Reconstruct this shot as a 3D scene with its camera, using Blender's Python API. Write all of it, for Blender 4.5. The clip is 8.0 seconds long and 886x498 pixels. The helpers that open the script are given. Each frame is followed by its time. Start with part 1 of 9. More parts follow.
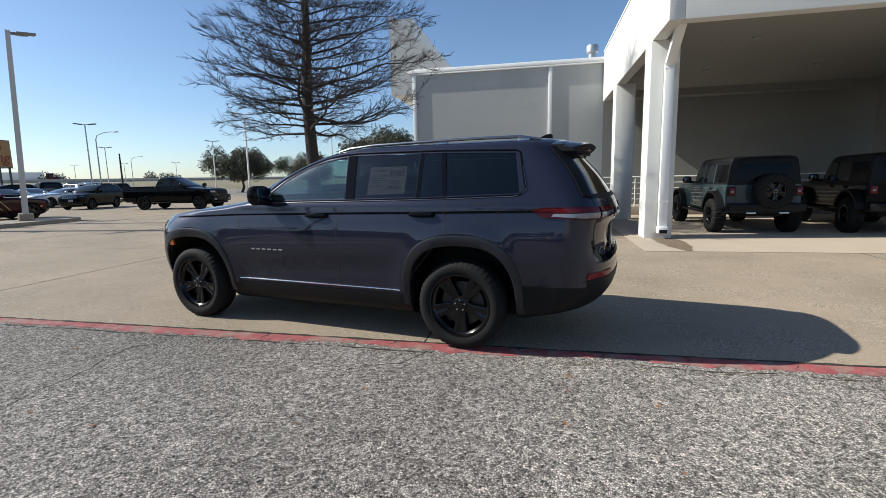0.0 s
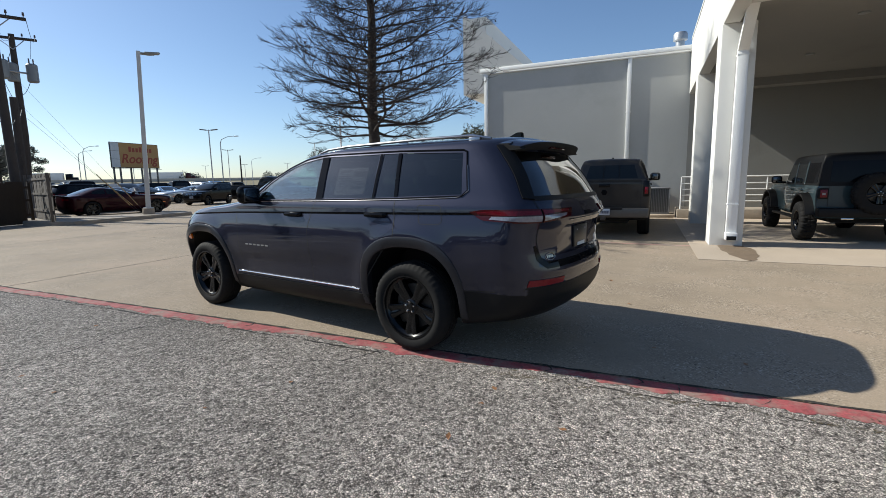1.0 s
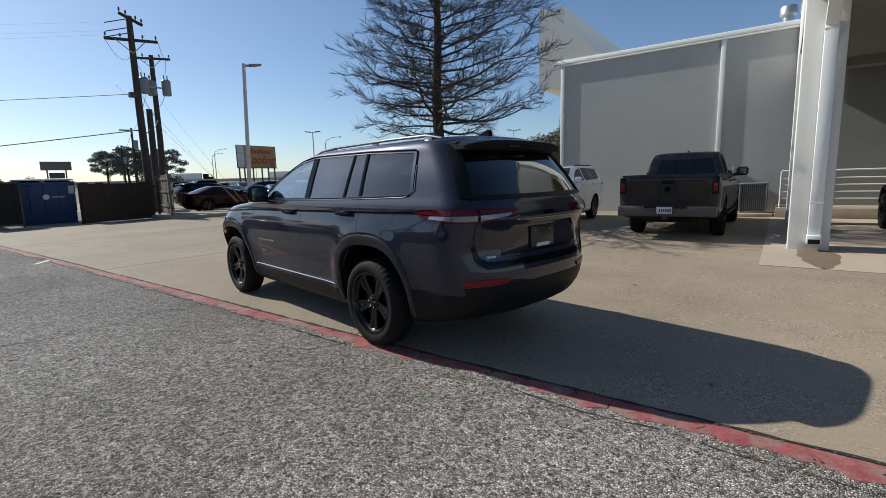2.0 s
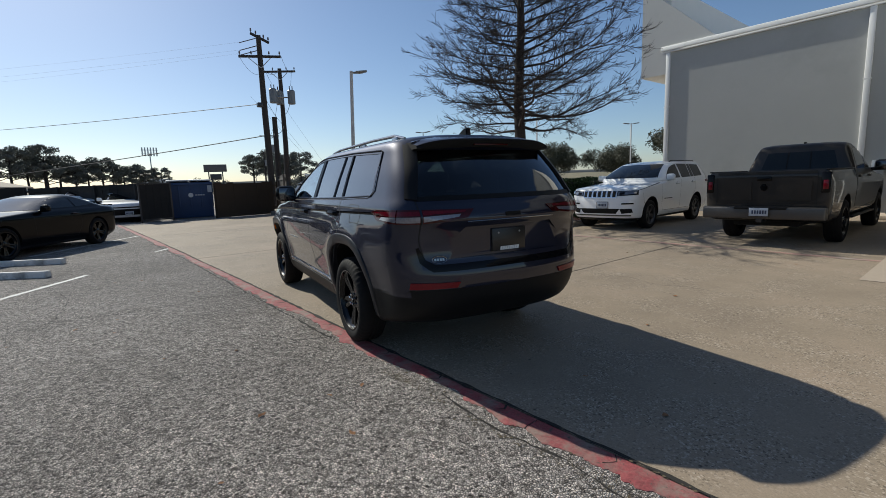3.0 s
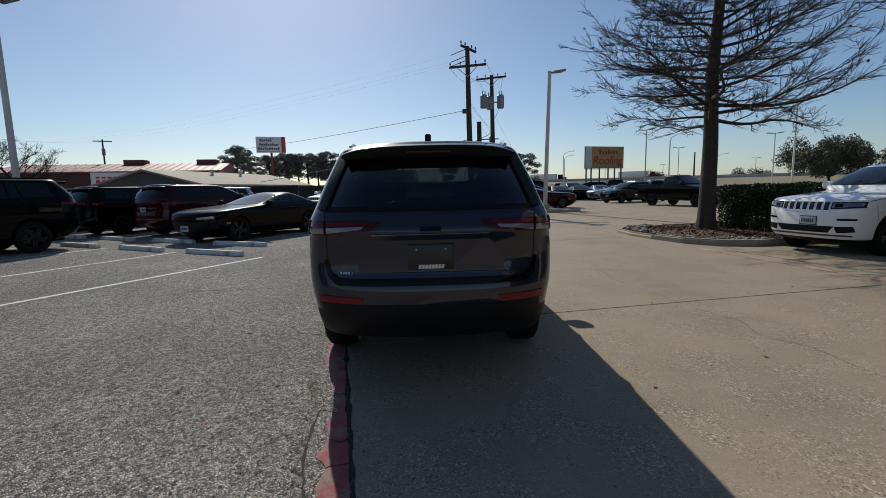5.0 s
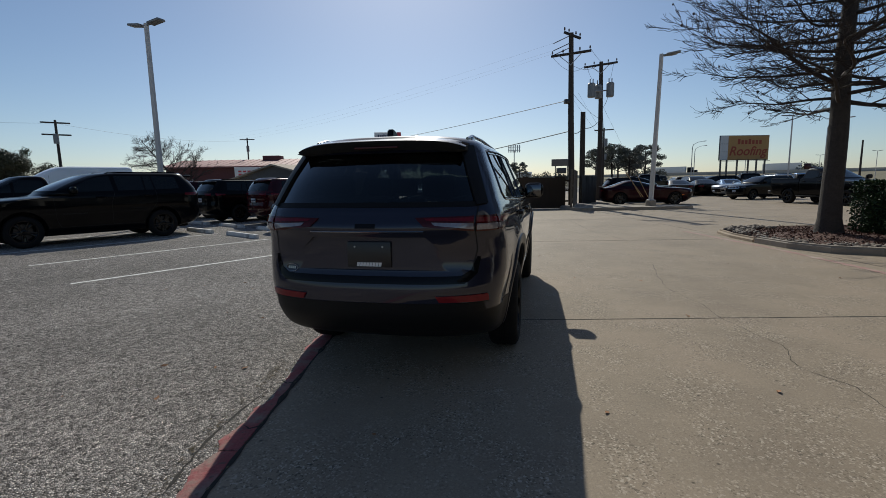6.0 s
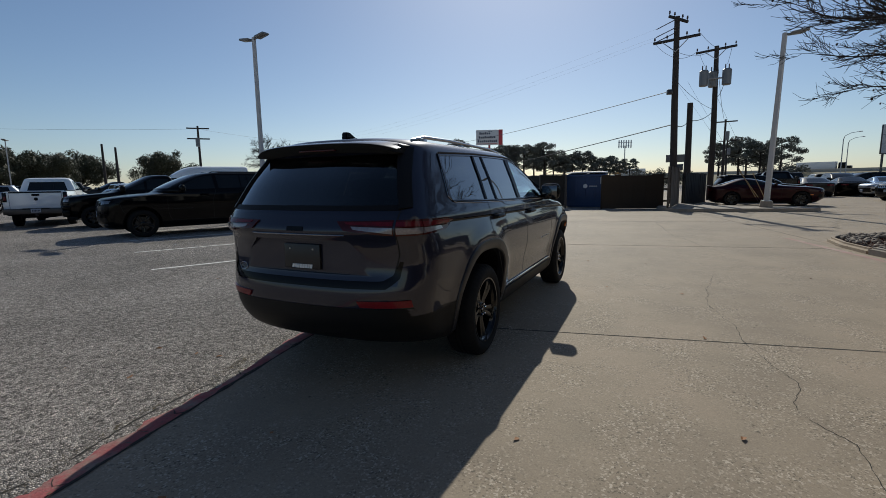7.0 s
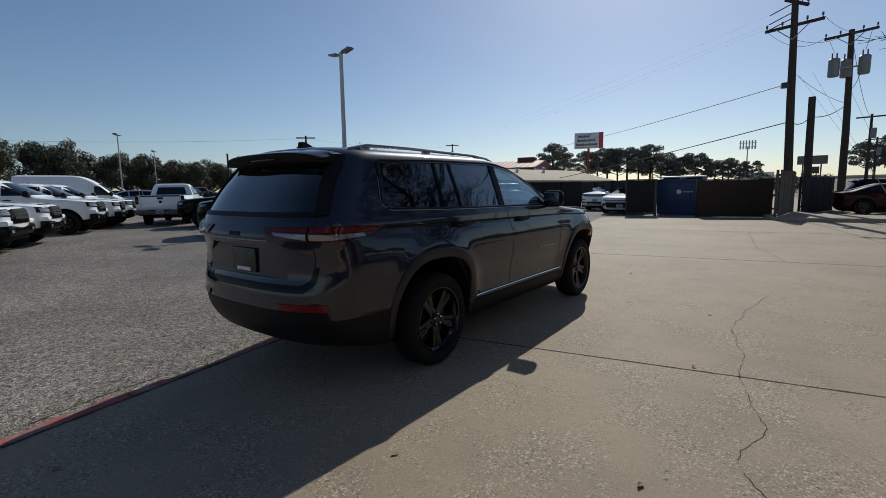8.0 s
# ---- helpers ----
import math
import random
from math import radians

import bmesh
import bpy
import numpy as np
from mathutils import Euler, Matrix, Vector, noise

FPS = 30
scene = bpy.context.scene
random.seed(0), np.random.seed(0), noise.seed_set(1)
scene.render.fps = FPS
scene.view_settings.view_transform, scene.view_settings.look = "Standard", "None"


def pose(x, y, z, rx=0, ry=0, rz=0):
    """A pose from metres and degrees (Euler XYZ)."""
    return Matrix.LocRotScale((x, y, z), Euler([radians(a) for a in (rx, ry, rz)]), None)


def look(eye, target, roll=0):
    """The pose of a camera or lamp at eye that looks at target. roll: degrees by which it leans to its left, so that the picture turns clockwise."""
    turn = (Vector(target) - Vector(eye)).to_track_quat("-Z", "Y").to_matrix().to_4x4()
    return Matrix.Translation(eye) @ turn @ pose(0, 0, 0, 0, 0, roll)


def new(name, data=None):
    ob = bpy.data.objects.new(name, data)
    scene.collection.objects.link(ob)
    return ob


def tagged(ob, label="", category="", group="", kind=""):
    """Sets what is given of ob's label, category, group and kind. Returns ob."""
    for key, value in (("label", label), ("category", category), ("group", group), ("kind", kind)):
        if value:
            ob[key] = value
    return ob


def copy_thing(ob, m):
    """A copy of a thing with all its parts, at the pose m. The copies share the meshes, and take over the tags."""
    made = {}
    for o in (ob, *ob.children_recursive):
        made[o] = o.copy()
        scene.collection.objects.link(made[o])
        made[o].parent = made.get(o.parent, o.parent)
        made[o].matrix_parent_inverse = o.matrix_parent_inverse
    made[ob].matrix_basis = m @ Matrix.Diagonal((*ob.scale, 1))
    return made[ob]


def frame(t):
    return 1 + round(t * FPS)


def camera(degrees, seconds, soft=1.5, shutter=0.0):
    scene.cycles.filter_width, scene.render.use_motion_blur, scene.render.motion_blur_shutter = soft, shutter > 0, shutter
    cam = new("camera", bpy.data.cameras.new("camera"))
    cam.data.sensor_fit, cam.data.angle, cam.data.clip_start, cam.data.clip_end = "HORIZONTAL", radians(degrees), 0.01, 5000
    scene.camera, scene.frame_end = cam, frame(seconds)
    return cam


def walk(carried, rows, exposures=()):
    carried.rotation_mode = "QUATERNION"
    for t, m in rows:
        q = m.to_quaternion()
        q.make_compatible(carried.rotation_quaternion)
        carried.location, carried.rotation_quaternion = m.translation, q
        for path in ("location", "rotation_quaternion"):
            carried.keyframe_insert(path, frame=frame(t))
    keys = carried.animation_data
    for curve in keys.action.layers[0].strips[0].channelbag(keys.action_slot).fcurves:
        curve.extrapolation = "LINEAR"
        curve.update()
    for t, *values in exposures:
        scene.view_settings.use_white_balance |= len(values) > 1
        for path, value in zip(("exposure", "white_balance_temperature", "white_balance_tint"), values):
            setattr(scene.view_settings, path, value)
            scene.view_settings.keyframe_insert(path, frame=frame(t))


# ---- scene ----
cam = camera(87.0, 8.0, soft=0.85)
METRES, EYE, TILT, LEAN, TURN = 9.49, 1.465, 0.0, 0.0, 11.9
ROWS = [
    (0.0, 0.0, 0.0, 0.0, -0.18, -8.44, 1.18),
    (0.5, 0.0607, 0.0033, 0.0003, 5.18, -8.26, 1.07),
    (1.0, 0.1276, 0.018, -0.0012, 11.64, -8.3, 1.1),
    (2.5, 0.3019, 0.0805, -0.0014, 30.39, -8.43, 1.84),
    (3.0, 0.3545, 0.1216, -0.0033, 37.87, -8.26, 1.98),
    (3.5, 0.3977, 0.1601, -0.0033, 44.44, -7.8, 1.92),
    (4.0, 0.4349, 0.2111, -0.0038, 52.04, -7.33, 1.74),
    (4.5, 0.4597, 0.2615, -0.0026, 58.58, -7.22, 1.49),
    (6.0, 0.4999, 0.4446, -0.0019, 79.48, -7.93, 0.98),
    (6.5, 0.4968, 0.5019, -0.0016, 85.64, -8.03, 0.96),
    (7.0, 0.4978, 0.5701, 0.0003, 92.35, -8.04, 0.9),
    (7.5, 0.4864, 0.6261, -0.0018, 98.06, -7.74, 0.9),
    (8.0, 0.4745, 0.6947, 0.0005, 104.54, -7.27, 0.85),
]
walk(cam, [(t, pose(0, 0, EYE, TILT, LEAN, TURN) @ pose(METRES * x, METRES * y, METRES * z, 90 + pitch, roll, yaw)) for t, x, y, z, yaw, pitch, roll in ROWS],
     exposures=((0.0, 0.60, 5750, 7), (1.2, 0.47, 5750, 7), (2.5, 0.14, 5800, 7), (3.5, 0.07, 5850, 7), (4.5, -0.09, 5850, 7), (8.0, -0.24, 5850, 7)))

# ---- light ----
SUN_EL, SUN_AZ = 37.3, 185.6          # elevation; bearing of the sun, anticlockwise from +x
world = bpy.data.worlds.new("clear_sky")
scene.world = world
world.use_nodes = True
wn, wl = world.node_tree.nodes, world.node_tree.links
sky = wn.new("ShaderNodeTexSky")
sky.sky_type, sky.sun_disc = "NISHITA", False
sky.sun_elevation, sky.sun_rotation = radians(SUN_EL), radians(90 - SUN_AZ)
sky.air_density, sky.dust_density, sky.ozone_density = 1.0, 1.25, 1.25
sky.altitude = 1000
wl.new(sky.outputs["Color"], wn["Background"].inputs["Color"])
wn["Background"].inputs["Strength"].default_value = 0.082
sun = new("sun", bpy.data.lights.new("sun", "SUN"))
sun.data.energy, sun.data.angle, sun.data.color = 5.0, radians(0.53), (1.0, 0.90, 0.73)
to_sun = Vector((math.cos(radians(SUN_AZ)) * math.cos(radians(SUN_EL)), math.sin(radians(SUN_AZ)) * math.cos(radians(SUN_EL)), math.sin(radians(SUN_EL))))
sun.matrix_world = look(tuple(to_sun * 60), (0, 0, 0))
scene.view_settings.exposure = 0.0

# ---- mesh helpers ----
def thing(name, m, label, category, group="", kind=""):
    ob = new(name)
    ob.matrix_world = m
    ob.empty_display_size = 0.1
    return tagged(ob, label, category, group, kind)


def finish(bm, sharp=35.0):
    """Smooth faces, with the edges sharper than that many degrees kept hard."""
    bm.normal_update()
    lim = radians(sharp)
    for f in bm.faces:
        f.smooth = True
    for e in bm.edges:
        e.smooth = len(e.link_faces) == 2 and e.calc_face_angle(0.0) < lim


def mesh_of(name, bm, materials, sharp=35.0):
    finish(bm, sharp)
    me = bpy.data.meshes.new(name)
    bm.to_mesh(me)
    bm.free()
    for mt in (materials if isinstance(materials, (list, tuple)) else [materials]):
        me.materials.append(mt)
    return me


def part(name, bm, material, parent, label="", sharp=35.0):
    ob = new(name, mesh_of(name, bm, material, sharp))
    ob.parent = parent
    return tagged(ob, label)


def solo(name, bm, material, m, label, category, group="", kind="", sharp=35.0):
    ob = new(name, mesh_of(name, bm, material, sharp))
    ob.matrix_world = m
    return tagged(ob, label, category, group, kind)


def box(bm, lo, hi, bevel=0.0, m=None, mat=0, seg=2):
    c = [(a + b) / 2 for a, b in zip(lo, hi)]
    s = [abs(b - a) for a, b in zip(lo, hi)]
    mm = Matrix.Translation(c) @ Matrix.Diagonal((*s, 1))
    r = bmesh.ops.create_cube(bm, size=1, matrix=mm)
    vs = r["verts"]
    if bevel:
        es = list({e for v in vs for e in v.link_edges})
        r = bmesh.ops.bevel(bm, geom=es, offset=min(bevel, min(s) * 0.45), segments=seg, affect="EDGES", profile=0.5)
        vs = list({v for f in r["faces"] for v in f.verts} | {v for v in vs if v.is_valid})
    for f in {f for v in vs for f in v.link_faces}:
        f.material_index = mat
    if m is not None:
        bmesh.ops.transform(bm, matrix=m, verts=vs)
    return bm


def lathe(bm, profile, seg=32, m=None, mat=0, ripple=None):
    """Turns (radius, along) round the local y axis; ripple(i, k) adds to the radius of row k at step i."""
    rings = []
    for i in range(seg):
        a = 2 * math.pi * i / seg
        ring = []
        for k, (r, y) in enumerate(profile):
            rr = r + (ripple(i, k) if ripple else 0)
            co = Vector((rr * math.cos(a), y, rr * math.sin(a)))
            ring.append(bm.verts.new(m @ co if m is not None else co))
        rings.append(ring)
    for i in range(seg):
        a, b = rings[i], rings[(i + 1) % seg]
        for k in range(len(profile) - 1):
            if profile[k][0] < 1e-6 and profile[k + 1][0] < 1e-6:
                continue
            f = bm.faces.new((a[k], a[k + 1], b[k + 1], b[k]))
            f.material_index = mat
    return bm


def tube(bm, pts, radii, seg=6, mat=0, caps=True):
    """A round bar along points."""
    pts = [Vector(p) for p in pts]
    if not isinstance(radii, (list, tuple)):
        radii = [radii] * len(pts)
    rings, ref = [], None
    for i, p in enumerate(pts):
        d = (pts[min(i + 1, len(pts) - 1)] - pts[max(i - 1, 0)]).normalized()
        if ref is None:
            ref = Vector((0, 0, 1)) if abs(d.z) < 0.9 else Vector((1, 0, 0))
        u = d.cross(ref).normalized()
        v = u.cross(d).normalized()
        ref = v
        rings.append([bm.verts.new(p + radii[i] * (math.cos(2 * math.pi * k / seg) * u + math.sin(2 * math.pi * k / seg) * v)) for k in range(seg)])
    for a, b in zip(rings, rings[1:]):
        for k in range(seg):
            f = bm.faces.new((a[k], a[(k + 1) % seg], b[(k + 1) % seg], b[k]))
            f.material_index = mat
    if caps:
        for ring in (rings[0][::-1], rings[-1]):
            bm.faces.new(ring).material_index = mat
    return bm


def prism(bm, poly, lo, hi, axis="y", mat=0):
    """A polygon in the plane across that axis, drawn out from lo to hi."""
    def at(p, d):
        return {"x": (d, p[0], p[1]), "y": (p[0], d, p[1]), "z": (p[0], p[1], d)}[axis]
    a = [bm.verts.new(at(p, lo)) for p in poly]
    b = [bm.verts.new(at(p, hi)) for p in poly]
    fs = [bm.faces.new(a), bm.faces.new(b[::-1])]
    for i in range(len(poly)):
        j = (i + 1) % len(poly)
        fs.append(bm.faces.new((a[i], b[i], b[j], a[j])))
    for f in fs:
        f.material_index = mat
    bmesh.ops.recalc_face_normals(bm, faces=fs)
    return bm


def B():
    return bmesh.new()


# ---- materials ----
def node(nt, kind, **values):
    n = nt.nodes.new(kind)
    for k, v in values.items():
        n.inputs[k.replace("_", " ")].default_value = v
    return n


def material(name, color, rough=0.6, metal=0.0, vary=0.12, scale=3.0, fine=60.0, bump=0.0, coat=0.0, spec=0.5, dirt=None, dirt_at=0.55, spots=None):
    """A surface with its colour uneven at two scales, and a fine relief. dirt: a second colour in soft patches."""
    mt = bpy.data.materials.new(name)
    mt.use_nodes = True
    nt = mt.node_tree
    p = nt.nodes["Principled BSDF"]
    p.inputs["Roughness"].default_value, p.inputs["Metallic"].default_value = rough, metal
    p.inputs["Coat Weight"].default_value, p.inputs["Coat Roughness"].default_value = coat, 0.03
    p.inputs["Specular IOR Level"].default_value = spec
    p.inputs["Diffuse Roughness"].default_value = 0.25 if rough >= 0.79 else 0.0
    geo = nt.nodes.new("ShaderNodeTexCoord")
    src = geo.outputs["Object"]
    n1 = node(nt, "ShaderNodeTexNoise", Scale=scale, Detail=8.0, Roughness=0.66)
    n2 = node(nt, "ShaderNodeTexNoise", Scale=fine, Detail=3.0, Roughness=0.6)
    for n in (n1, n2):
        nt.links.new(src, n.inputs["Vector"])
    mix = node(nt, "ShaderNodeMath")
    mix.operation = "ADD"
    nt.links.new(n1.outputs["Fac"], mix.inputs[0])
    nt.links.new(n2.outputs["Fac"], mix.inputs[1])
    ramp = nt.nodes.new("ShaderNodeMapRange")
    ramp.inputs["From Min"].default_value, ramp.inputs["From Max"].default_value = 0.6, 1.4
    ramp.inputs["To Min"].default_value, ramp.inputs["To Max"].default_value = 1 - vary, 1 + vary
    nt.links.new(mix.outputs[0], ramp.inputs["Value"])
    mul = nt.nodes.new("ShaderNodeMix")
    mul.data_type, mul.blend_type = "RGBA", "MULTIPLY"
    mul.inputs["Factor"].default_value = 1.0
    mul.inputs["A"].default_value = (*color, 1)
    nt.links.new(ramp.outputs["Result"], mul.inputs["B"])
    out = mul.outputs["Result"]
    if dirt:
        n3 = node(nt, "ShaderNodeTexNoise", Scale=scale * 0.6, Detail=8.0, Roughness=0.7)
        nt.links.new(src, n3.inputs["Vector"])
        r3 = nt.nodes.new("ShaderNodeMapRange")
        r3.inputs["From Min"].default_value, r3.inputs["From Max"].default_value = dirt_at, dirt_at + 0.2
        nt.links.new(n3.outputs["Fac"], r3.inputs["Value"])
        m3 = nt.nodes.new("ShaderNodeMix")
        m3.data_type = "RGBA"
        m3.inputs["B"].default_value = (*dirt, 1)
        nt.links.new(r3.outputs["Result"], m3.inputs["Factor"])
        nt.links.new(out, m3.inputs["A"])
        out = m3.outputs["Result"]
    if spots:
        tone, size, at = spots
        n4 = node(nt, "ShaderNodeTexNoise", Scale=size, Detail=4.0, Roughness=0.65)
        nt.links.new(src, n4.inputs["Vector"])
        r4 = nt.nodes.new("ShaderNodeMapRange")
        r4.inputs["From Min"].default_value, r4.inputs["From Max"].default_value = at, at + 0.10
        nt.links.new(n4.outputs["Fac"], r4.inputs["Value"])
        m4 = nt.nodes.new("ShaderNodeMix")
        m4.data_type = "RGBA"
        m4.inputs["B"].default_value = (*tone, 1)
        nt.links.new(r4.outputs["Result"], m4.inputs["Factor"])
        nt.links.new(out, m4.inputs["A"])
        out = m4.outputs["Result"]
    nt.links.new(out, p.inputs["Base Color"])
    if bump:
        b = nt.nodes.new("ShaderNodeBump")
        b.inputs["Strength"].default_value, b.inputs["Distance"].default_value = 1.0, bump
        nt.links.new(n2.outputs["Fac"], b.inputs["Height"])
        nt.links.new(b.outputs["Normal"], p.inputs["Normal"])
    return mt


def car_paint(name, color, metal=0.5, rough=0.35, ior=1.5, coat=1.0, spec=0.12):
    mt = material(name, color, rough, metal, vary=0.05, scale=1.5, fine=900.0, coat=coat, spec=spec)
    mt.node_tree.nodes["Principled BSDF"].inputs["Coat IOR"].default_value = ior
    return mt


def pane_glass(name, tint, gloss=0.04):
    """Thin glass: tinted see-through with a Fresnel gloss."""
    mt = bpy.data.materials.new(name)
    mt.use_nodes = True
    nt = mt.node_tree
    nt.nodes.remove(nt.nodes["Principled BSDF"])
    tr = node(nt, "ShaderNodeBsdfTransparent", Color=(*tint, 1))
    gl = node(nt, "ShaderNodeBsdfGlossy", Roughness=0.01)
    lw = nt.nodes.new("ShaderNodeLayerWeight")
    lw.inputs["Blend"].default_value = 0.5
    pw = nt.nodes.new("ShaderNodeMath")
    pw.operation = "POWER"
    pw.inputs[1].default_value = 2.1
    nt.links.new(lw.outputs["Facing"], pw.inputs[0])
    fr = node(nt, "ShaderNodeMapRange", To_Min=gloss, To_Max=0.9)
    nt.links.new(pw.outputs[0], fr.inputs["Value"])
    mx = nt.nodes.new("ShaderNodeMixShader")
    nt.links.new(fr.outputs[0], mx.inputs[0])
    nt.links.new(tr.outputs[0], mx.inputs[1])
    nt.links.new(gl.outputs[0], mx.inputs[2])
    nt.links.new(mx.outputs[0], nt.nodes["Material Output"].inputs["Surface"])
    return mt


def asphalt(name):
    """Worn asphalt: pale stones in dark binder, patched and stained at the scale of metres."""
    mt = bpy.data.materials.new(name)
    mt.use_nodes = True
    nt = mt.node_tree
    p = nt.nodes["Principled BSDF"]
    p.inputs["Roughness"].default_value = 0.85
    p.inputs["Diffuse Roughness"].default_value = 0.4
    p.inputs["Specular IOR Level"].default_value = 0.2
    tc = nt.nodes.new("ShaderNodeTexCoord").outputs["Object"]
    vo = node(nt, "ShaderNodeTexVoronoi", Scale=78.0, Randomness=1.0)
    ve = node(nt, "ShaderNodeTexVoronoi", Scale=78.0, Randomness=1.0)
    ve.feature = "DISTANCE_TO_EDGE"
    big = node(nt, "ShaderNodeTexNoise", Scale=0.35, Detail=6.0, Roughness=0.62)
    mid = node(nt, "ShaderNodeTexNoise", Scale=9.0, Detail=6.0, Roughness=0.7)
    for n in (vo, ve, big, mid):
        nt.links.new(tc, n.inputs["Vector"])
    sep = nt.nodes.new("ShaderNodeSeparateColor")
    nt.links.new(vo.outputs["Color"], sep.inputs[0])
    stones = nt.nodes.new("ShaderNodeValToRGB")
    cr = stones.color_ramp
    cr.elements[0].position, cr.elements[0].color = 0.0, (0.15, 0.130, 0.112, 1)
    cr.elements[1].position, cr.elements[1].color = 1.0, (0.74, 0.665, 0.595, 1)
    for pos, col in ((0.2, (0.35, 0.308, 0.272, 1)), (0.5, (0.57, 0.508, 0.452, 1)), (0.8, (0.67, 0.602, 0.538, 1))):
        cr.elements.new(pos).color = col
    nt.links.new(sep.outputs[0], stones.inputs["Fac"])
    edge = node(nt, "ShaderNodeMapRange", From_Min=0.0, From_Max=0.20, To_Min=0.05, To_Max=1.08)
    nt.links.new(ve.outputs["Distance"], edge.inputs["Value"])
    patch = node(nt, "ShaderNodeMapRange", From_Min=0.3, From_Max=0.7, To_Min=0.64, To_Max=1.18)
    nt.links.new(big.outputs["Fac"], patch.inputs["Value"])
    wear = node(nt, "ShaderNodeMapRange", From_Min=0.3, From_Max=0.7, To_Min=0.90, To_Max=1.10)
    nt.links.new(mid.outputs["Fac"], wear.inputs["Value"])
    # single larger stones and pits
    lump = node(nt, "ShaderNodeTexVoronoi", Scale=36.0, Randomness=1.0)
    nt.links.new(tc, lump.inputs["Vector"])
    lsep = nt.nodes.new("ShaderNodeSeparateColor")
    nt.links.new(lump.outputs["Color"], lsep.inputs[0])
    lval = node(nt, "ShaderNodeMapRange", To_Min=0.58, To_Max=1.32)
    nt.links.new(lsep.outputs[1], lval.inputs["Value"])
    m0 = node(nt, "ShaderNodeMath")
    m0.operation = "MULTIPLY"
    nt.links.new(edge.outputs[0], m0.inputs[0])
    nt.links.new(lval.outputs[0], m0.inputs[1])
    m1 = node(nt, "ShaderNodeMath")
    m1.operation = "MULTIPLY"
    nt.links.new(m0.outputs[0], m1.inputs[0])
    nt.links.new(patch.outputs[0], m1.inputs[1])
    m2 = node(nt, "ShaderNodeMath")
    m2.operation = "MULTIPLY"
    nt.links.new(m1.outputs[0], m2.inputs[0])
    nt.links.new(wear.outputs[0], m2.inputs[1])
    # tar-dark pits, alone and in groups
    pit = node(nt, "ShaderNodeTexVoronoi", Scale=21.0, Randomness=1.0)
    tar = node(nt, "ShaderNodeTexNoise", Scale=1.4, Detail=7.0, Roughness=0.7)
    for n in (pit, tar):
        nt.links.new(tc, n.inputs["Vector"])
    psep = nt.nodes.new("ShaderNodeSeparateColor")
    nt.links.new(pit.outputs["Color"], psep.inputs[0])
    near = node(nt, "ShaderNodeMapRange", From_Min=0.10, From_Max=0.28, To_Min=0.16, To_Max=1.0)
    nt.links.new(pit.outputs["Distance"], near.inputs["Value"])
    share = node(nt, "ShaderNodeMapRange", From_Min=0.45, From_Max=0.72, To_Min=0.07, To_Max=0.40)
    nt.links.new(tar.outputs["Fac"], share.inputs["Value"])
    few = nt.nodes.new("ShaderNodeMath")
    few.operation = "GREATER_THAN"
    nt.links.new(psep.outputs[2], few.inputs[0])
    nt.links.new(share.outputs[0], few.inputs[1])
    keep = nt.nodes.new("ShaderNodeMath")
    keep.operation = "MAXIMUM"
    nt.links.new(near.outputs[0], keep.inputs[0])
    nt.links.new(few.outputs[0], keep.inputs[1])
    m3 = node(nt, "ShaderNodeMath")
    m3.operation = "MULTIPLY"
    nt.links.new(m2.outputs[0], m3.inputs[0])
    nt.links.new(keep.outputs[0], m3.inputs[1])
    mul = nt.nodes.new("ShaderNodeMix")
    mul.data_type, mul.blend_type = "RGBA", "MULTIPLY"
    mul.inputs["Factor"].default_value = 1.0
    nt.links.new(stones.outputs[0], mul.inputs["A"])
    nt.links.new(m3.outputs[0], mul.inputs["B"])
    nt.links.new(mul.outputs["Result"], p.inputs["Base Color"])
    b = nt.nodes.new("ShaderNodeBump")
    b.inputs["Strength"].default_value, b.inputs["Distance"].default_value = 1.0, 0.013
    nt.links.new(ve.outputs["Distance"], b.inputs["Height"])
    nt.links.new(b.outputs["Normal"], p.inputs["Normal"])
    return mt


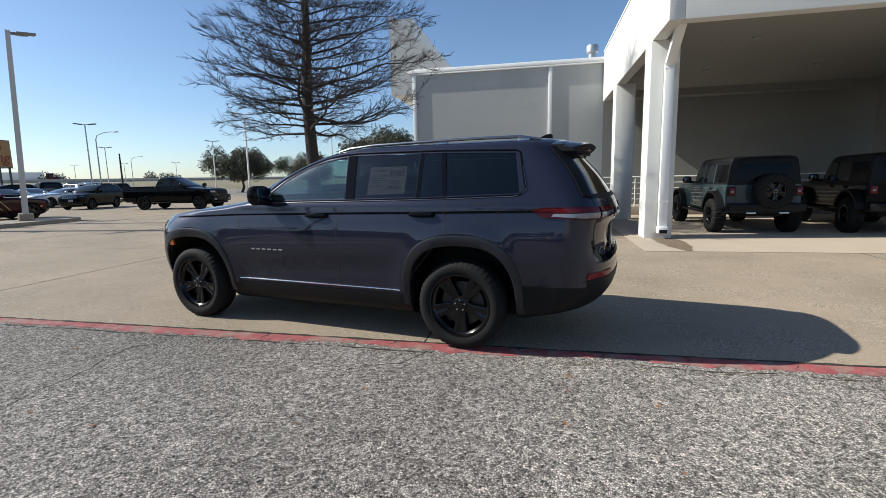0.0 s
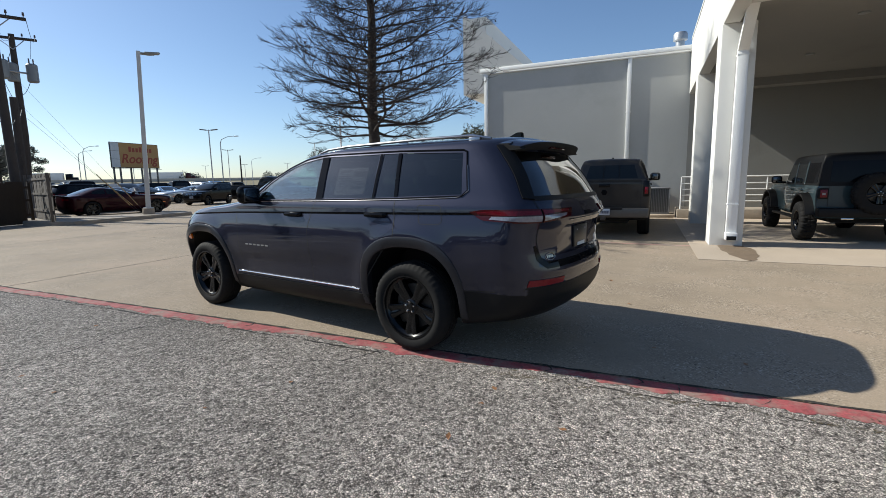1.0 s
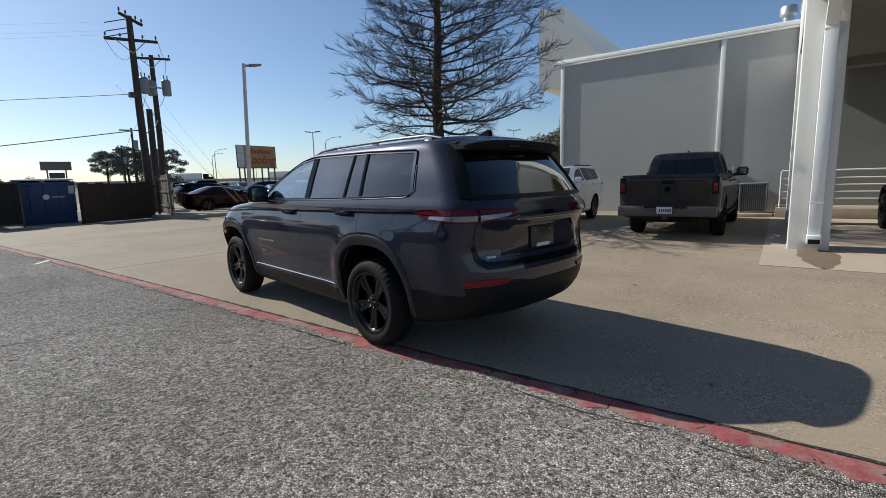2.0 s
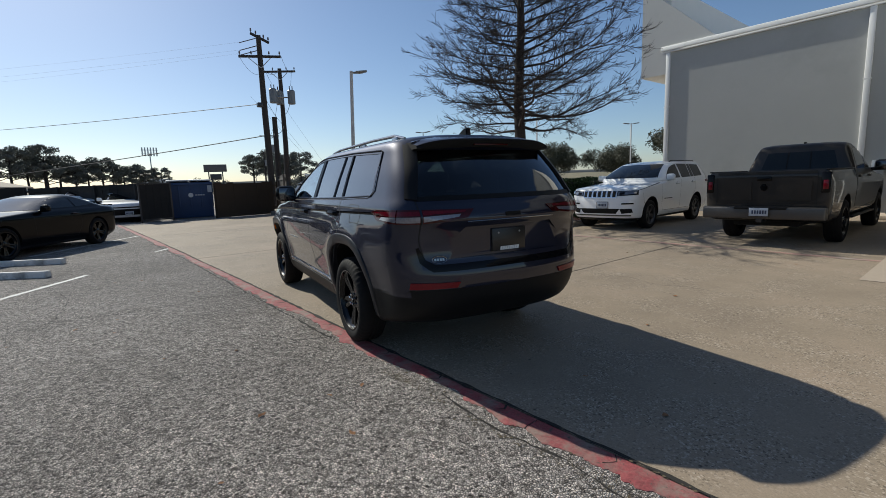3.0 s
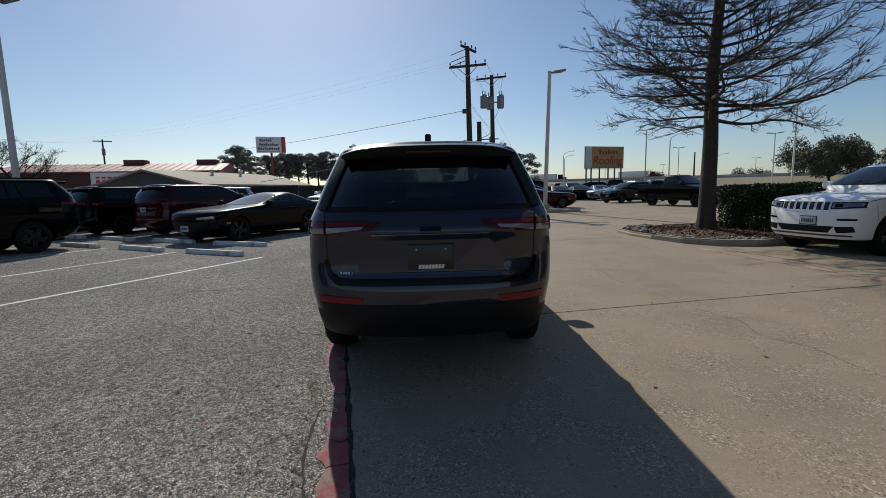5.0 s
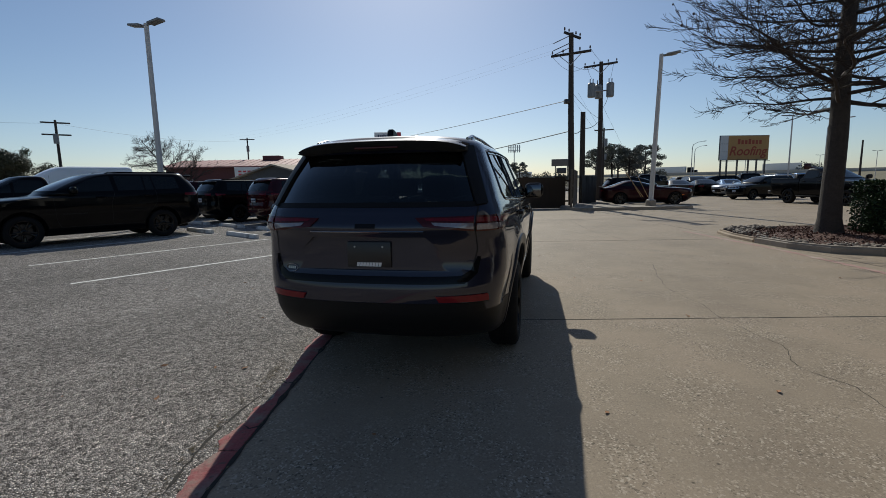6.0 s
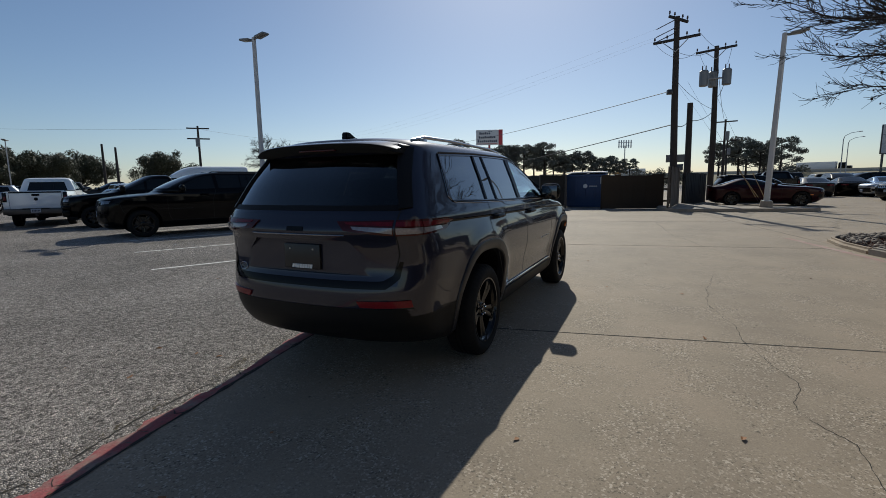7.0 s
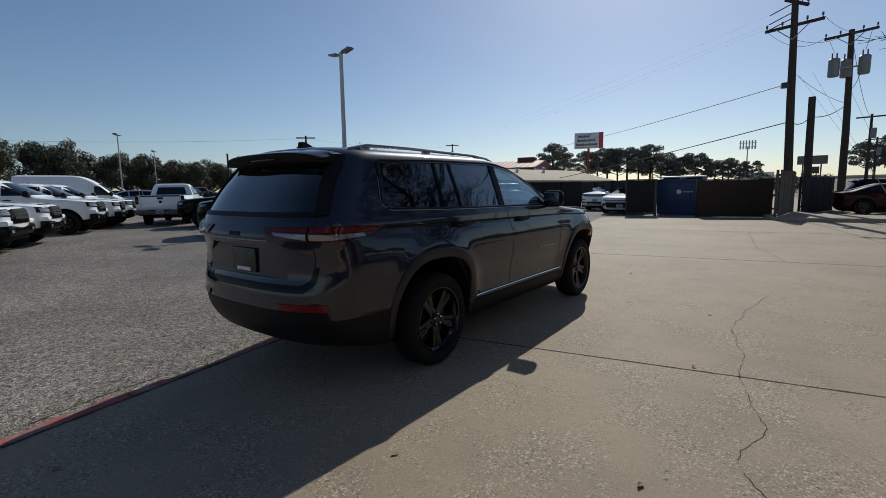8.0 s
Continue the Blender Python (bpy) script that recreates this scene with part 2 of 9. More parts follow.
def worn_concrete(name):
    """Broom-worn tan concrete: grey-green and tan patches, bare aggregate showing in places, small pits and stains."""
    mt = bpy.data.materials.new(name)
    mt.use_nodes = True
    nt = mt.node_tree
    p = nt.nodes["Principled BSDF"]
    p.inputs["Roughness"].default_value, p.inputs["Specular IOR Level"].default_value = 0.75, 0.2
    p.inputs["Diffuse Roughness"].default_value = 0.2
    tc = nt.nodes.new("ShaderNodeTexCoord").outputs["Object"]

    def linked(kind, **values):
        n = node(nt, kind, **values)
        nt.links.new(tc, n.inputs["Vector"])
        return n

    def blend(a, fac, colour, mode="MIX"):
        m = nt.nodes.new("ShaderNodeMix")
        m.data_type, m.blend_type = "RGBA", mode
        nt.links.new(fac, m.inputs["Factor"])
        nt.links.new(a, m.inputs["A"])
        if isinstance(colour, tuple):
            m.inputs["B"].default_value = (*colour, 1)
        else:
            nt.links.new(colour, m.inputs["B"])
        return m.outputs["Result"]

    def spread(value, lo, hi, a=0.0, b=1.0):
        r = node(nt, "ShaderNodeMapRange", From_Min=lo, From_Max=hi, To_Min=a, To_Max=b)
        nt.links.new(value, r.inputs["Value"])
        return r.outputs[0]

    def times(a, b):
        m = nt.nodes.new("ShaderNodeMath")
        m.operation = "MULTIPLY"
        nt.links.new(a, m.inputs[0])
        nt.links.new(b, m.inputs[1])
        return m.outputs[0]

    broad = linked("ShaderNodeTexNoise", Scale=0.55, Detail=7.0, Roughness=0.62)
    patch_ = linked("ShaderNodeTexNoise", Scale=1.7, Detail=6.0, Roughness=0.65)
    stain = linked("ShaderNodeTexNoise", Scale=0.9, Detail=9.0, Roughness=0.72, Distortion=0.6)
    fine = linked("ShaderNodeTexNoise", Scale=130.0, Detail=3.0, Roughness=0.7)
    grain = linked("ShaderNodeTexVoronoi", Scale=95.0, Randomness=1.0)
    pits = linked("ShaderNodeTexVoronoi", Scale=13.0, Randomness=1.0)
    base = nt.nodes.new("ShaderNodeValToRGB")
    cr = base.color_ramp
    cr.elements[0].position, cr.elements[0].color = 0.30, (0.222, 0.178, 0.131, 1)
    cr.elements[1].position, cr.elements[1].color = 0.70, (0.335, 0.262, 0.192, 1)
    cr.elements.new(0.5).color = (0.284, 0.229, 0.166, 1)
    nt.links.new(broad.outputs["Fac"], base.inputs["Fac"])
    col = blend(base.outputs[0], spread(stain.outputs["Fac"], 0.54, 0.72, 0.0, 0.55), (0.195, 0.163, 0.118))
    # aggregate where the skin has worn away
    sep = nt.nodes.new("ShaderNodeSeparateColor")
    nt.links.new(grain.outputs["Color"], sep.inputs[0])
    bare = spread(patch_.outputs["Fac"], 0.42, 0.62, 0.15, 1.0)
    col = blend(col, times(spread(sep.outputs[0], 0.80, 0.86), bare), (0.47, 0.40, 0.32))
    col = blend(col, times(spread(sep.outputs[1], 0.84, 0.90), bare), (0.135, 0.11, 0.082))
    # single dark pits
    psep = nt.nodes.new("ShaderNodeSeparateColor")
    nt.links.new(pits.outputs["Color"], psep.inputs[0])
    spot = times(spread(pits.outputs["Distance"], 0.16, 0.08), spread(psep.outputs[0], 0.90, 0.94))
    col = blend(col, spot, (0.10, 0.083, 0.062))
    grey = nt.nodes.new("ShaderNodeCombineColor")
    v = spread(fine.outputs["Fac"], 0.3, 0.7, 0.86, 1.14)
    for k in range(3):
        nt.links.new(v, grey.inputs[k])
    one = nt.nodes.new("ShaderNodeValue")
    one.outputs[0].default_value = 1.0
    col = blend(col, one.outputs[0], grey.outputs[0], "MULTIPLY")
    nt.links.new(col, p.inputs["Base Color"])
    b = nt.nodes.new("ShaderNodeBump")
    b.inputs["Strength"].default_value, b.inputs["Distance"].default_value = 1.0, 0.0022
    nt.links.new(times(sep.outputs[2], bare), b.inputs["Height"])
    nt.links.new(b.outputs["Normal"], p.inputs["Normal"])
    return mt


M = {}
M["asphalt"] = asphalt("worn_asphalt")
M["concrete"] = worn_concrete("tan_concrete")
M["concrete_pale"] = material("pale_concrete", (0.40, 0.328, 0.25), 0.8, vary=0.14, scale=0.7, fine=70.0, bump=0.0012, dirt=(0.42, 0.36, 0.29), dirt_at=0.6)
M["kerb"] = material("kerb_concrete", (0.29, 0.245, 0.195), 0.85, vary=0.2, scale=4.0, fine=80.0, bump=0.002, dirt=(0.2, 0.175, 0.145), dirt_at=0.52)
M["kerb_tan"] = material("worn_tan_kerb", (0.34, 0.265, 0.185), 0.85, vary=0.25, scale=4.0, fine=80.0, bump=0.003, dirt=(0.22, 0.18, 0.14), dirt_at=0.55)
M["red_kerb"] = material("faded_red_paint", (0.275, 0.062, 0.064), 0.85, vary=0.45, scale=7.0, fine=60.0, bump=0.004, dirt=(0.24, 0.185, 0.150), dirt_at=0.45, spots=((0.10, 0.078, 0.062), 26.0, 0.60))
M["red_line"] = material("worn_red_line", (0.34, 0.20, 0.165), 0.8, vary=0.25, scale=3.0, fine=30.0, dirt=(0.42, 0.365, 0.30), dirt_at=0.48)
M["white_line"] = material("worn_white_line", (0.66, 0.64, 0.60), 0.8, vary=0.15, scale=6.0, fine=90.0, bump=0.001, dirt=(0.25, 0.24, 0.22), dirt_at=0.58)
M["stop_white"] = material("whitened_concrete", (0.64, 0.63, 0.61), 0.8, vary=0.12, scale=5.0, fine=80.0, bump=0.001, dirt=(0.17, 0.16, 0.145), dirt_at=0.52)
M["joint"] = material("open_joint", (0.022, 0.019, 0.016), 0.95, vary=0.4, scale=20.0)
M["crack"] = material("crack_dirt", (0.022, 0.019, 0.016), 0.95, vary=0.3, scale=8.0)
M["weeds"] = material("dry_debris", (0.11, 0.085, 0.05), 0.95, vary=0.4, scale=20.0, fine=200.0)
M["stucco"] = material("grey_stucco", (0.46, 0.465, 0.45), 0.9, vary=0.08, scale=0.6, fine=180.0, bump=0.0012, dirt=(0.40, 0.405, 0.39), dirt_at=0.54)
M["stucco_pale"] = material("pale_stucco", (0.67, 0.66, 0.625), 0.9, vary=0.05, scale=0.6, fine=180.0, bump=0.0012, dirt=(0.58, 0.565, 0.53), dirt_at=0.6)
# stucco again, with the shade under the canopy put into the colour
M["stucco_shaded"] = material("shaded_stucco", (0.28, 0.275, 0.255), 0.9, vary=0.07, scale=0.6, fine=180.0, bump=0.0012, dirt=(0.23, 0.225, 0.21), dirt_at=0.58)
M["white_metal"] = material("white_painted_metal", (0.78, 0.78, 0.76), 0.45, vary=0.05, scale=2.0, dirt=(0.62, 0.61, 0.58), dirt_at=0.6)
M["grey_metal"] = material("galvanised_metal", (0.42, 0.43, 0.44), 0.4, 0.7, vary=0.12, scale=5.0)
M["pole_white"] = material("pale_pole_paint", (0.50, 0.485, 0.47), 0.5, vary=0.08, scale=1.0, dirt=(0.5, 0.47, 0.43), dirt_at=0.58)
M["dark_metal"] = material("dark_metal", (0.045, 0.045, 0.05), 0.35, 0.4, vary=0.2)
M["bark"] = material("grey_brown_bark", (0.044, 0.036, 0.031), 0.95, vary=0.5, scale=11.0, fine=45.0, bump=0.02)
M["twig"] = material("twig_bark", (0.036, 0.027, 0.023), 0.95, vary=0.3, scale=12.0)
M["seed"] = material("seed_ball", (0.035, 0.025, 0.02), 0.95, vary=0.3)
M["mulch"] = material("brown_mulch", (0.105, 0.048, 0.033), 0.95, vary=0.5, scale=6.0, fine=45.0, bump=0.02, dirt=(0.060, 0.032, 0.023), dirt_at=0.5)
M["leaf"] = material("hedge_leaf", (0.026, 0.048, 0.016), 0.55, vary=0.45, scale=4.0, fine=30.0, spec=0.2)
M["oak_leaf"] = material("oak_leaf", (0.062, 0.062, 0.030), 0.6, vary=0.4, scale=1.2, fine=12.0)
# far leaves made paler and greyer: haze put into the colour
M["hazy_leaf"] = material("hazy_far_leaf", (0.125, 0.125, 0.098), 0.7, vary=0.35, scale=0.5, fine=6.0)
M["pole_wood"] = material("weathered_pole_wood", (0.046, 0.038, 0.034), 0.9, vary=0.3, scale=3.0, fine=40.0, bump=0.004)
M["fence_wood"] = material("weathered_fence_board", (0.095, 0.080, 0.066), 0.9, vary=0.3, scale=3.0, fine=30.0, bump=0.003)
M["fence_brown"] = material("brown_screen", (0.045, 0.030, 0.018), 0.9, vary=0.25, scale=1.5, fine=30.0, bump=0.003)
M["fence_black"] = material("black_screen", (0.013, 0.012, 0.0115), 0.85, vary=0.25, scale=2.0, fine=30.0)
M["blue_bin"] = material("blue_bin_paint", (0.018, 0.05, 0.14), 0.5, vary=0.2, scale=2.0, dirt=(0.03, 0.05, 0.09), dirt_at=0.58)
M["wire"] = material("wire_black", (0.03, 0.03, 0.03), 0.7)
M["transformer"] = material("transformer_grey", (0.20, 0.205, 0.21), 0.5, 0.2, vary=0.1)
M["porcelain"] = material("insulator", (0.10, 0.07, 0.06), 0.3)
M["tyre"] = material("tyre_rubber", (0.0105, 0.010, 0.010), 0.8, vary=0.2, scale=8.0, fine=120.0, bump=0.0006, spec=0.2)
M["rim_black"] = material("gloss_black_rim", (0.003, 0.003, 0.0035), 0.25, 0.0, vary=0.05, coat=0.5, spec=0.1)
M["rim_silver"] = material("silver_rim", (0.40, 0.40, 0.41), 0.3, 0.9, vary=0.08)
M["rim_grey"] = material("dark_grey_rim", (0.075, 0.075, 0.078), 0.3, 0.7, vary=0.08)
M["disc"] = material("brake_disc", (0.07, 0.066, 0.062), 0.5, 0.9, vary=0.2)
M["chrome"] = material("chrome", (0.75, 0.75, 0.76), 0.08, 1.0, vary=0.03)
M["black_trim"] = material("black_plastic", (0.008, 0.008, 0.0085), 0.5, vary=0.12, scale=6.0, fine=300.0, bump=0.0003, spec=0.18)
M["arch_trim"] = material("satin_dark_trim", (0.016, 0.016, 0.020), 0.34, vary=0.08, scale=6.0, fine=300.0, spec=0.35)
M["gloss_black"] = material("gloss_black", (0.005, 0.005, 0.006), 0.3, vary=0.05, coat=0.32, spec=0.0)
M["well"] = material("wheel_well", (0.004, 0.004, 0.004), 0.95, vary=0.2)
M["seam"] = material("panel_seam", (0.004, 0.004, 0.004), 0.8, vary=0.1)
M["bumper_grey"] = material("grey_bumper_metal", (0.085, 0.08, 0.076), 0.4, 0.6, vary=0.1)
M["rail_metal"] = material("dark_rail_metal", (0.34, 0.34, 0.35), 0.22, 1.0, vary=0.05)
M["dark_chrome"] = material("dark_chrome", (0.28, 0.28, 0.29), 0.18, 1.0, vary=0.05)
M["lamp_red"] = material("red_lens", (0.11, 0.004, 0.010), 0.12, vary=0.2, scale=30.0, coat=0.45, spec=0.1)
M["mirror"] = material("mirror_glass", (0.10, 0.105, 0.115), 0.05, 1.0, vary=0.02)
M["lamp_dark"] = material("smoked_red_lens", (0.045, 0.003, 0.004), 0.12, vary=0.2, scale=30.0, coat=0.5, spec=0.1)
M["lamp_clear"] = material("clear_lens", (0.21, 0.20, 0.22), 0.15, 0.2, vary=0.3, scale=40.0, coat=1.0)
M["headlamp_lens"] = material("headlamp_lens", (0.16, 0.17, 0.19), 0.12, 0.5, vary=0.35, scale=30.0, coat=1.0)
M["lamp_amber"] = material("amber_lens", (0.65, 0.14, 0.01), 0.1, vary=0.1, coat=1.0)
M["reflector"] = material("red_reflector", (0.17, 0.004, 0.010), 0.3, vary=0.15, scale=60.0, coat=0.3, spec=0.15)
M["plate"] = material("plate_white", (0.42, 0.45, 0.50), 0.5, vary=0.06)
M["ink"] = material("dark_ink", (0.03, 0.04, 0.08), 0.6)
M["frame_black"] = material("plate_frame", (0.012, 0.012, 0.013), 0.35, vary=0.1)
M["sticker"] = material("window_sticker_paper", (0.55, 0.56, 0.56), 0.8, vary=0.04)
M["grey_ink"] = material("grey_ink", (0.25, 0.26, 0.27), 0.8)
M["seat"] = material("black_leather", (0.02, 0.02, 0.021), 0.5, vary=0.15, scale=8.0)
M["interior_grey"] = material("grey_interior", (0.09, 0.09, 0.092), 0.7, vary=0.1)
M["glass_front"] = pane_glass("green_tinted_glass", (0.82, 0.955, 0.965), 0.03)
M["glass_dark"] = pane_glass("privacy_glass", (0.24, 0.255, 0.265), 0.045)
M["glass_black"] = material("dark_car_glass", (0.008, 0.010, 0.011), 0.04, vary=0.1, coat=0.25, spec=0.2)
M["paint_hero"] = car_paint("slate_metallic_paint", (0.0185, 0.0195, 0.035), 0.45, 0.42, 1.50, 1.0, 0.02)
M["paint_white"] = car_paint("white_paint", (0.84, 0.845, 0.85), 0.0, 0.4)
M["paint_granite"] = car_paint("granite_paint", (0.034, 0.030, 0.027), 0.4, 0.45, 1.4, 0.7)
M["paint_bluegrey"] = car_paint("blue_grey_paint", (0.030, 0.050, 0.058), 0.1, 0.4, 1.45)
M["paint_black"] = car_paint("black_paint", (0.002, 0.0022, 0.003), 0.0, 0.3, 1.4, 0.4, 0.03)
M["paint_red"] = car_paint("dark_red_paint", (0.034, 0.003, 0.006), 0.2, 0.35, 1.42, 0.7, 0.05)
M["paint_maroon"] = car_paint("maroon_paint", (0.020, 0.002, 0.005), 0.2, 0.35, 1.4, 0.5, 0.05)
M["paint_silver"] = car_paint("silver_paint", (0.42, 0.44, 0.47), 0.6, 0.35)
M["paint_blue"] = car_paint("blue_paint", (0.035, 0.10, 0.22), 0.4, 0.35)
M["red_roof"] = material("red_metal_roof", (0.27, 0.11, 0.10), 0.6, vary=0.2, scale=0.5, fine=4.0)
M["red_wall"] = material("dark_red_siding", (0.13, 0.045, 0.04), 0.8, vary=0.2, scale=0.5, fine=5.0)
M["tan_roof"] = material("tan_shingle_roof", (0.40, 0.33, 0.25), 0.9, vary=0.2, scale=0.6, fine=6.0)
M["dark_wall"] = material("dark_siding", (0.15, 0.14, 0.13), 0.9, vary=0.2)
M["red_pole"] = material("red_sign_pole", (0.32, 0.04, 0.04), 0.6, vary=0.1)
M["sign_white"] = material("sign_white", (0.72, 0.72, 0.70), 0.6, vary=0.06)
M["sign_red"] = material("sign_red", (0.50, 0.05, 0.06), 0.6, vary=0.06)
M["board_yellow"] = material("billboard_yellow", (0.36, 0.22, 0.085), 0.8, vary=0.12, scale=0.4)
M["board_red"] = material("billboard_red", (0.26, 0.055, 0.035), 0.8, vary=0.1)
M["board_pale"] = material("billboard_pale", (0.50, 0.52, 0.53), 0.8, vary=0.1)
M["grass"] = material("dry_grass_bank", (0.23, 0.20, 0.125), 0.95, vary=0.3, scale=0.1, fine=2.0)
M["highway"] = material("highway_concrete", (0.40, 0.375, 0.33), 0.9, vary=0.1, scale=0.1, fine=2.0)
M["stone"] = material("river_stone", (0.19, 0.155, 0.125), 0.85, vary=0.35, scale=6.0)
M["lid_pale"] = material("pale_lid_plastic", (0.60, 0.61, 0.62), 0.6, vary=0.15, scale=6.0)
M["leaf_brown"] = material("fallen_leaf", (0.28, 0.13, 0.05), 0.8, vary=0.3)
M["oil"] = material("rust_stain", (0.165, 0.120, 0.078), 0.75, vary=0.35, scale=5.0, fine=40.0, dirt=(0.24, 0.185, 0.13), dirt_at=0.58)

# ---- ground, drive and building ----
I4 = Matrix.Identity(4)
CT = 0.012                              # top of the concrete above the asphalt
bm = B()
bmesh.ops.create_grid(bm, x_segments=8, y_segments=8, size=1500)
solo("ground", bm, M["asphalt"], I4, "worn pale-grey asphalt car park with exposed stones", "ground", kind="structure")


def kerb_y(x):
    """The line between asphalt and concrete."""
    return 3.915 + 0.021 * min(9.0, max(0.0, -x)) + 0.0055 * max(0.0, -x - 9.0) + 0.03 * noise.noise((x * 0.35, 2.0, 0))


# painted edge strip, ragged along the asphalt
strip = tagged(thing("red_kerb_strip", I4, "faded red painted concrete edging strip along the drive", "kerb"), kind="structure")
x0 = -23.0
while x0 < 12:
    x1 = min(x0 + 3.05, 12)
    bm = B()
    n = 150
    rows = []
    for i in range(n + 1):
        x = x0 + 0.004 + (x1 - x0 - 0.008) * i / n
        yk = kerb_y(x)
        rag = 0.11 * max(-0.45, noise.noise((x * 0.9, 5.0, 0))) + 0.045 * noise.noise((x * 6.0, 7.0, 0)) + 0.025 * noise.noise((x * 22.0, 1.0, 0)) + 0.012 * noise.noise((x * 60.0, 1.0, 0))
        rows.append([bm.verts.new(c) for c in ((x, yk - 0.15 + rag, -0.01), (x, yk - 0.145 + rag, 0.003), (x, yk - 0.12 + rag * 0.8, 0.010), (x, yk - 0.014, 0.011), (x, yk - 0.010, -0.01))])
    for a, b in zip(rows, rows[1:]):
        for k in range(4):
            bm.faces.new((a[k], b[k], b[k + 1], a[k + 1]))
    part("edging_stone", bm, M["red_kerb"], strip)
    x0 = x1

# building
bldg = tagged(thing("dealership_building", I4, "grey stucco dealership building with white roof edge", "building"), kind="structure")
bm = B()
box(bm, (-5.42, 20.2, 0), (2.41, 20.5, 5.88))
part("wall", bm, M["stucco"], bldg, "grey stucco wall")
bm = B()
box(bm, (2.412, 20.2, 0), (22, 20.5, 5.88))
part("wall", bm, M["stucco_shaded"], bldg, "grey stucco wall under the canopy, shade in its colour")
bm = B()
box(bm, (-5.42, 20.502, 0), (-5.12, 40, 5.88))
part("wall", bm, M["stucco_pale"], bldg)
bm = B()
box(bm, (-5.6, 20.125, 5.882), (22, 20.55, 5.95), 0.01)
box(bm, (-5.62, 20.09, 5.952), (22, 20.55, 6.11), 0.015)
part("roof_edge", bm, M["white_metal"], bldg, "white metal roof edge")
bm = B()
box(bm, (-5.2, 20.552, 5.72), (22, 40, 5.98))
part("roof", bm, M["white_metal"], bldg)
for px, w in ((-5.36, 0.16), (0.33, 0.15)):
    bm = B()
    box(bm, (px - w / 2, 20.132, 0.25), (px + w / 2, 20.197, 5.88), 0.015)
    for z in (1.6, 3.9):
        box(bm, (px - w / 2 - 0.02, 20.126, z), (px + w / 2 + 0.02, 20.196, z + 0.04))
    part("downpipe", bm, M["white_metal"], bldg, "white metal downpipe")
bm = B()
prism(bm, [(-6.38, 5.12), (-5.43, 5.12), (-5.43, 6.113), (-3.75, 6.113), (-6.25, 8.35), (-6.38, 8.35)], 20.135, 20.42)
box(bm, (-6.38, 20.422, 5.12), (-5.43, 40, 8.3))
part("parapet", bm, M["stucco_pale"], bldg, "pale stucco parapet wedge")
bm = B()
lathe(bm, [(0.16, 0.0), (0.16, 0.72), (0.25, 0.76), (0.25, 0.98), (0.21, 1.04), (0.0001, 1.06)], 24, pose(2.05, 21.4, 5.85, 90))
part("roof_vent", bm, M["grey_metal"], bldg, "galvanised roof vent")

# canopy on columns
CAN = tagged(thing("canopy", I4, "pale stucco drive-through canopy on square columns", "canopy"), kind="structure")
bm = B()
box(bm, (2.38, 10.2, 4.40), (2.66, 20.08, 6.25), 0.012)
box(bm, (2.662, 10.2, 4.40), (20, 10.5, 6.25), 0.012)
box(bm, (2.36, 10.18, 6.252), (20, 20.08, 6.33), 0.01)
part("fascia", bm, M["stucco_pale"], CAN)
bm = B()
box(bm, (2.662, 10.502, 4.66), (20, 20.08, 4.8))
part("soffit", bm, M["stucco_shaded"], CAN, "soffit with shade in its colour")
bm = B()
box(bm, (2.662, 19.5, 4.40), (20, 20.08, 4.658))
part("beam", bm, M["stucco_shaded"], CAN)
# wall added at the end only to cut the light under the canopy
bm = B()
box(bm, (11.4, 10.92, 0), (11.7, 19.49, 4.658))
part("light_block_wall", bm, M["stucco_shaded"], CAN)
for cy, d in ((11.55, 0.64), (16.55, 0.64)):
    bm = B()
    box(bm, (2.36, cy, 0.0), (2.96, cy + d, 4.398), 0.02)
    part("column", bm, M["stucco_pale"], CAN, "square pale stucco column")
bm = B()
box(bm, (2.635, 11.41, 0.2), (2.825, 11.53, 3.90), 0.012)
box(bm, (-0.095, -0.06, 0.0), (0.095, 0.06, 1.30), 0.012, pose(2.73, 11.47, 3.86, 52))
box(bm, (2.625, 11.33, 0.15), (2.835, 11.54, 0.30), 0.01)
for z in (0.86, 3.75):
    box(bm, (2.63, 11.402, z), (2.83, 11.548, z + 0.025))
dp = part("downpipe", bm, M["white_metal"], CAN, "white square metal downpipe")
# the shoe is solid; a black plate draws the shade in its mouth
bm = B()
box(bm, (2.645, 11.324, 0.155), (2.815, 11.329, 0.235))
part("outlet_shade", bm, M["well"], dp, "black plate for the shade in the open end")
for lx, ly in ((5.0, 13.0), (8.0, 13.0), (5.0, 16.5), (8.0, 16.5), (11.0, 13.0)):
    bm = B()
    tube(bm, [(lx, ly, 4.635), (lx, ly, 4.659)], 0.1, 20)
    part("downlight", bm, M["grey_metal"], CAN, "recessed round downlight")

# ramp wall and handrails below the building
ramp = thing("ramp", I4, "low concrete ramp beside the building", "ramp")
bm = B()
box(bm, (2.1, 18.6, 0), (12, 20.19, 0.32), 0.02)
part("ramp_slab", bm, M["kerb"], ramp)
tagged(ramp, kind="structure")
rail = thing("handrail", I4, "white tubular steel handrail on the ramp", "handrail")
for i in range(8):
    bm = B()
    x = 2.2 + 1.25 * i
    tube(bm, [(x, 18.72, 0.32), (x, 18.72, 1.42)], 0.022, 8)
    part("post", bm, M["white_metal"], rail)
for z in (1.42, 1.2, 1.0, 0.8, 0.6):
    bm = B()
    tube(bm, [(2.2, 18.72, z), (10.95, 18.72, z)], 0.018 if z < 1.4 else 0.024, 8)
    part("bar", bm, M["white_metal"], rail)

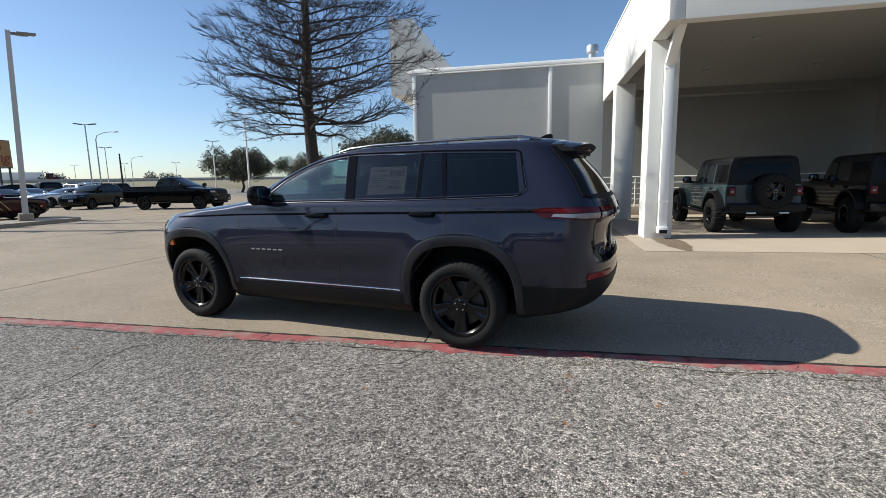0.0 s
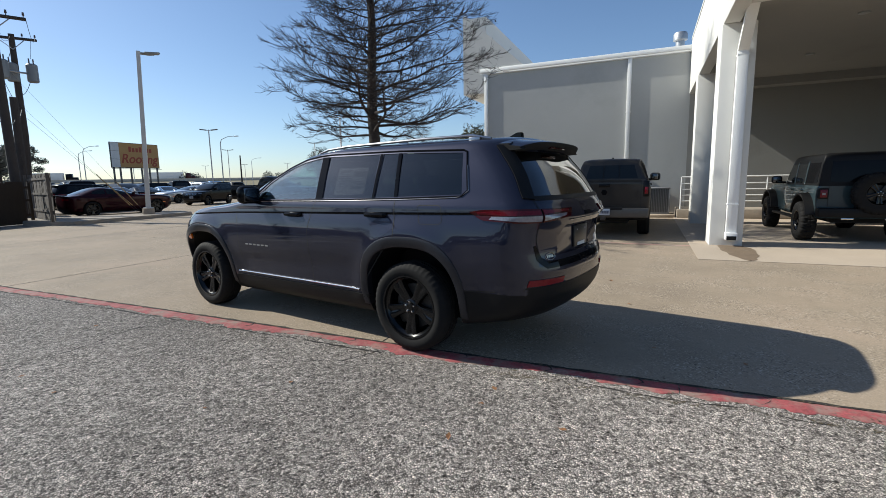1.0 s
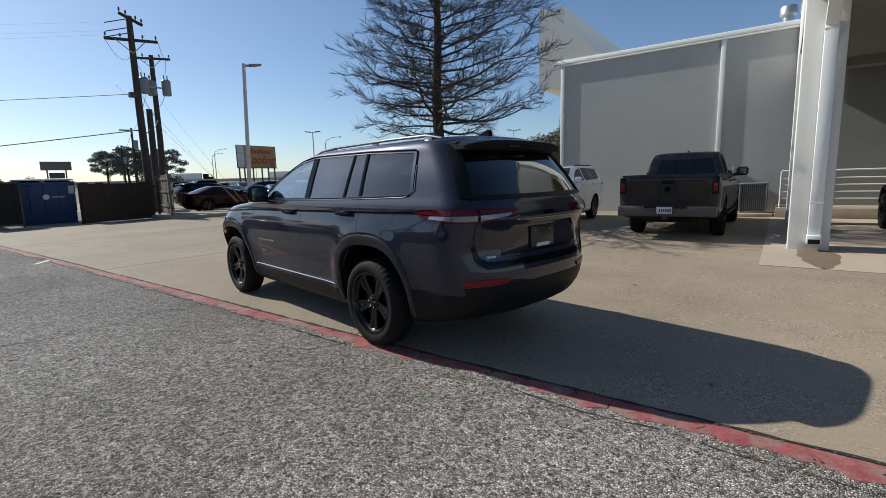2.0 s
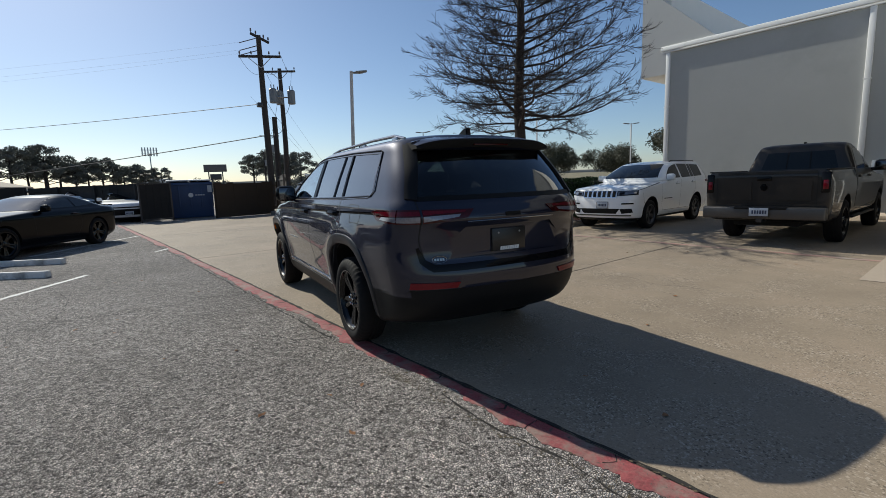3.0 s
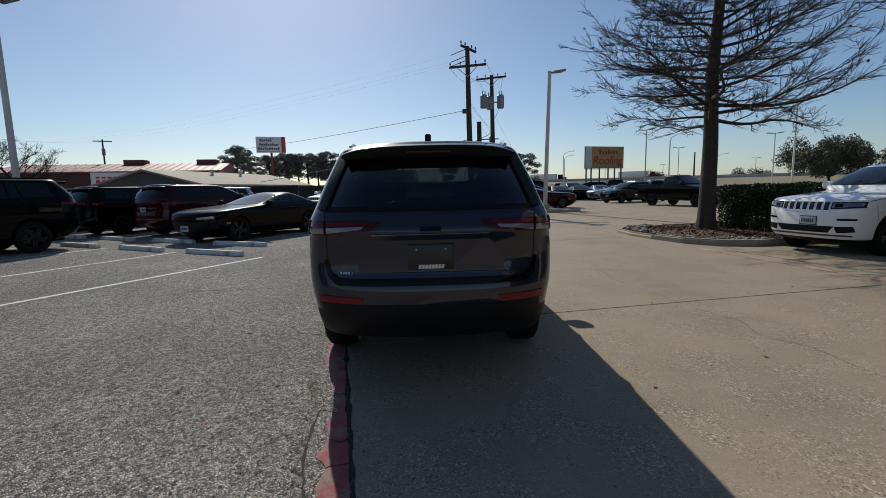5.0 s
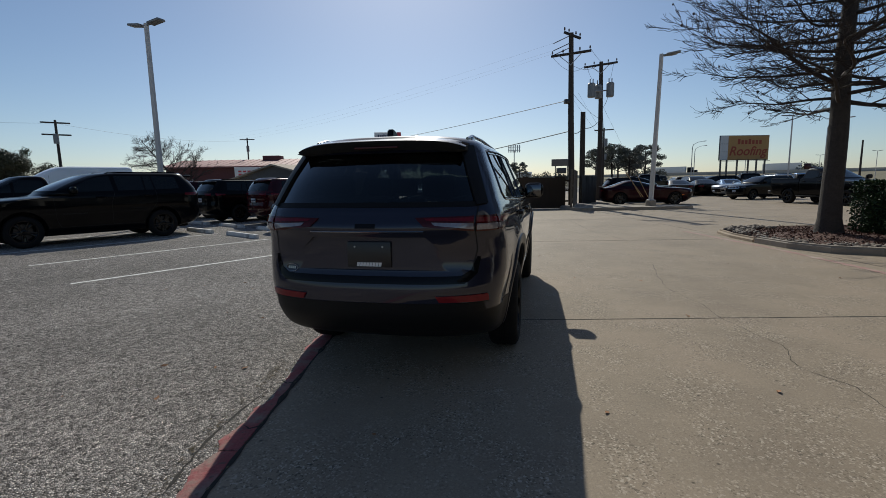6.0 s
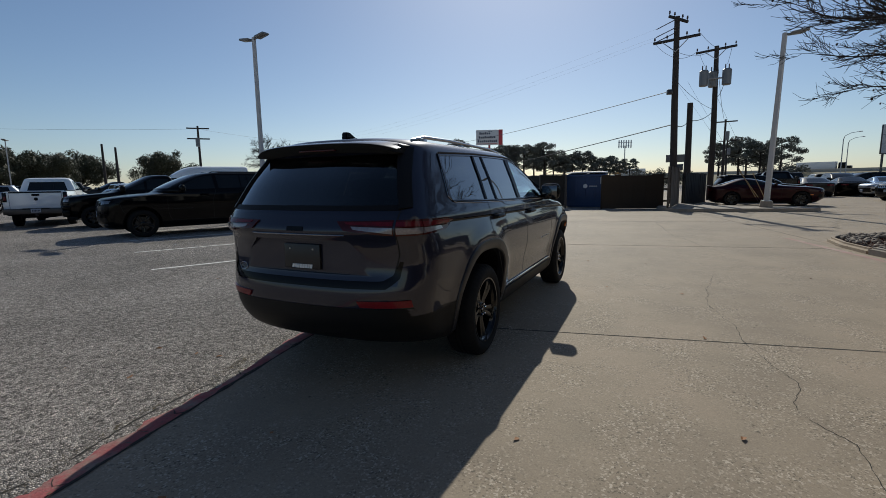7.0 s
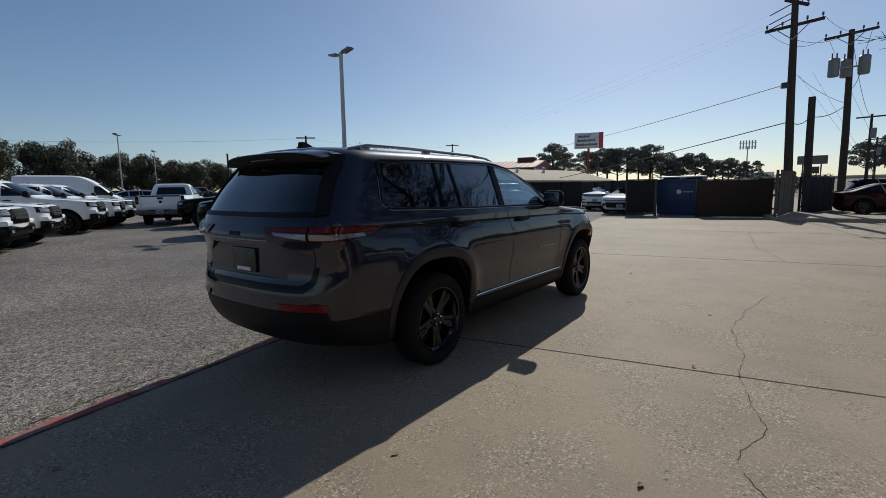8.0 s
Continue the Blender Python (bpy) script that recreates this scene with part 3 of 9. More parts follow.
# cooling unit on its pad
pad = thing("equipment_pad", I4, "small concrete pad beside the wall", "pad", kind="structure")
bm = B()
box(bm, (0.85, 18.7, 0), (2.05, 19.9, 0.12), 0.02)
part("pad_slab", bm, M["concrete_pale"], pad)
ac = thing("air_conditioner", pose(1.50, 19.3, 0.12) @ Matrix.Scale(0.9, 4), "grey louvred outdoor air-conditioning unit on a pad", "air conditioner")
bm = B()
box(bm, (-0.40, -0.40, 0.0), (0.40, 0.40, 0.07), 0.01)
part("base_pan", bm, M["transformer"], ac)
bm = B()
box(bm, (-0.42, -0.42, 1.0), (0.42, 0.42, 1.06), 0.02)
part("top_cover", bm, M["transformer"], ac)
for sx in (-1, 1):
    for sy in (-1, 1):
        bm = B()
        box(bm, (sx * 0.40 - 0.018, sy * 0.40 - 0.018, 0.05), (sx * 0.40 + 0.018, sy * 0.40 + 0.018, 1.02), 0.006)
        part("corner_post", bm, M["transformer"], ac)
bm = B()
box(bm, (-0.38, -0.38, 0.07), (0.38, 0.38, 1.0))
part("coil", bm, M["interior_grey"], ac, "grey coil behind the louvres")
for i in range(13):
    bm = B()
    x = -0.36 + 0.06 * i
    box(bm, (x - 0.008, -0.405, 0.07), (x + 0.008, -0.382, 1.0))
    part("louvre", bm, M["transformer"], ac)
meter = thing("electric_meter", pose(0.75, 20.1, 1.3), "small grey electric meter box on the wall", "meter box")
bm = B()
box(bm, (-0.14, -0.09, -0.2), (0.14, 0.1, 0.3), 0.02)
tube(bm, [(0, 0.02, -0.2), (0, 0.02, -1.15)], 0.03, 8)
part("meter_case", bm, M["grey_metal"], meter)

# planted island
isl = [(-9.6, 13.5), (-9.4, 12.65), (-8.85, 12.12), (-7.9, 11.90), (-6.85, 11.85), (-5.92, 11.92), (-5.2, 12.25), (-4.8, 12.9), (-4.75, 13.6), (-4.75, 19.9), (-9.6, 19.9)]
cx, cy = -7.05, 15.0


def inset(poly, d):
    out = []
    n = len(poly)
    for i in range(n):
        p, q, r = (Vector(poly[(i + k) % n]) for k in (-1, 0, 1))
        a, b = (q - p).normalized(), (r - q).normalized()
        nrm = (Vector((-a.y, a.x)) + Vector((-b.y, b.x))).normalized()
        out.append(tuple(q + nrm * d / max(0.5, nrm.dot(Vector((-b.y, b.x))))))
    return out


island = thing("planting_island", I4, "kerbed planting bed with brown mulch and river stones", "planting bed", kind="structure")
inner = inset(isl, 0.16)
for pick, top, bev, mt, lb in (((10, 0, 1, 2, 3), 0.125, 0.055, "kerb_tan", "low worn tan kerb with a broken end"), ((4, 5, 6, 7, 8, 9), 0.155, 0.035, "kerb", "rounded concrete kerb")):
    bm = B()
    for i in pick:
        j = (i + 1) % len(isl)
        a, b, c, d = (Vector(p) for p in (isl[i], isl[j], inner[j], inner[i]))
        if i == 3:
            b, c = a.lerp(b, 0.93), d.lerp(c, 0.96)
        prism(bm, [tuple(p) for p in (a, b, c, d)], 0.0, top, "z")
    bmesh.ops.remove_doubles(bm, verts=bm.verts, dist=0.001)
    top_edges = [e for e in bm.edges if all(v.co.z > top - 0.005 for v in e.verts) and len(e.link_faces) == 2 and e.link_faces[0].normal.dot(e.link_faces[1].normal) < 0.5]
    bmesh.ops.bevel(bm, geom=top_edges, offset=bev, segments=3, affect="EDGES", clamp_overlap=True)
    part("kerb", bm, M[mt], island, lb)
bm = B()
mul_poly = inset(isl, 0.14)
bm.faces.new([bm.verts.new((x, y, 0.11)) for x, y in mul_poly])
bmesh.ops.triangulate(bm, faces=bm.faces)
for _ in range(5):
    bmesh.ops.subdivide_edges(bm, edges=[e for e in bm.edges if e.calc_length() > 0.28], cuts=1, use_grid_fill=False)
    bmesh.ops.triangulate(bm, faces=bm.faces)
for v in bm.verts:
    if not v.is_boundary:
        d = min(1.0, (Vector((v.co.x, v.co.y)) - Vector((-6.6, 13.4))).length / 2.2)
        v.co.z = 0.10 + 0.13 * (1 - d) + 0.03 * noise.noise(v.co * 3.0)
part("mulch", bm, M["mulch"], island)
rnd = random.Random(4)
stones = B()
for i in range(520):
    k = rnd.randrange(len(inner) - 3)
    a, b = inner[k], inner[k + 1]
    s, dpt = rnd.random(), rnd.random() ** 1.5 * 0.55 + 0.03
    nx, ny = cx - (a[0] + b[0]) / 2, 14.2 - (a[1] + b[1]) / 2
    ln = math.hypot(nx, ny)
    x, y = a[0] + (b[0] - a[0]) * s + nx / ln * dpt, a[1] + (b[1] - a[1]) * s + ny / ln * dpt
    r = rnd.uniform(0.025, 0.075)
    bmesh.ops.create_icosphere(stones, subdivisions=1, radius=r, matrix=pose(x, y, 0.125 + r * 0.2, rnd.random() * 360, 0, rnd.random() * 360) @ Matrix.Diagonal((1.2, 0.9, 0.6, 1)))
tagged(part("river_stones", stones, M["stone"], island, sharp=80), kind="stuff")


def inside(poly, x, y):
    hit = False
    for (ax, ay), (bx, by) in zip(poly, poly[1:] + poly[:1]):
        if (ay > y) != (by > y) and x < (bx - ax) * (y - ay) / (by - ay) + ax:
            hit = not hit
    return hit


chips = B()
xs_, ys_ = [p[0] for p in mul_poly], [p[1] for p in mul_poly]
for _ in range(6000):
    x, y = rnd.uniform(min(xs_), max(xs_)), rnd.uniform(min(ys_), max(ys_))
    if not inside(list(mul_poly), x, y):
        continue
    d = min(1.0, (Vector((x, y)) - Vector((-6.6, 13.4))).length / 2.2)
    c = Vector((x, y, 0.10 + 0.13 * (1 - d) + rnd.uniform(0.0, 0.03)))
    u = Vector((rnd.gauss(0, 1), rnd.gauss(0, 1), rnd.gauss(0, 0.45))).normalized()
    v = u.cross(Vector((rnd.gauss(0, 1), rnd.gauss(0, 1), 1.5))).normalized()
    s, w = rnd.uniform(0.02, 0.06), rnd.uniform(0.006, 0.014)
    n = u.cross(v) * 0.006
    q = [chips.verts.new(k) for k in (c - u * s - v * w, c + u * s - v * w, c + u * s + v * w, c - u * s + v * w, c + n)]
    for i in range(4):
        chips.faces.new((q[i], q[(i + 1) % 4], q[4]))
tagged(part("bark_mulch", chips, M["mulch"], island, "loose bark chips", sharp=10), kind="stuff")

# ---- vehicles: x ahead, y to the left, origin on the ground under the rear axle ----
def spline(keys, sub):
    """Rows of numbers drawn smoothly through the keys."""
    k = np.array(keys, float)
    out = []
    for i in range(len(k) - 1):
        p0, p1, p2, p3 = k[max(i - 1, 0)], k[i], k[i + 1], k[min(i + 2, len(k) - 1)]
        m1, m2 = (p2 - p0) / 2, (p3 - p1) / 2
        lim = 3 * np.abs(p2 - p1)
        m1, m2 = np.clip(m1, -lim, lim), np.clip(m2, -lim, lim)
        flat1, flat2 = (p2 - p1) * (p1 - p0) <= 0, (p3 - p2) * (p2 - p1) <= 0
        m1, m2 = np.where(flat1 & (i > 0), 0, m1), np.where(flat2 & (i < len(k) - 2), 0, m2)
        for s in range(sub):
            t = s / sub
            out.append((2 * t ** 3 - 3 * t ** 2 + 1) * p1 + (t ** 3 - 2 * t ** 2 + t) * m1 + (-2 * t ** 3 + 3 * t ** 2) * p2 + (t ** 3 - t ** 2) * m2)
    out.append(k[-1])
    return np.array(out)


class Shell:
    """A body whose level outlines are given by keys: z, half width, rear x, front x, rear and front corner length, rear and front squareness."""

    def __init__(self, keys, sub=3, taper=0.0):
        self.rows, self.taper = spline(keys, sub), taper
        self.z = self.rows[:, 0]

    def row(self, z):
        return [float(np.interp(z, self.z, self.rows[:, i])) for i in range(self.rows.shape[1])]

    def narrow(self, x):
        """How far the sides draw in towards the tail."""
        return 1 - self.taper * min(1.0, max(0.0, (0.6 - x) / 1.7)) ** 1.6

    @staticmethod
    def fit(r):
        _, w, xr, xf, lr, lf, nr, nf = r
        over = (lr + lf) / max(1e-6, (xf - xr) * 0.98)
        return (lr / over, lf / over) if over > 1 else (lr, lf)

    def side(self, x, z):
        r = self.row(z)
        lr, lf = self.fit(r)
        w, xr, xf, nr, nf = r[1], r[2], r[3], r[6], r[7]
        if x < xr + lr:
            u, n = min(1, (xr + lr - x) / lr), nr
        elif x > xf - lf:
            u, n = min(1, (x - xf + lf) / lf), nf
        else:
            u, n = 0, 2
        return w * self.narrow(x) * max(0.0, 1 - u ** n) ** (1 / n)

    def end(self, y, z, rear):
        r = self.row(z)
        lr, lf = self.fit(r)
        n = r[6] if rear else r[7]
        u = max(0.0, 1 - min(1, abs(y) / (r[1] * (self.narrow(r[2] + 0.12) if rear else 1))) ** n) ** (1 / n)
        return r[2] + lr - lr * u if rear else r[3] - lf + lf * u

    def mesh(self, nq=12, step=0.11):
        bm = bmesh.new()
        rings = []
        xm = np.mean(self.rows[:, 3] - self.rows[:, 2])
        ns = max(6, int(xm / step))
        for r in self.rows:
            z, w, xr, xf, _, _, nr, nf = r
            lr, lf = self.fit(r)
            half = []
            for i in range(nq):
                th = math.pi / 2 * i / nq
                half.append((xr + lr - lr * max(0, math.cos(th)) ** (2 / nr), w * math.sin(th) ** (2 / nr)))
            for i in range(ns + 1):
                half.append((xr + lr + (xf - lf - xr - lr) * i / ns, w))
            for i in range(1, nq + 1):
                th = math.pi / 2 * (1 - i / nq)
                half.append((xf - lf + lf * max(0, math.cos(th)) ** (2 / nf), w * max(0, math.sin(th)) ** (2 / nf)))
            half = [(x, y * self.narrow(x)) for x, y in half]
            ring = [(x, y) for x, y in half] + [(x, -y) for x, y in half[-2:0:-1]]
            rings.append([bm.verts.new((x, y, z)) for x, y in ring])
        for a, b in zip(rings, rings[1:]):
            for k in range(len(a)):
                j = (k + 1) % len(a)
                bm.faces.new((a[k], a[j], b[j], b[k]))
        bm.faces.new(rings[0])
        bm.faces.new(rings[-1][::-1])
        bmesh.ops.recalc_face_normals(bm, faces=bm.faces)
        return bm


def cut(bm, cutters, exact=True):
    """The solid less the cutters; a cutter's faces keep their material numbers."""
    me = bpy.data.meshes.new("solid")
    bm.to_mesh(me)
    bm.free()
    for k in range(3):
        me.materials.append(None)
    base = new("solid", me)
    tools = []
    for c in cutters:
        cm = bpy.data.meshes.new("cutter")
        bmesh.ops.recalc_face_normals(c, faces=c.faces)
        c.to_mesh(cm)
        c.free()
        for k in range(3):
            cm.materials.append(None)
        co = new("cutter", cm)
        tools.append(co)
        mod = base.modifiers.new("cut", "BOOLEAN")
        mod.operation, mod.solver, mod.object = "DIFFERENCE", "EXACT", co
    dg = bpy.context.evaluated_depsgraph_get()
    dg.update()
    done = bpy.data.meshes.new_from_object(base.evaluated_get(dg))
    out = bmesh.new()
    out.from_mesh(done)
    for o in tools + [base]:
        bpy.data.objects.remove(o, do_unlink=True)
    bpy.data.meshes.remove(done)
    return out


def wheel_pocket(x, z, r, ylo, yhi, mat=1):
    c = bmesh.new()
    seg = 40
    a = [c.verts.new((x + r * math.cos(2 * math.pi * i / seg), ylo, z + r * math.sin(2 * math.pi * i / seg))) for i in range(seg)]
    b = [c.verts.new((v.co.x, yhi, v.co.z)) for v in a]
    c.faces.new(a)
    c.faces.new(b[::-1])
    for i in range(seg):
        c.faces.new((a[i], b[i], b[(i + 1) % seg], a[(i + 1) % seg]))
    for f in c.faces:
        f.material_index = mat
    return c


def along(line, t):
    """The point at share t of a line of points, by the first coordinate's spacing."""
    d = [0.0]
    for p, q in zip(line, line[1:]):
        d.append(d[-1] + math.dist(p, q))
    s = t * d[-1]
    for i in range(len(line) - 1):
        if s <= d[i + 1] or i == len(line) - 2:
            u = (s - d[i]) / max(1e-9, d[i + 1] - d[i])
            return [a + (b - a) * u for a, b in zip(line[i], line[i + 1])]


def patch(bm, place, low, top, ns=12, nt=6, out=0.004, deep=0.012, mat=0):
    """A panel that follows a shell: place(a, z) gives the point on it; out is how proud it stands."""
    grid = []
    for i in range(ns + 1):
        p, q = along(low, i / ns), along(top, i / ns)
        col = []
        for j in range(nt + 1):
            a, z = (p[k] + (q[k] - p[k]) * j / nt for k in (0, 1))
            c = Vector(place(a, z))
            e = 0.004
            n = (Vector(place(a + e, z)) - Vector(place(a - e, z))).cross(Vector(place(a, z + e)) - Vector(place(a, z - e)))
            n = n.normalized() if n.length > 1e-9 else Vector((0, 1, 0))
            if n.dot(c - Vector((1.4, 0, 0.8))) < 0:
                n = -n
            col.append((c + n * out, c + n * (out - deep)))
        grid.append(col)
    f_, b_ = ([[bm.verts.new(c[k]) for c in col] for col in grid] for k in (0, 1))
    made = []
    for i in range(ns):
        for j in range(nt):
            made.append(bm.faces.new((f_[i][j], f_[i + 1][j], f_[i + 1][j + 1], f_[i][j + 1])))
            made.append(bm.faces.new((b_[i][j], b_[i][j + 1], b_[i + 1][j + 1], b_[i + 1][j])))
    rim = [(i, 0) for i in range(ns)] + [(ns, j) for j in range(nt)] + [(i, nt) for i in range(ns, 0, -1)] + [(0, j) for j in range(nt, 0, -1)]
    for k in range(len(rim)):
        (i, j), (p, q) = rim[k], rim[(k + 1) % len(rim)]
        made.append(bm.faces.new((f_[i][j], b_[i][j], b_[p][q], f_[p][q])))
    for f in made:
        f.material_index = mat
    bmesh.ops.recalc_face_normals(bm, faces=made)
    return bm


def on_side(sh, s):
    return lambda x, z: (x, s * sh.side(x, z), z)


def on_rear(sh):
    return lambda y, z: (sh.end(y, z, True), y, z)


def on_front(sh):
    return lambda y, z: (sh.end(y, z, False), y, z)


def seam(bm, place, pts, w=0.0035, out=0.0012):
    """A dark panel gap drawn on a shell along points."""
    fine = []
    for p, q in zip(pts, pts[1:]):
        n = max(1, int(math.dist(p, q) / 0.03))
        fine += [(p[0] + (q[0] - p[0]) * k / n, p[1] + (q[1] - p[1]) * k / n) for k in range(n)]
    fine.append(pts[-1])
    prev = None
    for i, (a, z) in enumerate(fine):
        q, r = fine[max(0, i - 1)], fine[min(len(fine) - 1, i + 1)]
        d = Vector((r[0] - q[0], r[1] - q[1])).normalized()
        ends = []
        e = 0.004
        n = (Vector(place(a + e, z)) - Vector(place(a - e, z))).cross(Vector(place(a, z + e)) - Vector(place(a, z - e))).normalized()
        if n.dot(Vector(place(a, z)) - Vector((1.4, 0, 0.8))) < 0:
            n = -n
        for sg in (-1, 1):
            ends.append(bm.verts.new(Vector(place(a - sg * d.y * w, z + sg * d.x * w)) + n * out))
        if prev:
            bm.faces.new((prev[0], ends[0], ends[1], prev[1]))
        prev = ends
    return bm


def wheel(parent, x, y, r, width, rim_r, rim_mat, spokes=5, fine=False, name="wheel", z=None, lugs=False):
    """A wheel at the side that y's sign gives, its outer face turned out. wheel > tyre, rim, hub, nuts, disc."""
    s = 1 if y > 0 else -1
    w = new(name)
    w.parent = parent
    w.matrix_local = pose(x, y, z if z is not None else r, 0, 0, 0 if s > 0 else 180)
    w.empty_display_size = 0.1
    h = width / 2
    prof = [(rim_r - 0.01, -h * 0.8), (rim_r + 0.02, -h * 0.92), ((rim_r + r) / 2, -h), (r - 0.035, -h * 0.93), (r - 0.008, -h * 0.78), (r, -h * 0.6), (r, -h * 0.22), (r - 0.007, -h * 0.2), (r - 0.007, -h * 0.12), (r, -h * 0.1),
            (r, h * 0.1), (r - 0.007, h * 0.12), (r - 0.007, h * 0.2), (r, h * 0.22), (r, h * 0.6), (r - 0.008, h * 0.78), (r - 0.035, h * 0.93), ((rim_r + r) / 2, h), (rim_r + 0.02, h * 0.92), (rim_r - 0.01, h * 0.8)]
    bm = B()
    if lugs:
        lathe(bm, prof, 160, ripple=lambda i, k: -0.020 if (i % 8 in (0, 1) and k in (3, 4, 5, 14, 15, 16)) or ((i + 4) % 8 in (0, 1) and 6 <= k <= 13) else 0)
    elif fine:
        lathe(bm, prof, 144, ripple=lambda i, k: -0.006 if (i % 3 == 0 and k in (3, 4, 5, 14, 15, 16)) else 0)
    else:
        lathe(bm, prof, 40)
    part("tyre", bm, M["tyre"], w, sharp=50)
    face = h * 0.72
    bm = B()
    R = rim_r
    lathe(bm, [(R - 0.012, -h * 0.75), (R - 0.03, -h * 0.6), (R - 0.035, h * 0.55), (R - 0.018, h * 0.72), (R + 0.004, h * 0.84), (R + 0.006, h * 0.9), (R - 0.006, h * 0.9), (R - 0.012, h * 0.8), (R - 0.016, h * 0.7)], 56 if fine else 28)
    for k in range(spokes):
        a = 2 * math.pi * (k + 0.25) / spokes
        m = Matrix.Rotation(a, 4, "Y")
        w0, w1 = R * 0.15, R * (0.22 if spokes == 5 else 0.12)
        # a spoke: a bar that widens outwards, with a channel down its face
        secs = []
        for t, wd, dep in ((0.12, w0 * 1.25, face - 0.02), (0.35, w0, face - 0.022), (0.7, w1, face - 0.006), (0.99, w1 * 1.25, face - 0.004)):
            rr = R * t
            secs.append([bm.verts.new(m @ Vector((rr, dep - d, wd * u))) for u, d in ((-1, 0.05), (-0.92, 0.006), (-0.5, 0), (0, 0.012 * (t > 0.3)), (0.5, 0), (0.92, 0.006), (1, 0.05))])
        for p, q in zip(secs, secs[1:]):
            for i in range(6):
                bm.faces.new((p[i], q[i], q[i + 1], p[i + 1]))
            bm.faces.new((p[0], p[6], q[6], q[0]))
    lathe(bm, [(R * 0.25, face - 0.07), (R * 0.24, face - 0.022), (R * 0.2, face - 0.016), (0.0001, face - 0.016)], 24)
    bmesh.ops.recalc_face_normals(bm, faces=bm.faces)
    rim = part("rim", bm, rim_mat, w)
    bm = B()
    lathe(bm, [(0.032, face - 0.018), (0.03, face - 0.008), (0.0001, face - 0.006)], 20)
    part("hub_cap", bm, rim_mat, w)
    if fine:
        for k in range(5):
            a = 2 * math.pi * (k + 0.75) / 5
            bm = B()
            m = Matrix.Rotation(a, 4, "Y") @ Matrix.Translation((R * 0.17, 0, 0))
            lathe(bm, [(0.011, face - 0.018), (0.011, face - 0.004), (0.007, face + 0.002), (0.0001, face + 0.003)], 6, m)
            part("wheel_nut", bm, M["chrome"], w, "bright wheel nut")
        bm = B()
        box(bm, (R * 0.42, -0.03, -0.09), (R * 0.8, 0.02, 0.09), 0.02, Matrix.Rotation(0.5, 4, "Y"))
        part("brake_caliper", bm, M["disc"], w)
    bm = B()
    lathe(bm, [(R * 0.72, -0.01), (R * 0.72, 0.012), (R * 0.3, 0.012), (R * 0.28, 0.03), (0.0001, 0.03)], 32)
    lathe(bm, [(R - 0.02, -h * 0.5), (0.0001, -h * 0.5)], 24, mat=1)
    part("brake_disc", bm, [M["disc"], M["well"]], w)
    return w


def mirror_part(parent, paint, x, y, z, sz=1.0):
    s = 1 if y > 0 else -1
    bm = B()
    box(bm, (x - 0.06 * sz, y - 0.115 * sz, z - 0.09 * sz), (x + 0.08 * sz, y + 0.115 * sz, z + 0.095 * sz), 0.062 * sz, seg=4)
    tube(bm, [(x + 0.02, y - s * 0.2 * sz, z - 0.07 * sz), (x, y, z - 0.06 * sz)], 0.03 * sz, 8)
    mo = part("door_mirror", bm, paint, parent)
    bm = B()
    box(bm, (x - 0.066 * sz, y - 0.09 * sz, z - 0.07 * sz), (x - 0.058 * sz, y + 0.09 * sz, z + 0.07 * sz), 0.02 * sz)
    part("mirror_glass", bm, M["mirror"], mo, "mirror glass")


def handle_part(parent, mt, x, y, z):
    s = 1 if y > 0 else -1
    bm = B()
    tube(bm, [(x - 0.115, y - s * 0.015, z), (x - 0.10, y + s * 0.022, z), (x, y + s * 0.032, z + 0.003), (x + 0.10, y + s * 0.022, z), (x + 0.115, y - s * 0.015, z)], [0.016, 0.020, 0.022, 0.020, 0.016], 8)
    bm2 = part("door_handle", bm, mt, parent)
    # black disc on the panel stands in for shade in the handle recess
    bm = B()
    lathe(bm, [(0.045, 0.0), (0.04, 0.004), (0.0001, 0.004)], 16, pose(x + 0.02, y - s * 0.002, z, 0, 0, 0 if s > 0 else 180) @ Matrix.Diagonal((1.3, 1, 0.8, 1)))
    part("handle_shade", bm, M["well"], bm2)


def wedge(u, a, b):
    """Rises smoothly from 0 at a to 1 at b."""
    t = min(1.0, max(0.0, (u - a) / (b - a)))
    return t * t * (3 - 2 * t)


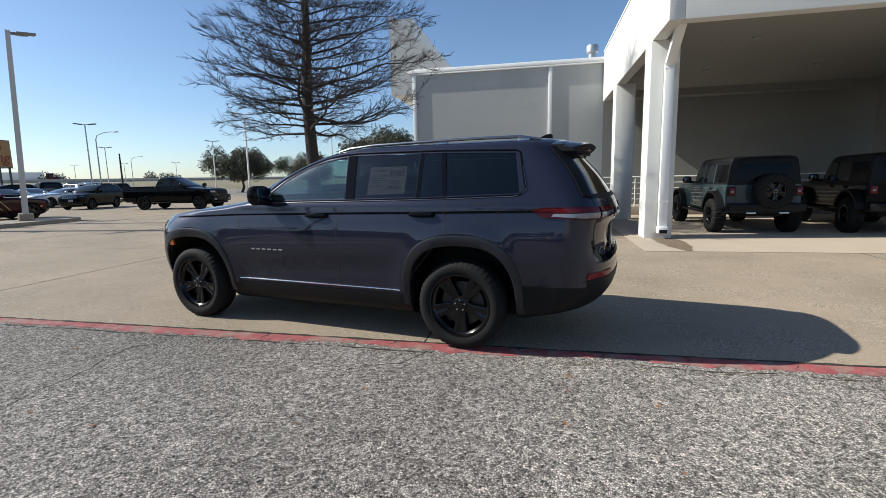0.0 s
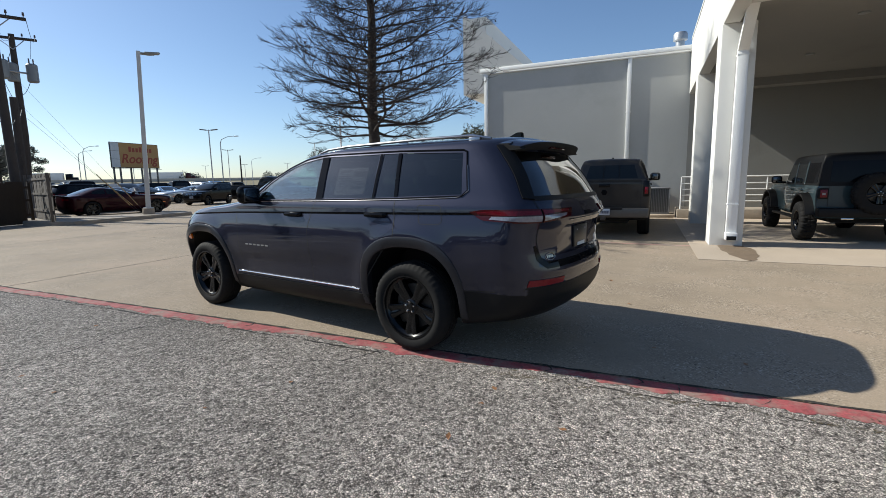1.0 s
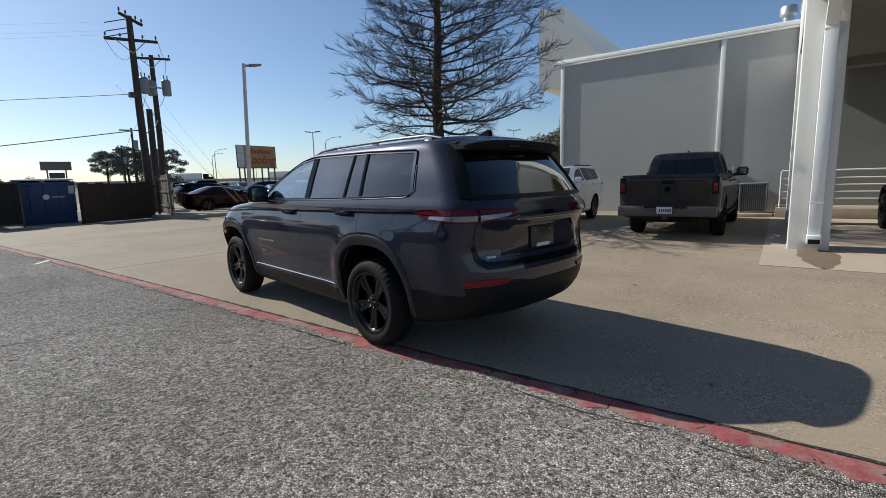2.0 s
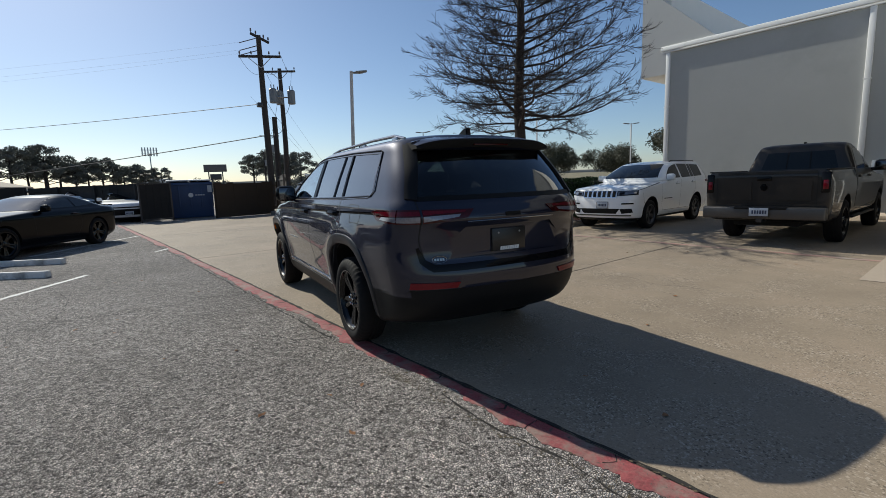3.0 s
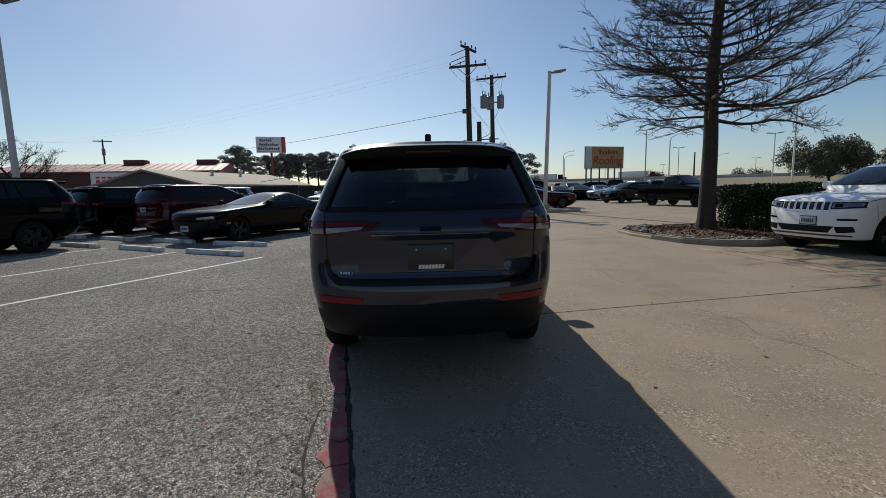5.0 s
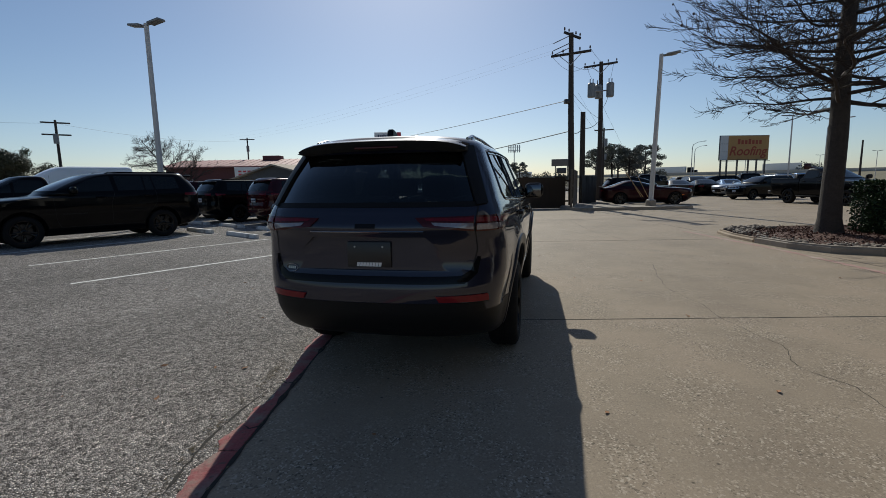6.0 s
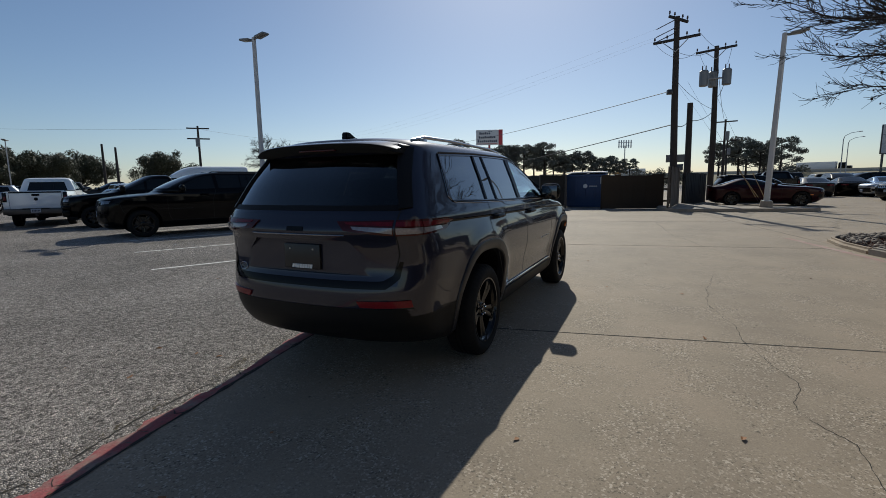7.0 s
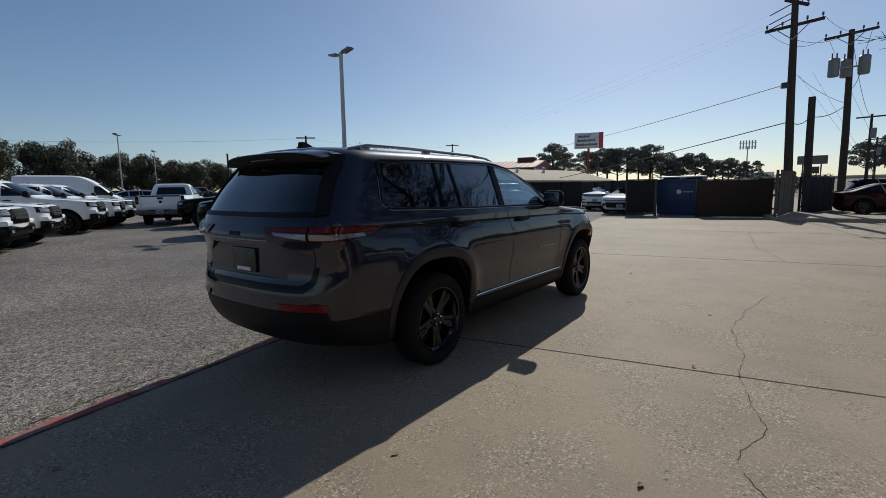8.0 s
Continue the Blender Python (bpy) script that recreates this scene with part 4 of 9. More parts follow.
class SculptedShell(Shell):
    """A shell with a shoulder crease, hollow lower doors, swollen wheel arches and a ledge across the tail."""
    CREASE = ((-1.3, 1.196), (-0.66, 1.19), (0.1, 1.178), (1.2, 1.162), (2.4, 1.14), (3.3, 1.105), (4.1, 1.06))

    def crease(self, x):
        return float(np.interp(x, [p[0] for p in self.CREASE], [p[1] for p in self.CREASE]))

    def relief(self, x, z):
        """How far the side stands out from the plain shell."""
        u = z - self.crease(x)
        d = 0.0
        if -0.16 < u < 0:
            d -= 0.010 * (1 + u / 0.16) ** 2 * wedge(x, -1.0, -0.5)
        # a hollow that climbs from the front wheel to the rear one
        zc = 0.60 + 0.10 * wedge(x, 2.4, 0.4)
        d -= 0.012 * math.exp(-((z - zc) / 0.11) ** 2) * wedge(x, 0.42, 0.75) * wedge(x, 2.55, 2.25)
        for wx in (0.0, 3.09):
            r = math.hypot((x - wx) / 0.60, (z - 0.39) / 0.66)
            d += 0.016 * math.exp(-((r - 0.94) / 0.12) ** 2) * wedge(z, 0.25, 0.5)
        return d

    def side(self, x, z):
        y = Shell.side(self, x, z)
        w = self.row(z)[1] * self.narrow(x)
        return y + self.relief(x, z) * (y / max(w, 1e-6)) ** 3

    def ledge(self, y, z):
        """How far the tail is set in: a hollow between the lamps and the lower lip."""
        a = 1 - wedge(abs(y), 0.60, 0.80)
        return a * (0.012 * wedge(z, 1.12, 1.085) * wedge(z, 0.80, 0.86) - 0.010 * math.exp(-((z - 1.135) / 0.03) ** 2))

    def end(self, y, z, rear):
        x = Shell.end(self, y, z, rear)
        return x + self.ledge(y, z) if rear else x

    def mesh(self, nq=12, step=0.11):
        bm = Shell.mesh(self, nq, step)
        for v in bm.verts:
            x, y, z = v.co
            lift = (self.crease(x) - 1.165) * wedge(z, 0.95, 1.165) * wedge(z, 1.30, 1.20)
            z += lift
            r = self.row(z)
            w = r[1] * self.narrow(x)
            y0 = Shell.side(self, x, z) if lift else abs(y)
            if x < -0.9 and abs(y) < 0.82 * w:
                v.co = (self.end(y, z, True), y, z)
            else:
                v.co = (x, math.copysign(y0 + self.relief(x, z) * (min(1.0, y0 / max(w, 1e-6))) ** 3, y) if abs(y) > 1e-6 else y, z)
        return bm


def arch_line(wx, a, b, n=2.7, steps=44, low=0.30):
    """The outline of a squarish wheel opening: up one side, over the top and down the other."""
    out = [(wx + a, low), (wx + a, 0.345)]
    for i in range(steps + 1):
        th = math.pi * i / steps
        c, s_ = math.cos(th), math.sin(th)
        out.append((wx + a * math.copysign(abs(c) ** (2 / n), c), 0.39 + b * s_ ** (2 / n)))
    return out + [(wx - a, 0.345), (wx - a, low)]


# the showroom-new three-row vehicle in the middle of the walk
# z, half width, rear, front, front corner, squareness
BODY_KEYS = [
    (0.24, 0.78, -0.60, 3.64, 0.70, 2.5),
    (0.28, 0.87, -0.72, 3.82, 0.72, 2.4),
    (0.37, 0.930, -1.05, 3.92, 0.74, 2.4),
    (0.50, 0.940, -1.18, 3.97, 0.76, 2.4),
    (0.62, 0.950, -1.21, 3.99, 0.76, 2.4),
    (0.72, 0.961, -1.214, 3.99, 0.76, 2.4),
    (0.82, 0.970, -1.197, 3.99, 0.76, 2.4),
    (0.95, 0.975, -1.180, 3.97, 0.78, 2.4),
    (1.08, 0.969, -1.196, 3.90, 0.82, 2.3),
    (1.165, 0.962, -1.205, 3.72, 0.9, 2.3),
    (1.20, 0.954, -1.195, 3.36, 0.90, 2.3),
    (1.235, 0.942, -1.18, 2.95, 0.70, 2.4),
]
CABIN_KEYS = [
    (1.27, 0.928, -1.165, 2.64, 0.55, 2.5),
    (1.33, 0.901, -1.129, 2.50, 0.50, 2.6),
    (1.48, 0.842, -1.04, 2.20, 0.48, 2.6),
    (1.62, 0.780, -0.93, 1.88, 0.48, 2.6),
    (1.70, 0.745, -0.86, 1.66, 0.48, 2.6),
    (1.745, 0.705, -0.82, 1.46, 0.50, 2.5),
    (1.772, 0.625, -0.79, 1.24, 0.52, 2.4),
    (1.790, 0.46, -0.74, 0.95, 0.5, 2.3),
    (1.797, 0.20, -0.55, 0.50, 0.4, 2.2),
]
SIDE = {0.28: 0.85, 0.37: 0.895, 0.50: 0.918, 0.62: 0.938, 0.72: 0.957, 0.82: 0.971, 0.95: 0.976, 1.08: 0.964, 1.165: 0.950, 1.20: 0.946}
TK = [(z, SIDE.get(z, w), xr, xf, (0.40 if z < 1.1 else 0.37), lf, 2.6 if z < 1.1 else 2.9, nf) for z, w, xr, xf, lf, nf in BODY_KEYS + CABIN_KEYS]
CABIN = [
    (0.93, 0.85, -0.93, 2.10, 0.35, 0.45, 2.8, 2.6), (1.0, 0.86, -0.95, 2.15, 0.35, 0.45, 2.8, 2.6), (1.2, 0.86, -1.02, 2.40, 0.4, 0.5, 2.6, 2.5), (1.30, 0.845, -1.04, 2.42, 0.42, 0.48, 2.5, 2.6),
    (1.48, 0.775, -0.955, 2.08, 0.4, 0.46, 2.6, 2.6), (1.62, 0.712, -0.85, 1.76, 0.36, 0.46, 2.7, 2.6), (1.70, 0.66, -0.78, 1.52, 0.34, 0.46, 2.7, 2.6), (1.735, 0.55, -0.73, 1.25, 0.34, 0.45, 2.5, 2.4),
]
WIN_FRONT = ([(2.06, 1.285), (1.12, 1.298)], [(2.06, 1.315), (1.86, 1.465), (1.62, 1.59), (1.38, 1.655), (1.165, 1.683)])
WIN_REAR = ([(1.02, 1.298), (0.40, 1.308)], [(1.065, 1.688), (0.415, 1.686)])
WIN_VENT = ([(0.365, 1.308), (0.155, 1.314)], [(0.375, 1.686), (0.20, 1.683)])
WIN_QUARTER = ([(0.115, 1.316), (-0.50, 1.335)], [(0.175, 1.683), (-0.44, 1.660)])
REAR_GLASS = ([(-0.735, 1.31), (0.735, 1.31)], [(-0.60, 1.66), (0.60, 1.66)])
WINDSHIELD = ([(-0.80, 1.32), (0.80, 1.32)], [(-0.62, 1.69), (0.62, 1.69)])


def hero_suv():
    sh = SculptedShell(TK, 4, 0.085)
    m = pose(-0.549, 4.724, CT, 0, 0, 169.15)
    car = thing("suv", m @ Matrix.Translation((-0.05, -0.02, 0)), "dark slate-grey metallic three-row suv with black wheels and privacy glass", "car")
    paint = M["paint_hero"]
    cutters = [Shell(CABIN, 2).mesh(8, 0.2)]
    for f in cutters[0].faces:
        f.material_index = 2
    for wx in (0.0, 3.09):
        for s in (1, -1):
            c = B()
            prism(c, arch_line(wx, 0.476, 0.515, low=0.0), s * 0.5, s * 1.2, mat=1)
            cutters.append(c)
    for low, top in (WIN_FRONT, WIN_REAR, WIN_VENT, WIN_QUARTER):
        c = B()
        n = 8
        poly = [along(low, k / n) for k in range(n + 1)] + [along(top, 1 - k / n) for k in range(n + 1)]
        if math.dist(poly[0], poly[-1]) < 0.03:
            poly[-1] = (poly[-1][0] - 0.01, poly[-1][1])
        prism(c, poly, -1.3, 1.3)
        cutters.append(c)
    for (low, top), a, b in ((REAR_GLASS, -1.5, -0.2), (WINDSHIELD, 1.1, 2.9)):
        c = B()
        prism(c, [low[0], low[1], top[1], top[0]], a, b, "x")
        cutters.append(c)
    c = B()
    prism(c, [(-0.53, 0.862), (0.53, 0.862), (0.525, 0.975), (0.40, 1.088), (-0.40, 1.088), (-0.525, 0.975)], -1.5, -1.136, "x")
    cutters.append(c)
    bm = cut(sh.mesh(18, 0.045), cutters)
    for z in (0.585, 0.425):
        bmesh.ops.bisect_plane(bm, geom=bm.verts[:] + bm.edges[:] + bm.faces[:], plane_co=(0, 0, z), plane_no=(0, 0, 1))
    for x in (2.37, 1.205, 0.10, -0.86):
        bmesh.ops.bisect_plane(bm, geom=bm.verts[:] + bm.edges[:] + bm.faces[:], plane_co=(x, 0, 0), plane_no=(1, 0, 0))
    bm.normal_update()
    # black lower edge all round
    for f in bm.faces:
        c = f.calc_center_median()
        if f.material_index == 0 and (c.z < 0.425 or (c.z < 0.585 and (c.x < -0.35 or c.x > 3.5))):
            f.material_index = 1

    def take(test):
        out = bm.copy()
        keep = {f.index for f in bm.faces if test(f)}
        out.faces.ensure_lookup_table()
        bmesh.ops.delete(out, geom=[f for f in out.faces if f.index not in keep], context="FACES")
        return out, keep

    bm.faces.index_update()
    used = set()
    mats = [paint, M["black_trim"], M["interior_grey"]]
    specs = []
    for s, nm in ((1, "left"), (-1, "right")):
        specs.append(("front_door", lambda f, s=s: f.material_index == 0 and s * f.calc_center_median().y > 0.8 and 1.205 < f.calc_center_median().x < 2.37 and 0.425 < f.calc_center_median().z < 1.283))
        specs.append(("rear_door", lambda f, s=s: f.material_index == 0 and s * f.calc_center_median().y > 0.8 and 0.10 < f.calc_center_median().x < 1.205 and 0.425 < f.calc_center_median().z < 1.296))
    specs.append(("tailgate", lambda f: f.material_index == 0 and f.calc_center_median().x < -0.86 and abs(f.calc_center_median().y) < 0.72 and 0.80 < f.calc_center_median().z < 1.66))
    specs.append(("rear_bumper", lambda f: f.material_index in (0, 1) and f.calc_center_median().x < -0.5 and f.calc_center_median().z < 0.585 and f.normal.z > -0.95))
    made = {}
    for nm, test in specs:
        o, keep = take(lambda f: f.index not in used and test(f))
        used |= keep
        ob = part(nm, o, mats, car)
        made.setdefault(nm, []).append(ob)
    bmesh.ops.delete(bm, geom=[f for f in bm.faces if f.index in used], context="FACES")
    part("body", bm, mats, car)
    bumper, gate = made["rear_bumper"][0], made["tailgate"][0]
    tagged(bumper, "black plastic lower rear bumper")

    # glass
    for s in (1, -1):
        for k, ((low, top), gl) in enumerate(((WIN_FRONT, "glass_front"), (WIN_REAR, "glass_dark"), (WIN_VENT, "glass_dark"), (WIN_QUARTER, "glass_dark"))):
            b = patch(B(), on_side(sh, s), low, top, 14, 8, -0.006, 0.004)
            g = part("side_window", b, M[gl], car, "lightly tinted window" if k == 0 else "dark privacy window")
            g.visible_shadow = False
        # black surrounds between the panes, and the bright line round them
        for pl in ((1.07, 1.296, 1.112, 1.688), (0.382, 1.307, 0.395, 1.686), (0.135, 1.315, 0.187, 1.683)):
            x0, z0, x1, z1 = pl
            wd = 0.045 if pl[0] > 1 else (0.014 if pl[0] > 0.3 else 0.017)
            b = patch(B(), on_side(sh, s), [(x0 + wd, z0), (x0 - wd, z0)], [(x1 + wd, z1), (x1 - wd, z1)], 2, 8, 0.003, 0.01)
            part("pillar_trim", b, M["gloss_black"], car, "gloss black pillar trim")
        b = B()
        line = [(2.10, 1.270), (1.1, 1.284), (0.12, 1.302), (-0.50, 1.322), (-0.545, 1.365), (-0.475, 1.668), (-0.44, 1.682), (0.2, 1.702), (1.05, 1.708), (1.20, 1.700), (1.40, 1.672), (1.64, 1.606), (1.89, 1.478), (2.10, 1.315)]
        fine = []
        for p, q in zip(line, line[1:]):
            nst = max(1, int(math.dist(p, q) / 0.05))
            fine += [(p[0] + (q[0] - p[0]) * k / nst, p[1] + (q[1] - p[1]) * k / nst) for k in range(nst)]
        tube(b, [(x, s * (sh.side(x, z) + 0.001), z) for x, z in fine + [line[0]]], 0.008, 6)
        part("window_trim", b, M["gloss_black"], car, "black window trim")
        b = B()
        edge = [(x, z - 0.009 if x > -0.5 else z) for x, z in fine if (x < 2.0 and z < 1.335) or (x < -0.49 and z < 1.60)]
        tube(b, [(x - (0.010 if z > 1.335 else 0), s * (sh.side(x, z) + 0.004), z) for x, z in edge], 0.0035, 6)
        part("bright_strip", b, M["dark_chrome"], car, "thin bright strip below the windows")
        # doors: gaps, handles
        b = B()
        seam(b, on_side(sh, s), [(2.40, 1.17), (2.37, 1.0), (2.37, 0.62), (2.30, 0.44), (1.205, 0.44)])
        seam(b, on_side(sh, s), [(1.10, 1.275), (1.16, 1.15), (1.20, 1.0), (1.205, 0.44)])
        fd, rd = made["front_door"][0 if s > 0 else 1], made["rear_door"][0 if s > 0 else 1]
        part("door_gap", b, M["seam"], fd)
        b = B()
        seam(b, on_side(sh, s), [(0.13, 1.30), (0.115, 1.0), (0.18, 0.93), (0.45, 0.62), (0.50, 0.44), (1.205, 0.44)])
        part("door_gap", b, M["seam"], rd)
        handle_part(fd, M["gloss_black"], 1.42, s * sh.side(1.42, 1.145), 1.145)
        handle_part(rd, M["gloss_black"], 0.33, s * sh.side(0.33, 1.165), 1.165)
        # crease along the shoulder, its shade drawn as a black line
        b = B()
        seam(b, on_side(sh, s), [(3.3, 1.105), (2.4, 1.14), (1.2, 1.162), (0.1, 1.178), (-0.66, 1.19)], 0.007, 0.0015)
        part("shoulder_shade", b, M["gloss_black"], car, "thin black line for the shade under the shoulder crease")
        # wheel arch mouldings
        for wx in (0.0, 3.09):
            b = B()
            prev = None
            lines = [arch_line(wx, aa, bb, low=0.33 if wx else 0.36) for aa, bb in ((0.476, 0.514), (0.474, 0.513), (0.482, 0.522), (0.530, 0.586), (0.544, 0.600), (0.548, 0.604))]
            for pts in zip(*lines):
                ring = [b.verts.new((x, s * (max(sh.side(x, max(z, 0.30)), 0.74) + oo), z)) for (x, z), oo in zip(pts, (-0.06, 0.006, 0.013, 0.013, 0.008, -0.006))]
                if prev:
                    for k in range(5):
                        b.faces.new((prev[k], ring[k], ring[k + 1], prev[k + 1]))
                prev = ring
            bmesh.ops.recalc_face_normals(b, faces=b.faces)
            part("arch_moulding", b, M["arch_trim"], car, "dark wheel arch moulding")
        # bright sill line
        b = B()
        tube(b, [(2.46 - 0.1 * k, s * (sh.side(2.46 - 0.1 * k, 0.48) + 0.010), 0.48) for k in range(20)], 0.0065, 8)
        part("sill_strip", b, M["chrome"], car, "chrome sill strip")
        b = patch(B(), on_side(sh, s), [(2.52, 0.33), (0.50, 0.33)], [(2.50, 0.44), (0.46, 0.44)], 40, 4, 0.012, 0.03)
        part("sill", b, M["black_trim"], car, "black lower sill")
        # badge bars
        b = B()
        for k in range(6):
            patch(b, on_side(sh, s), [(2.24 - 0.07 * k, 0.795), (2.195 - 0.07 * k, 0.795)], [(2.24 - 0.07 * k, 0.808), (2.195 - 0.07 * k, 0.808)], 1, 1, 0.003, 0.003)
        tagged(part("badge", b, M["grey_metal"], fd, "small dark badge"), kind="stuff")
        # tail lamp: a smoked housing over the corner and the gate, a red bar above a clear bar
        b = patch(B(), on_side(sh, s), [(-0.60, 1.196), (-0.70, 1.142), (-0.97, 1.128)], [(-0.60, 1.206), (-0.70, 1.222), (-0.97, 1.226)], 12, 4, 0.010, 0.03)
        lamp = part("tail_lamp", b, M["lamp_dark"], car, "slim tail lamp with a red bar over a clear bar")
        for lo_, hi_ in (([(s * 0.868, 1.126), (s * 0.728, 1.128)], [(s * 0.868, 1.226), (s * 0.728, 1.224)]), ([(s * 0.716, 1.130), (s * 0.40, 1.158)], [(s * 0.716, 1.224), (s * 0.34, 1.216)])):
            part("housing", patch(B(), on_rear(sh), lo_, hi_, 14, 4, 0.010, 0.03), M["lamp_dark"], lamp)
        for lo_, hi_ in (([(s * 0.864, 1.182), (s * 0.732, 1.184)], [(s * 0.864, 1.213), (s * 0.732, 1.213)]), ([(s * 0.712, 1.186), (s * 0.42, 1.196)], [(s * 0.712, 1.213), (s * 0.40, 1.210)])):
            part("red_bar", patch(B(), on_rear(sh), lo_, hi_, 10, 2, 0.0125, 0.012), M["lamp_red"], lamp)
        part("red_bar", patch(B(), on_side(sh, s), [(-0.66, 1.190), (-0.78, 1.182), (-0.97, 1.180)], [(-0.66, 1.204), (-0.78, 1.212), (-0.97, 1.213)], 10, 2, 0.0125, 0.012), M["lamp_red"], lamp)
        for lo_, hi_ in (([(s * 0.864, 1.139), (s * 0.732, 1.141)], [(s * 0.864, 1.174), (s * 0.732, 1.175)]), ([(s * 0.712, 1.143), (s * 0.47, 1.166)], [(s * 0.712, 1.176), (s * 0.45, 1.184)])):
            part("clear_bar", patch(B(), on_rear(sh), lo_, hi_, 10, 2, 0.0125, 0.012), M["lamp_clear"], lamp, "clear lens bar")
        part("clear_bar", patch(B(), on_side(sh, s), [(-0.76, 1.150), (-0.97, 1.141)], [(-0.78, 1.172), (-0.97, 1.173)], 8, 2, 0.0125, 0.012), M["lamp_clear"], lamp, "clear lens bar")
        b = patch(B(), on_rear(sh), [(s * 0.80, 0.652), (s * 0.49, 0.655)], [(s * 0.795, 0.700), (s * 0.465, 0.695)], 12, 2, 0.010, 0.02)
        part("reflector", b, M["reflector"], bumper, "red bumper reflector")
        b = patch(B(), on_front(sh), [(s * 0.60, 0.98), (s * 0.80, 0.98)], [(s * 0.60, 1.06), (s * 0.82, 1.06)], 8, 3, 0.008, 0.02)
        part("headlamp", b, M["lamp_clear"], car, "slim headlamp")
        b = patch(B(), on_side(sh, s), [(3.42, 0.80), (3.36, 0.80)], [(3.42, 0.90), (3.36, 0.90)], 3, 3, 0.006, 0.02)
        part("side_marker", b, M["lamp_amber"], car, "amber side marker")
        mirror_part(fd, M["gloss_black"], 2.02, s * 1.03, 1.335)
        # roof rail
        b = B()
        tube(b, [(1.36, s * 0.615, 1.740), (1.22, s * 0.625, 1.768), (0.95, s * 0.63, 1.787), (0.0, s * 0.625, 1.800), (-0.45, s * 0.61, 1.797), (-0.62, s * 0.60, 1.765)], [0.008, 0.011, 0.013, 0.013, 0.014, 0.012], 8)
        for x in (1.05, 0.25, -0.48):
            box(b, (x - 0.05, s * 0.62 - 0.010, 1.74), (x + 0.05, s * 0.62 + 0.010, 1.786), 0.005)
        part("roof_rail", b, M["rail_metal"], car, "dark metal roof rail")
        for wx in (0.0, 3.09):
            wheel(car, wx, s * (0.845 if wx else 0.832), 0.386, 0.255, 0.268, M["rim_black"], 5, True)
    # fuel flap
    b = B()
    seam(b, on_side(sh, 1), [(-0.11, 1.235), (-0.13, 1.115), (-0.15, 1.10), (-0.32, 1.10), (-0.345, 1.12), (-0.335, 1.235), (-0.31, 1.25), (-0.13, 1.25), (-0.11, 1.235)], 0.0025)
    part("fuel_flap", b, M["seam"], car, "fuel filler flap outline")
    # windscreen and rear glass, with the dark gate surround
    g = part("windscreen", patch(B(), on_front(sh), *WINDSHIELD, 18, 8, -0.006, 0.004), M["glass_front"], car)
    g.visible_shadow = False
    g = part("rear_window", patch(B(), on_rear(sh), *REAR_GLASS, 20, 10, -0.004, 0.004), M["glass_dark"], gate, "dark privacy rear window")
    g.visible_shadow = False
    b = B()
    for s in (1, -1):
        patch(b, on_rear(sh), [(s * 0.725, 1.29), (s * 0.79, 1.30)], [(s * 0.575, 1.70), (s * 0.655, 1.70)], 4, 12, 0.014, 0.03)
    patch(b, on_rear(sh), [(-0.74, 1.285), (0.74, 1.285)], [(-0.73, 1.318), (0.73, 1.318)], 24, 2, 0.003, 0.02)
    part("window_surround", b, M["black_trim"], gate, "gloss black window surround")
    # spoiler: painted top, matt underside, wings that run out into the pillars
    b = B()
    prev = None
    for i in range(33):
        y = -0.63 + 1.26 * i / 32
        u = abs(y) / 0.63
        xe = -0.985 + 0.10 * u ** 4
        zz = 1.768 - 0.018 * u ** 2 - 0.034 * u ** 6
        th = 1 - 0.75 * u ** 5
        sec = [(-0.62, zz + 0.006), (-0.80, zz + 0.002), (xe + 0.10, zz - 0.011), (xe + 0.012, zz - 0.024), (xe, zz - 0.030), (xe + 0.010, zz - 0.033 - 0.014 * th), (-0.90, zz - 0.038 - 0.042 * th), (-0.80, zz - 0.03 - 0.085 * th), (-0.62, zz - 0.10)]
        ring = [b.verts.new((x, y, z)) for x, z in sec]
        if prev:
            for k in range(len(sec)):
                j = (k + 1) % len(sec)
                f = b.faces.new((prev[k], ring[k], ring[j], prev[j]))
                f.material_index = 0 if k < 4 else 1
        else:
            b.faces.new(ring).material_index = 1
        prev = ring
    b.faces.new(prev[::-1]).material_index = 1
    bmesh.ops.recalc_face_normals(b, faces=b.faces)
    sp = part("spoiler", b, [paint, M["well"]], gate, "painted roof spoiler with a black underside")
    b = B()
    box(b, (-0.945, -0.16, 1.690), (-0.915, 0.16, 1.704), 0.003)
    part("brake_light", b, M["lamp_dark"], sp, "high brake light")
    # gate seams, plate pocket, plate frame, bumper line, fin
    b = B()
    for s in (1, -1):
        seam(b, on_rear(sh), [(s * 0.74, 1.30), (s * 0.725, 1.13), (s * 0.735, 1.0), (s * 0.70, 0.86), (s * 0.62, 0.815)])
    seam(b, on_rear(sh), [(-0.62, 0.815), (0.62, 0.815)], 0.006)
    part("gate_gap", b, M["seam"], gate)
    b = patch(B(), on_rear(sh), [(-0.755, 0.95), (-0.735, 0.84), (-0.66, 0.775), (0.66, 0.775), (0.735, 0.84), (0.755, 0.95)], [(-0.735, 0.955), (-0.695, 0.865), (-0.63, 0.826), (0.63, 0.826), (0.695, 0.865), (0.735, 0.955)], 48, 2, 0.003, 0.02)
    part("gate_lip", b, M["gloss_black"], gate, "dark groove curving up round the foot of the tailgate")
    # reflection along the tailgate ridge, added as a thin chrome bar
    b = B()
    tube(b, [(sh.end(y, 1.128, True) - 0.002, y, 1.128) for y in [-0.40 + 0.05 * k for k in range(17)]], 0.006, 8)
    part("gate_glint", b, M["dark_chrome"], gate, "thin chrome bar for the glint on the ridge between the tail lamps")
    b = B()
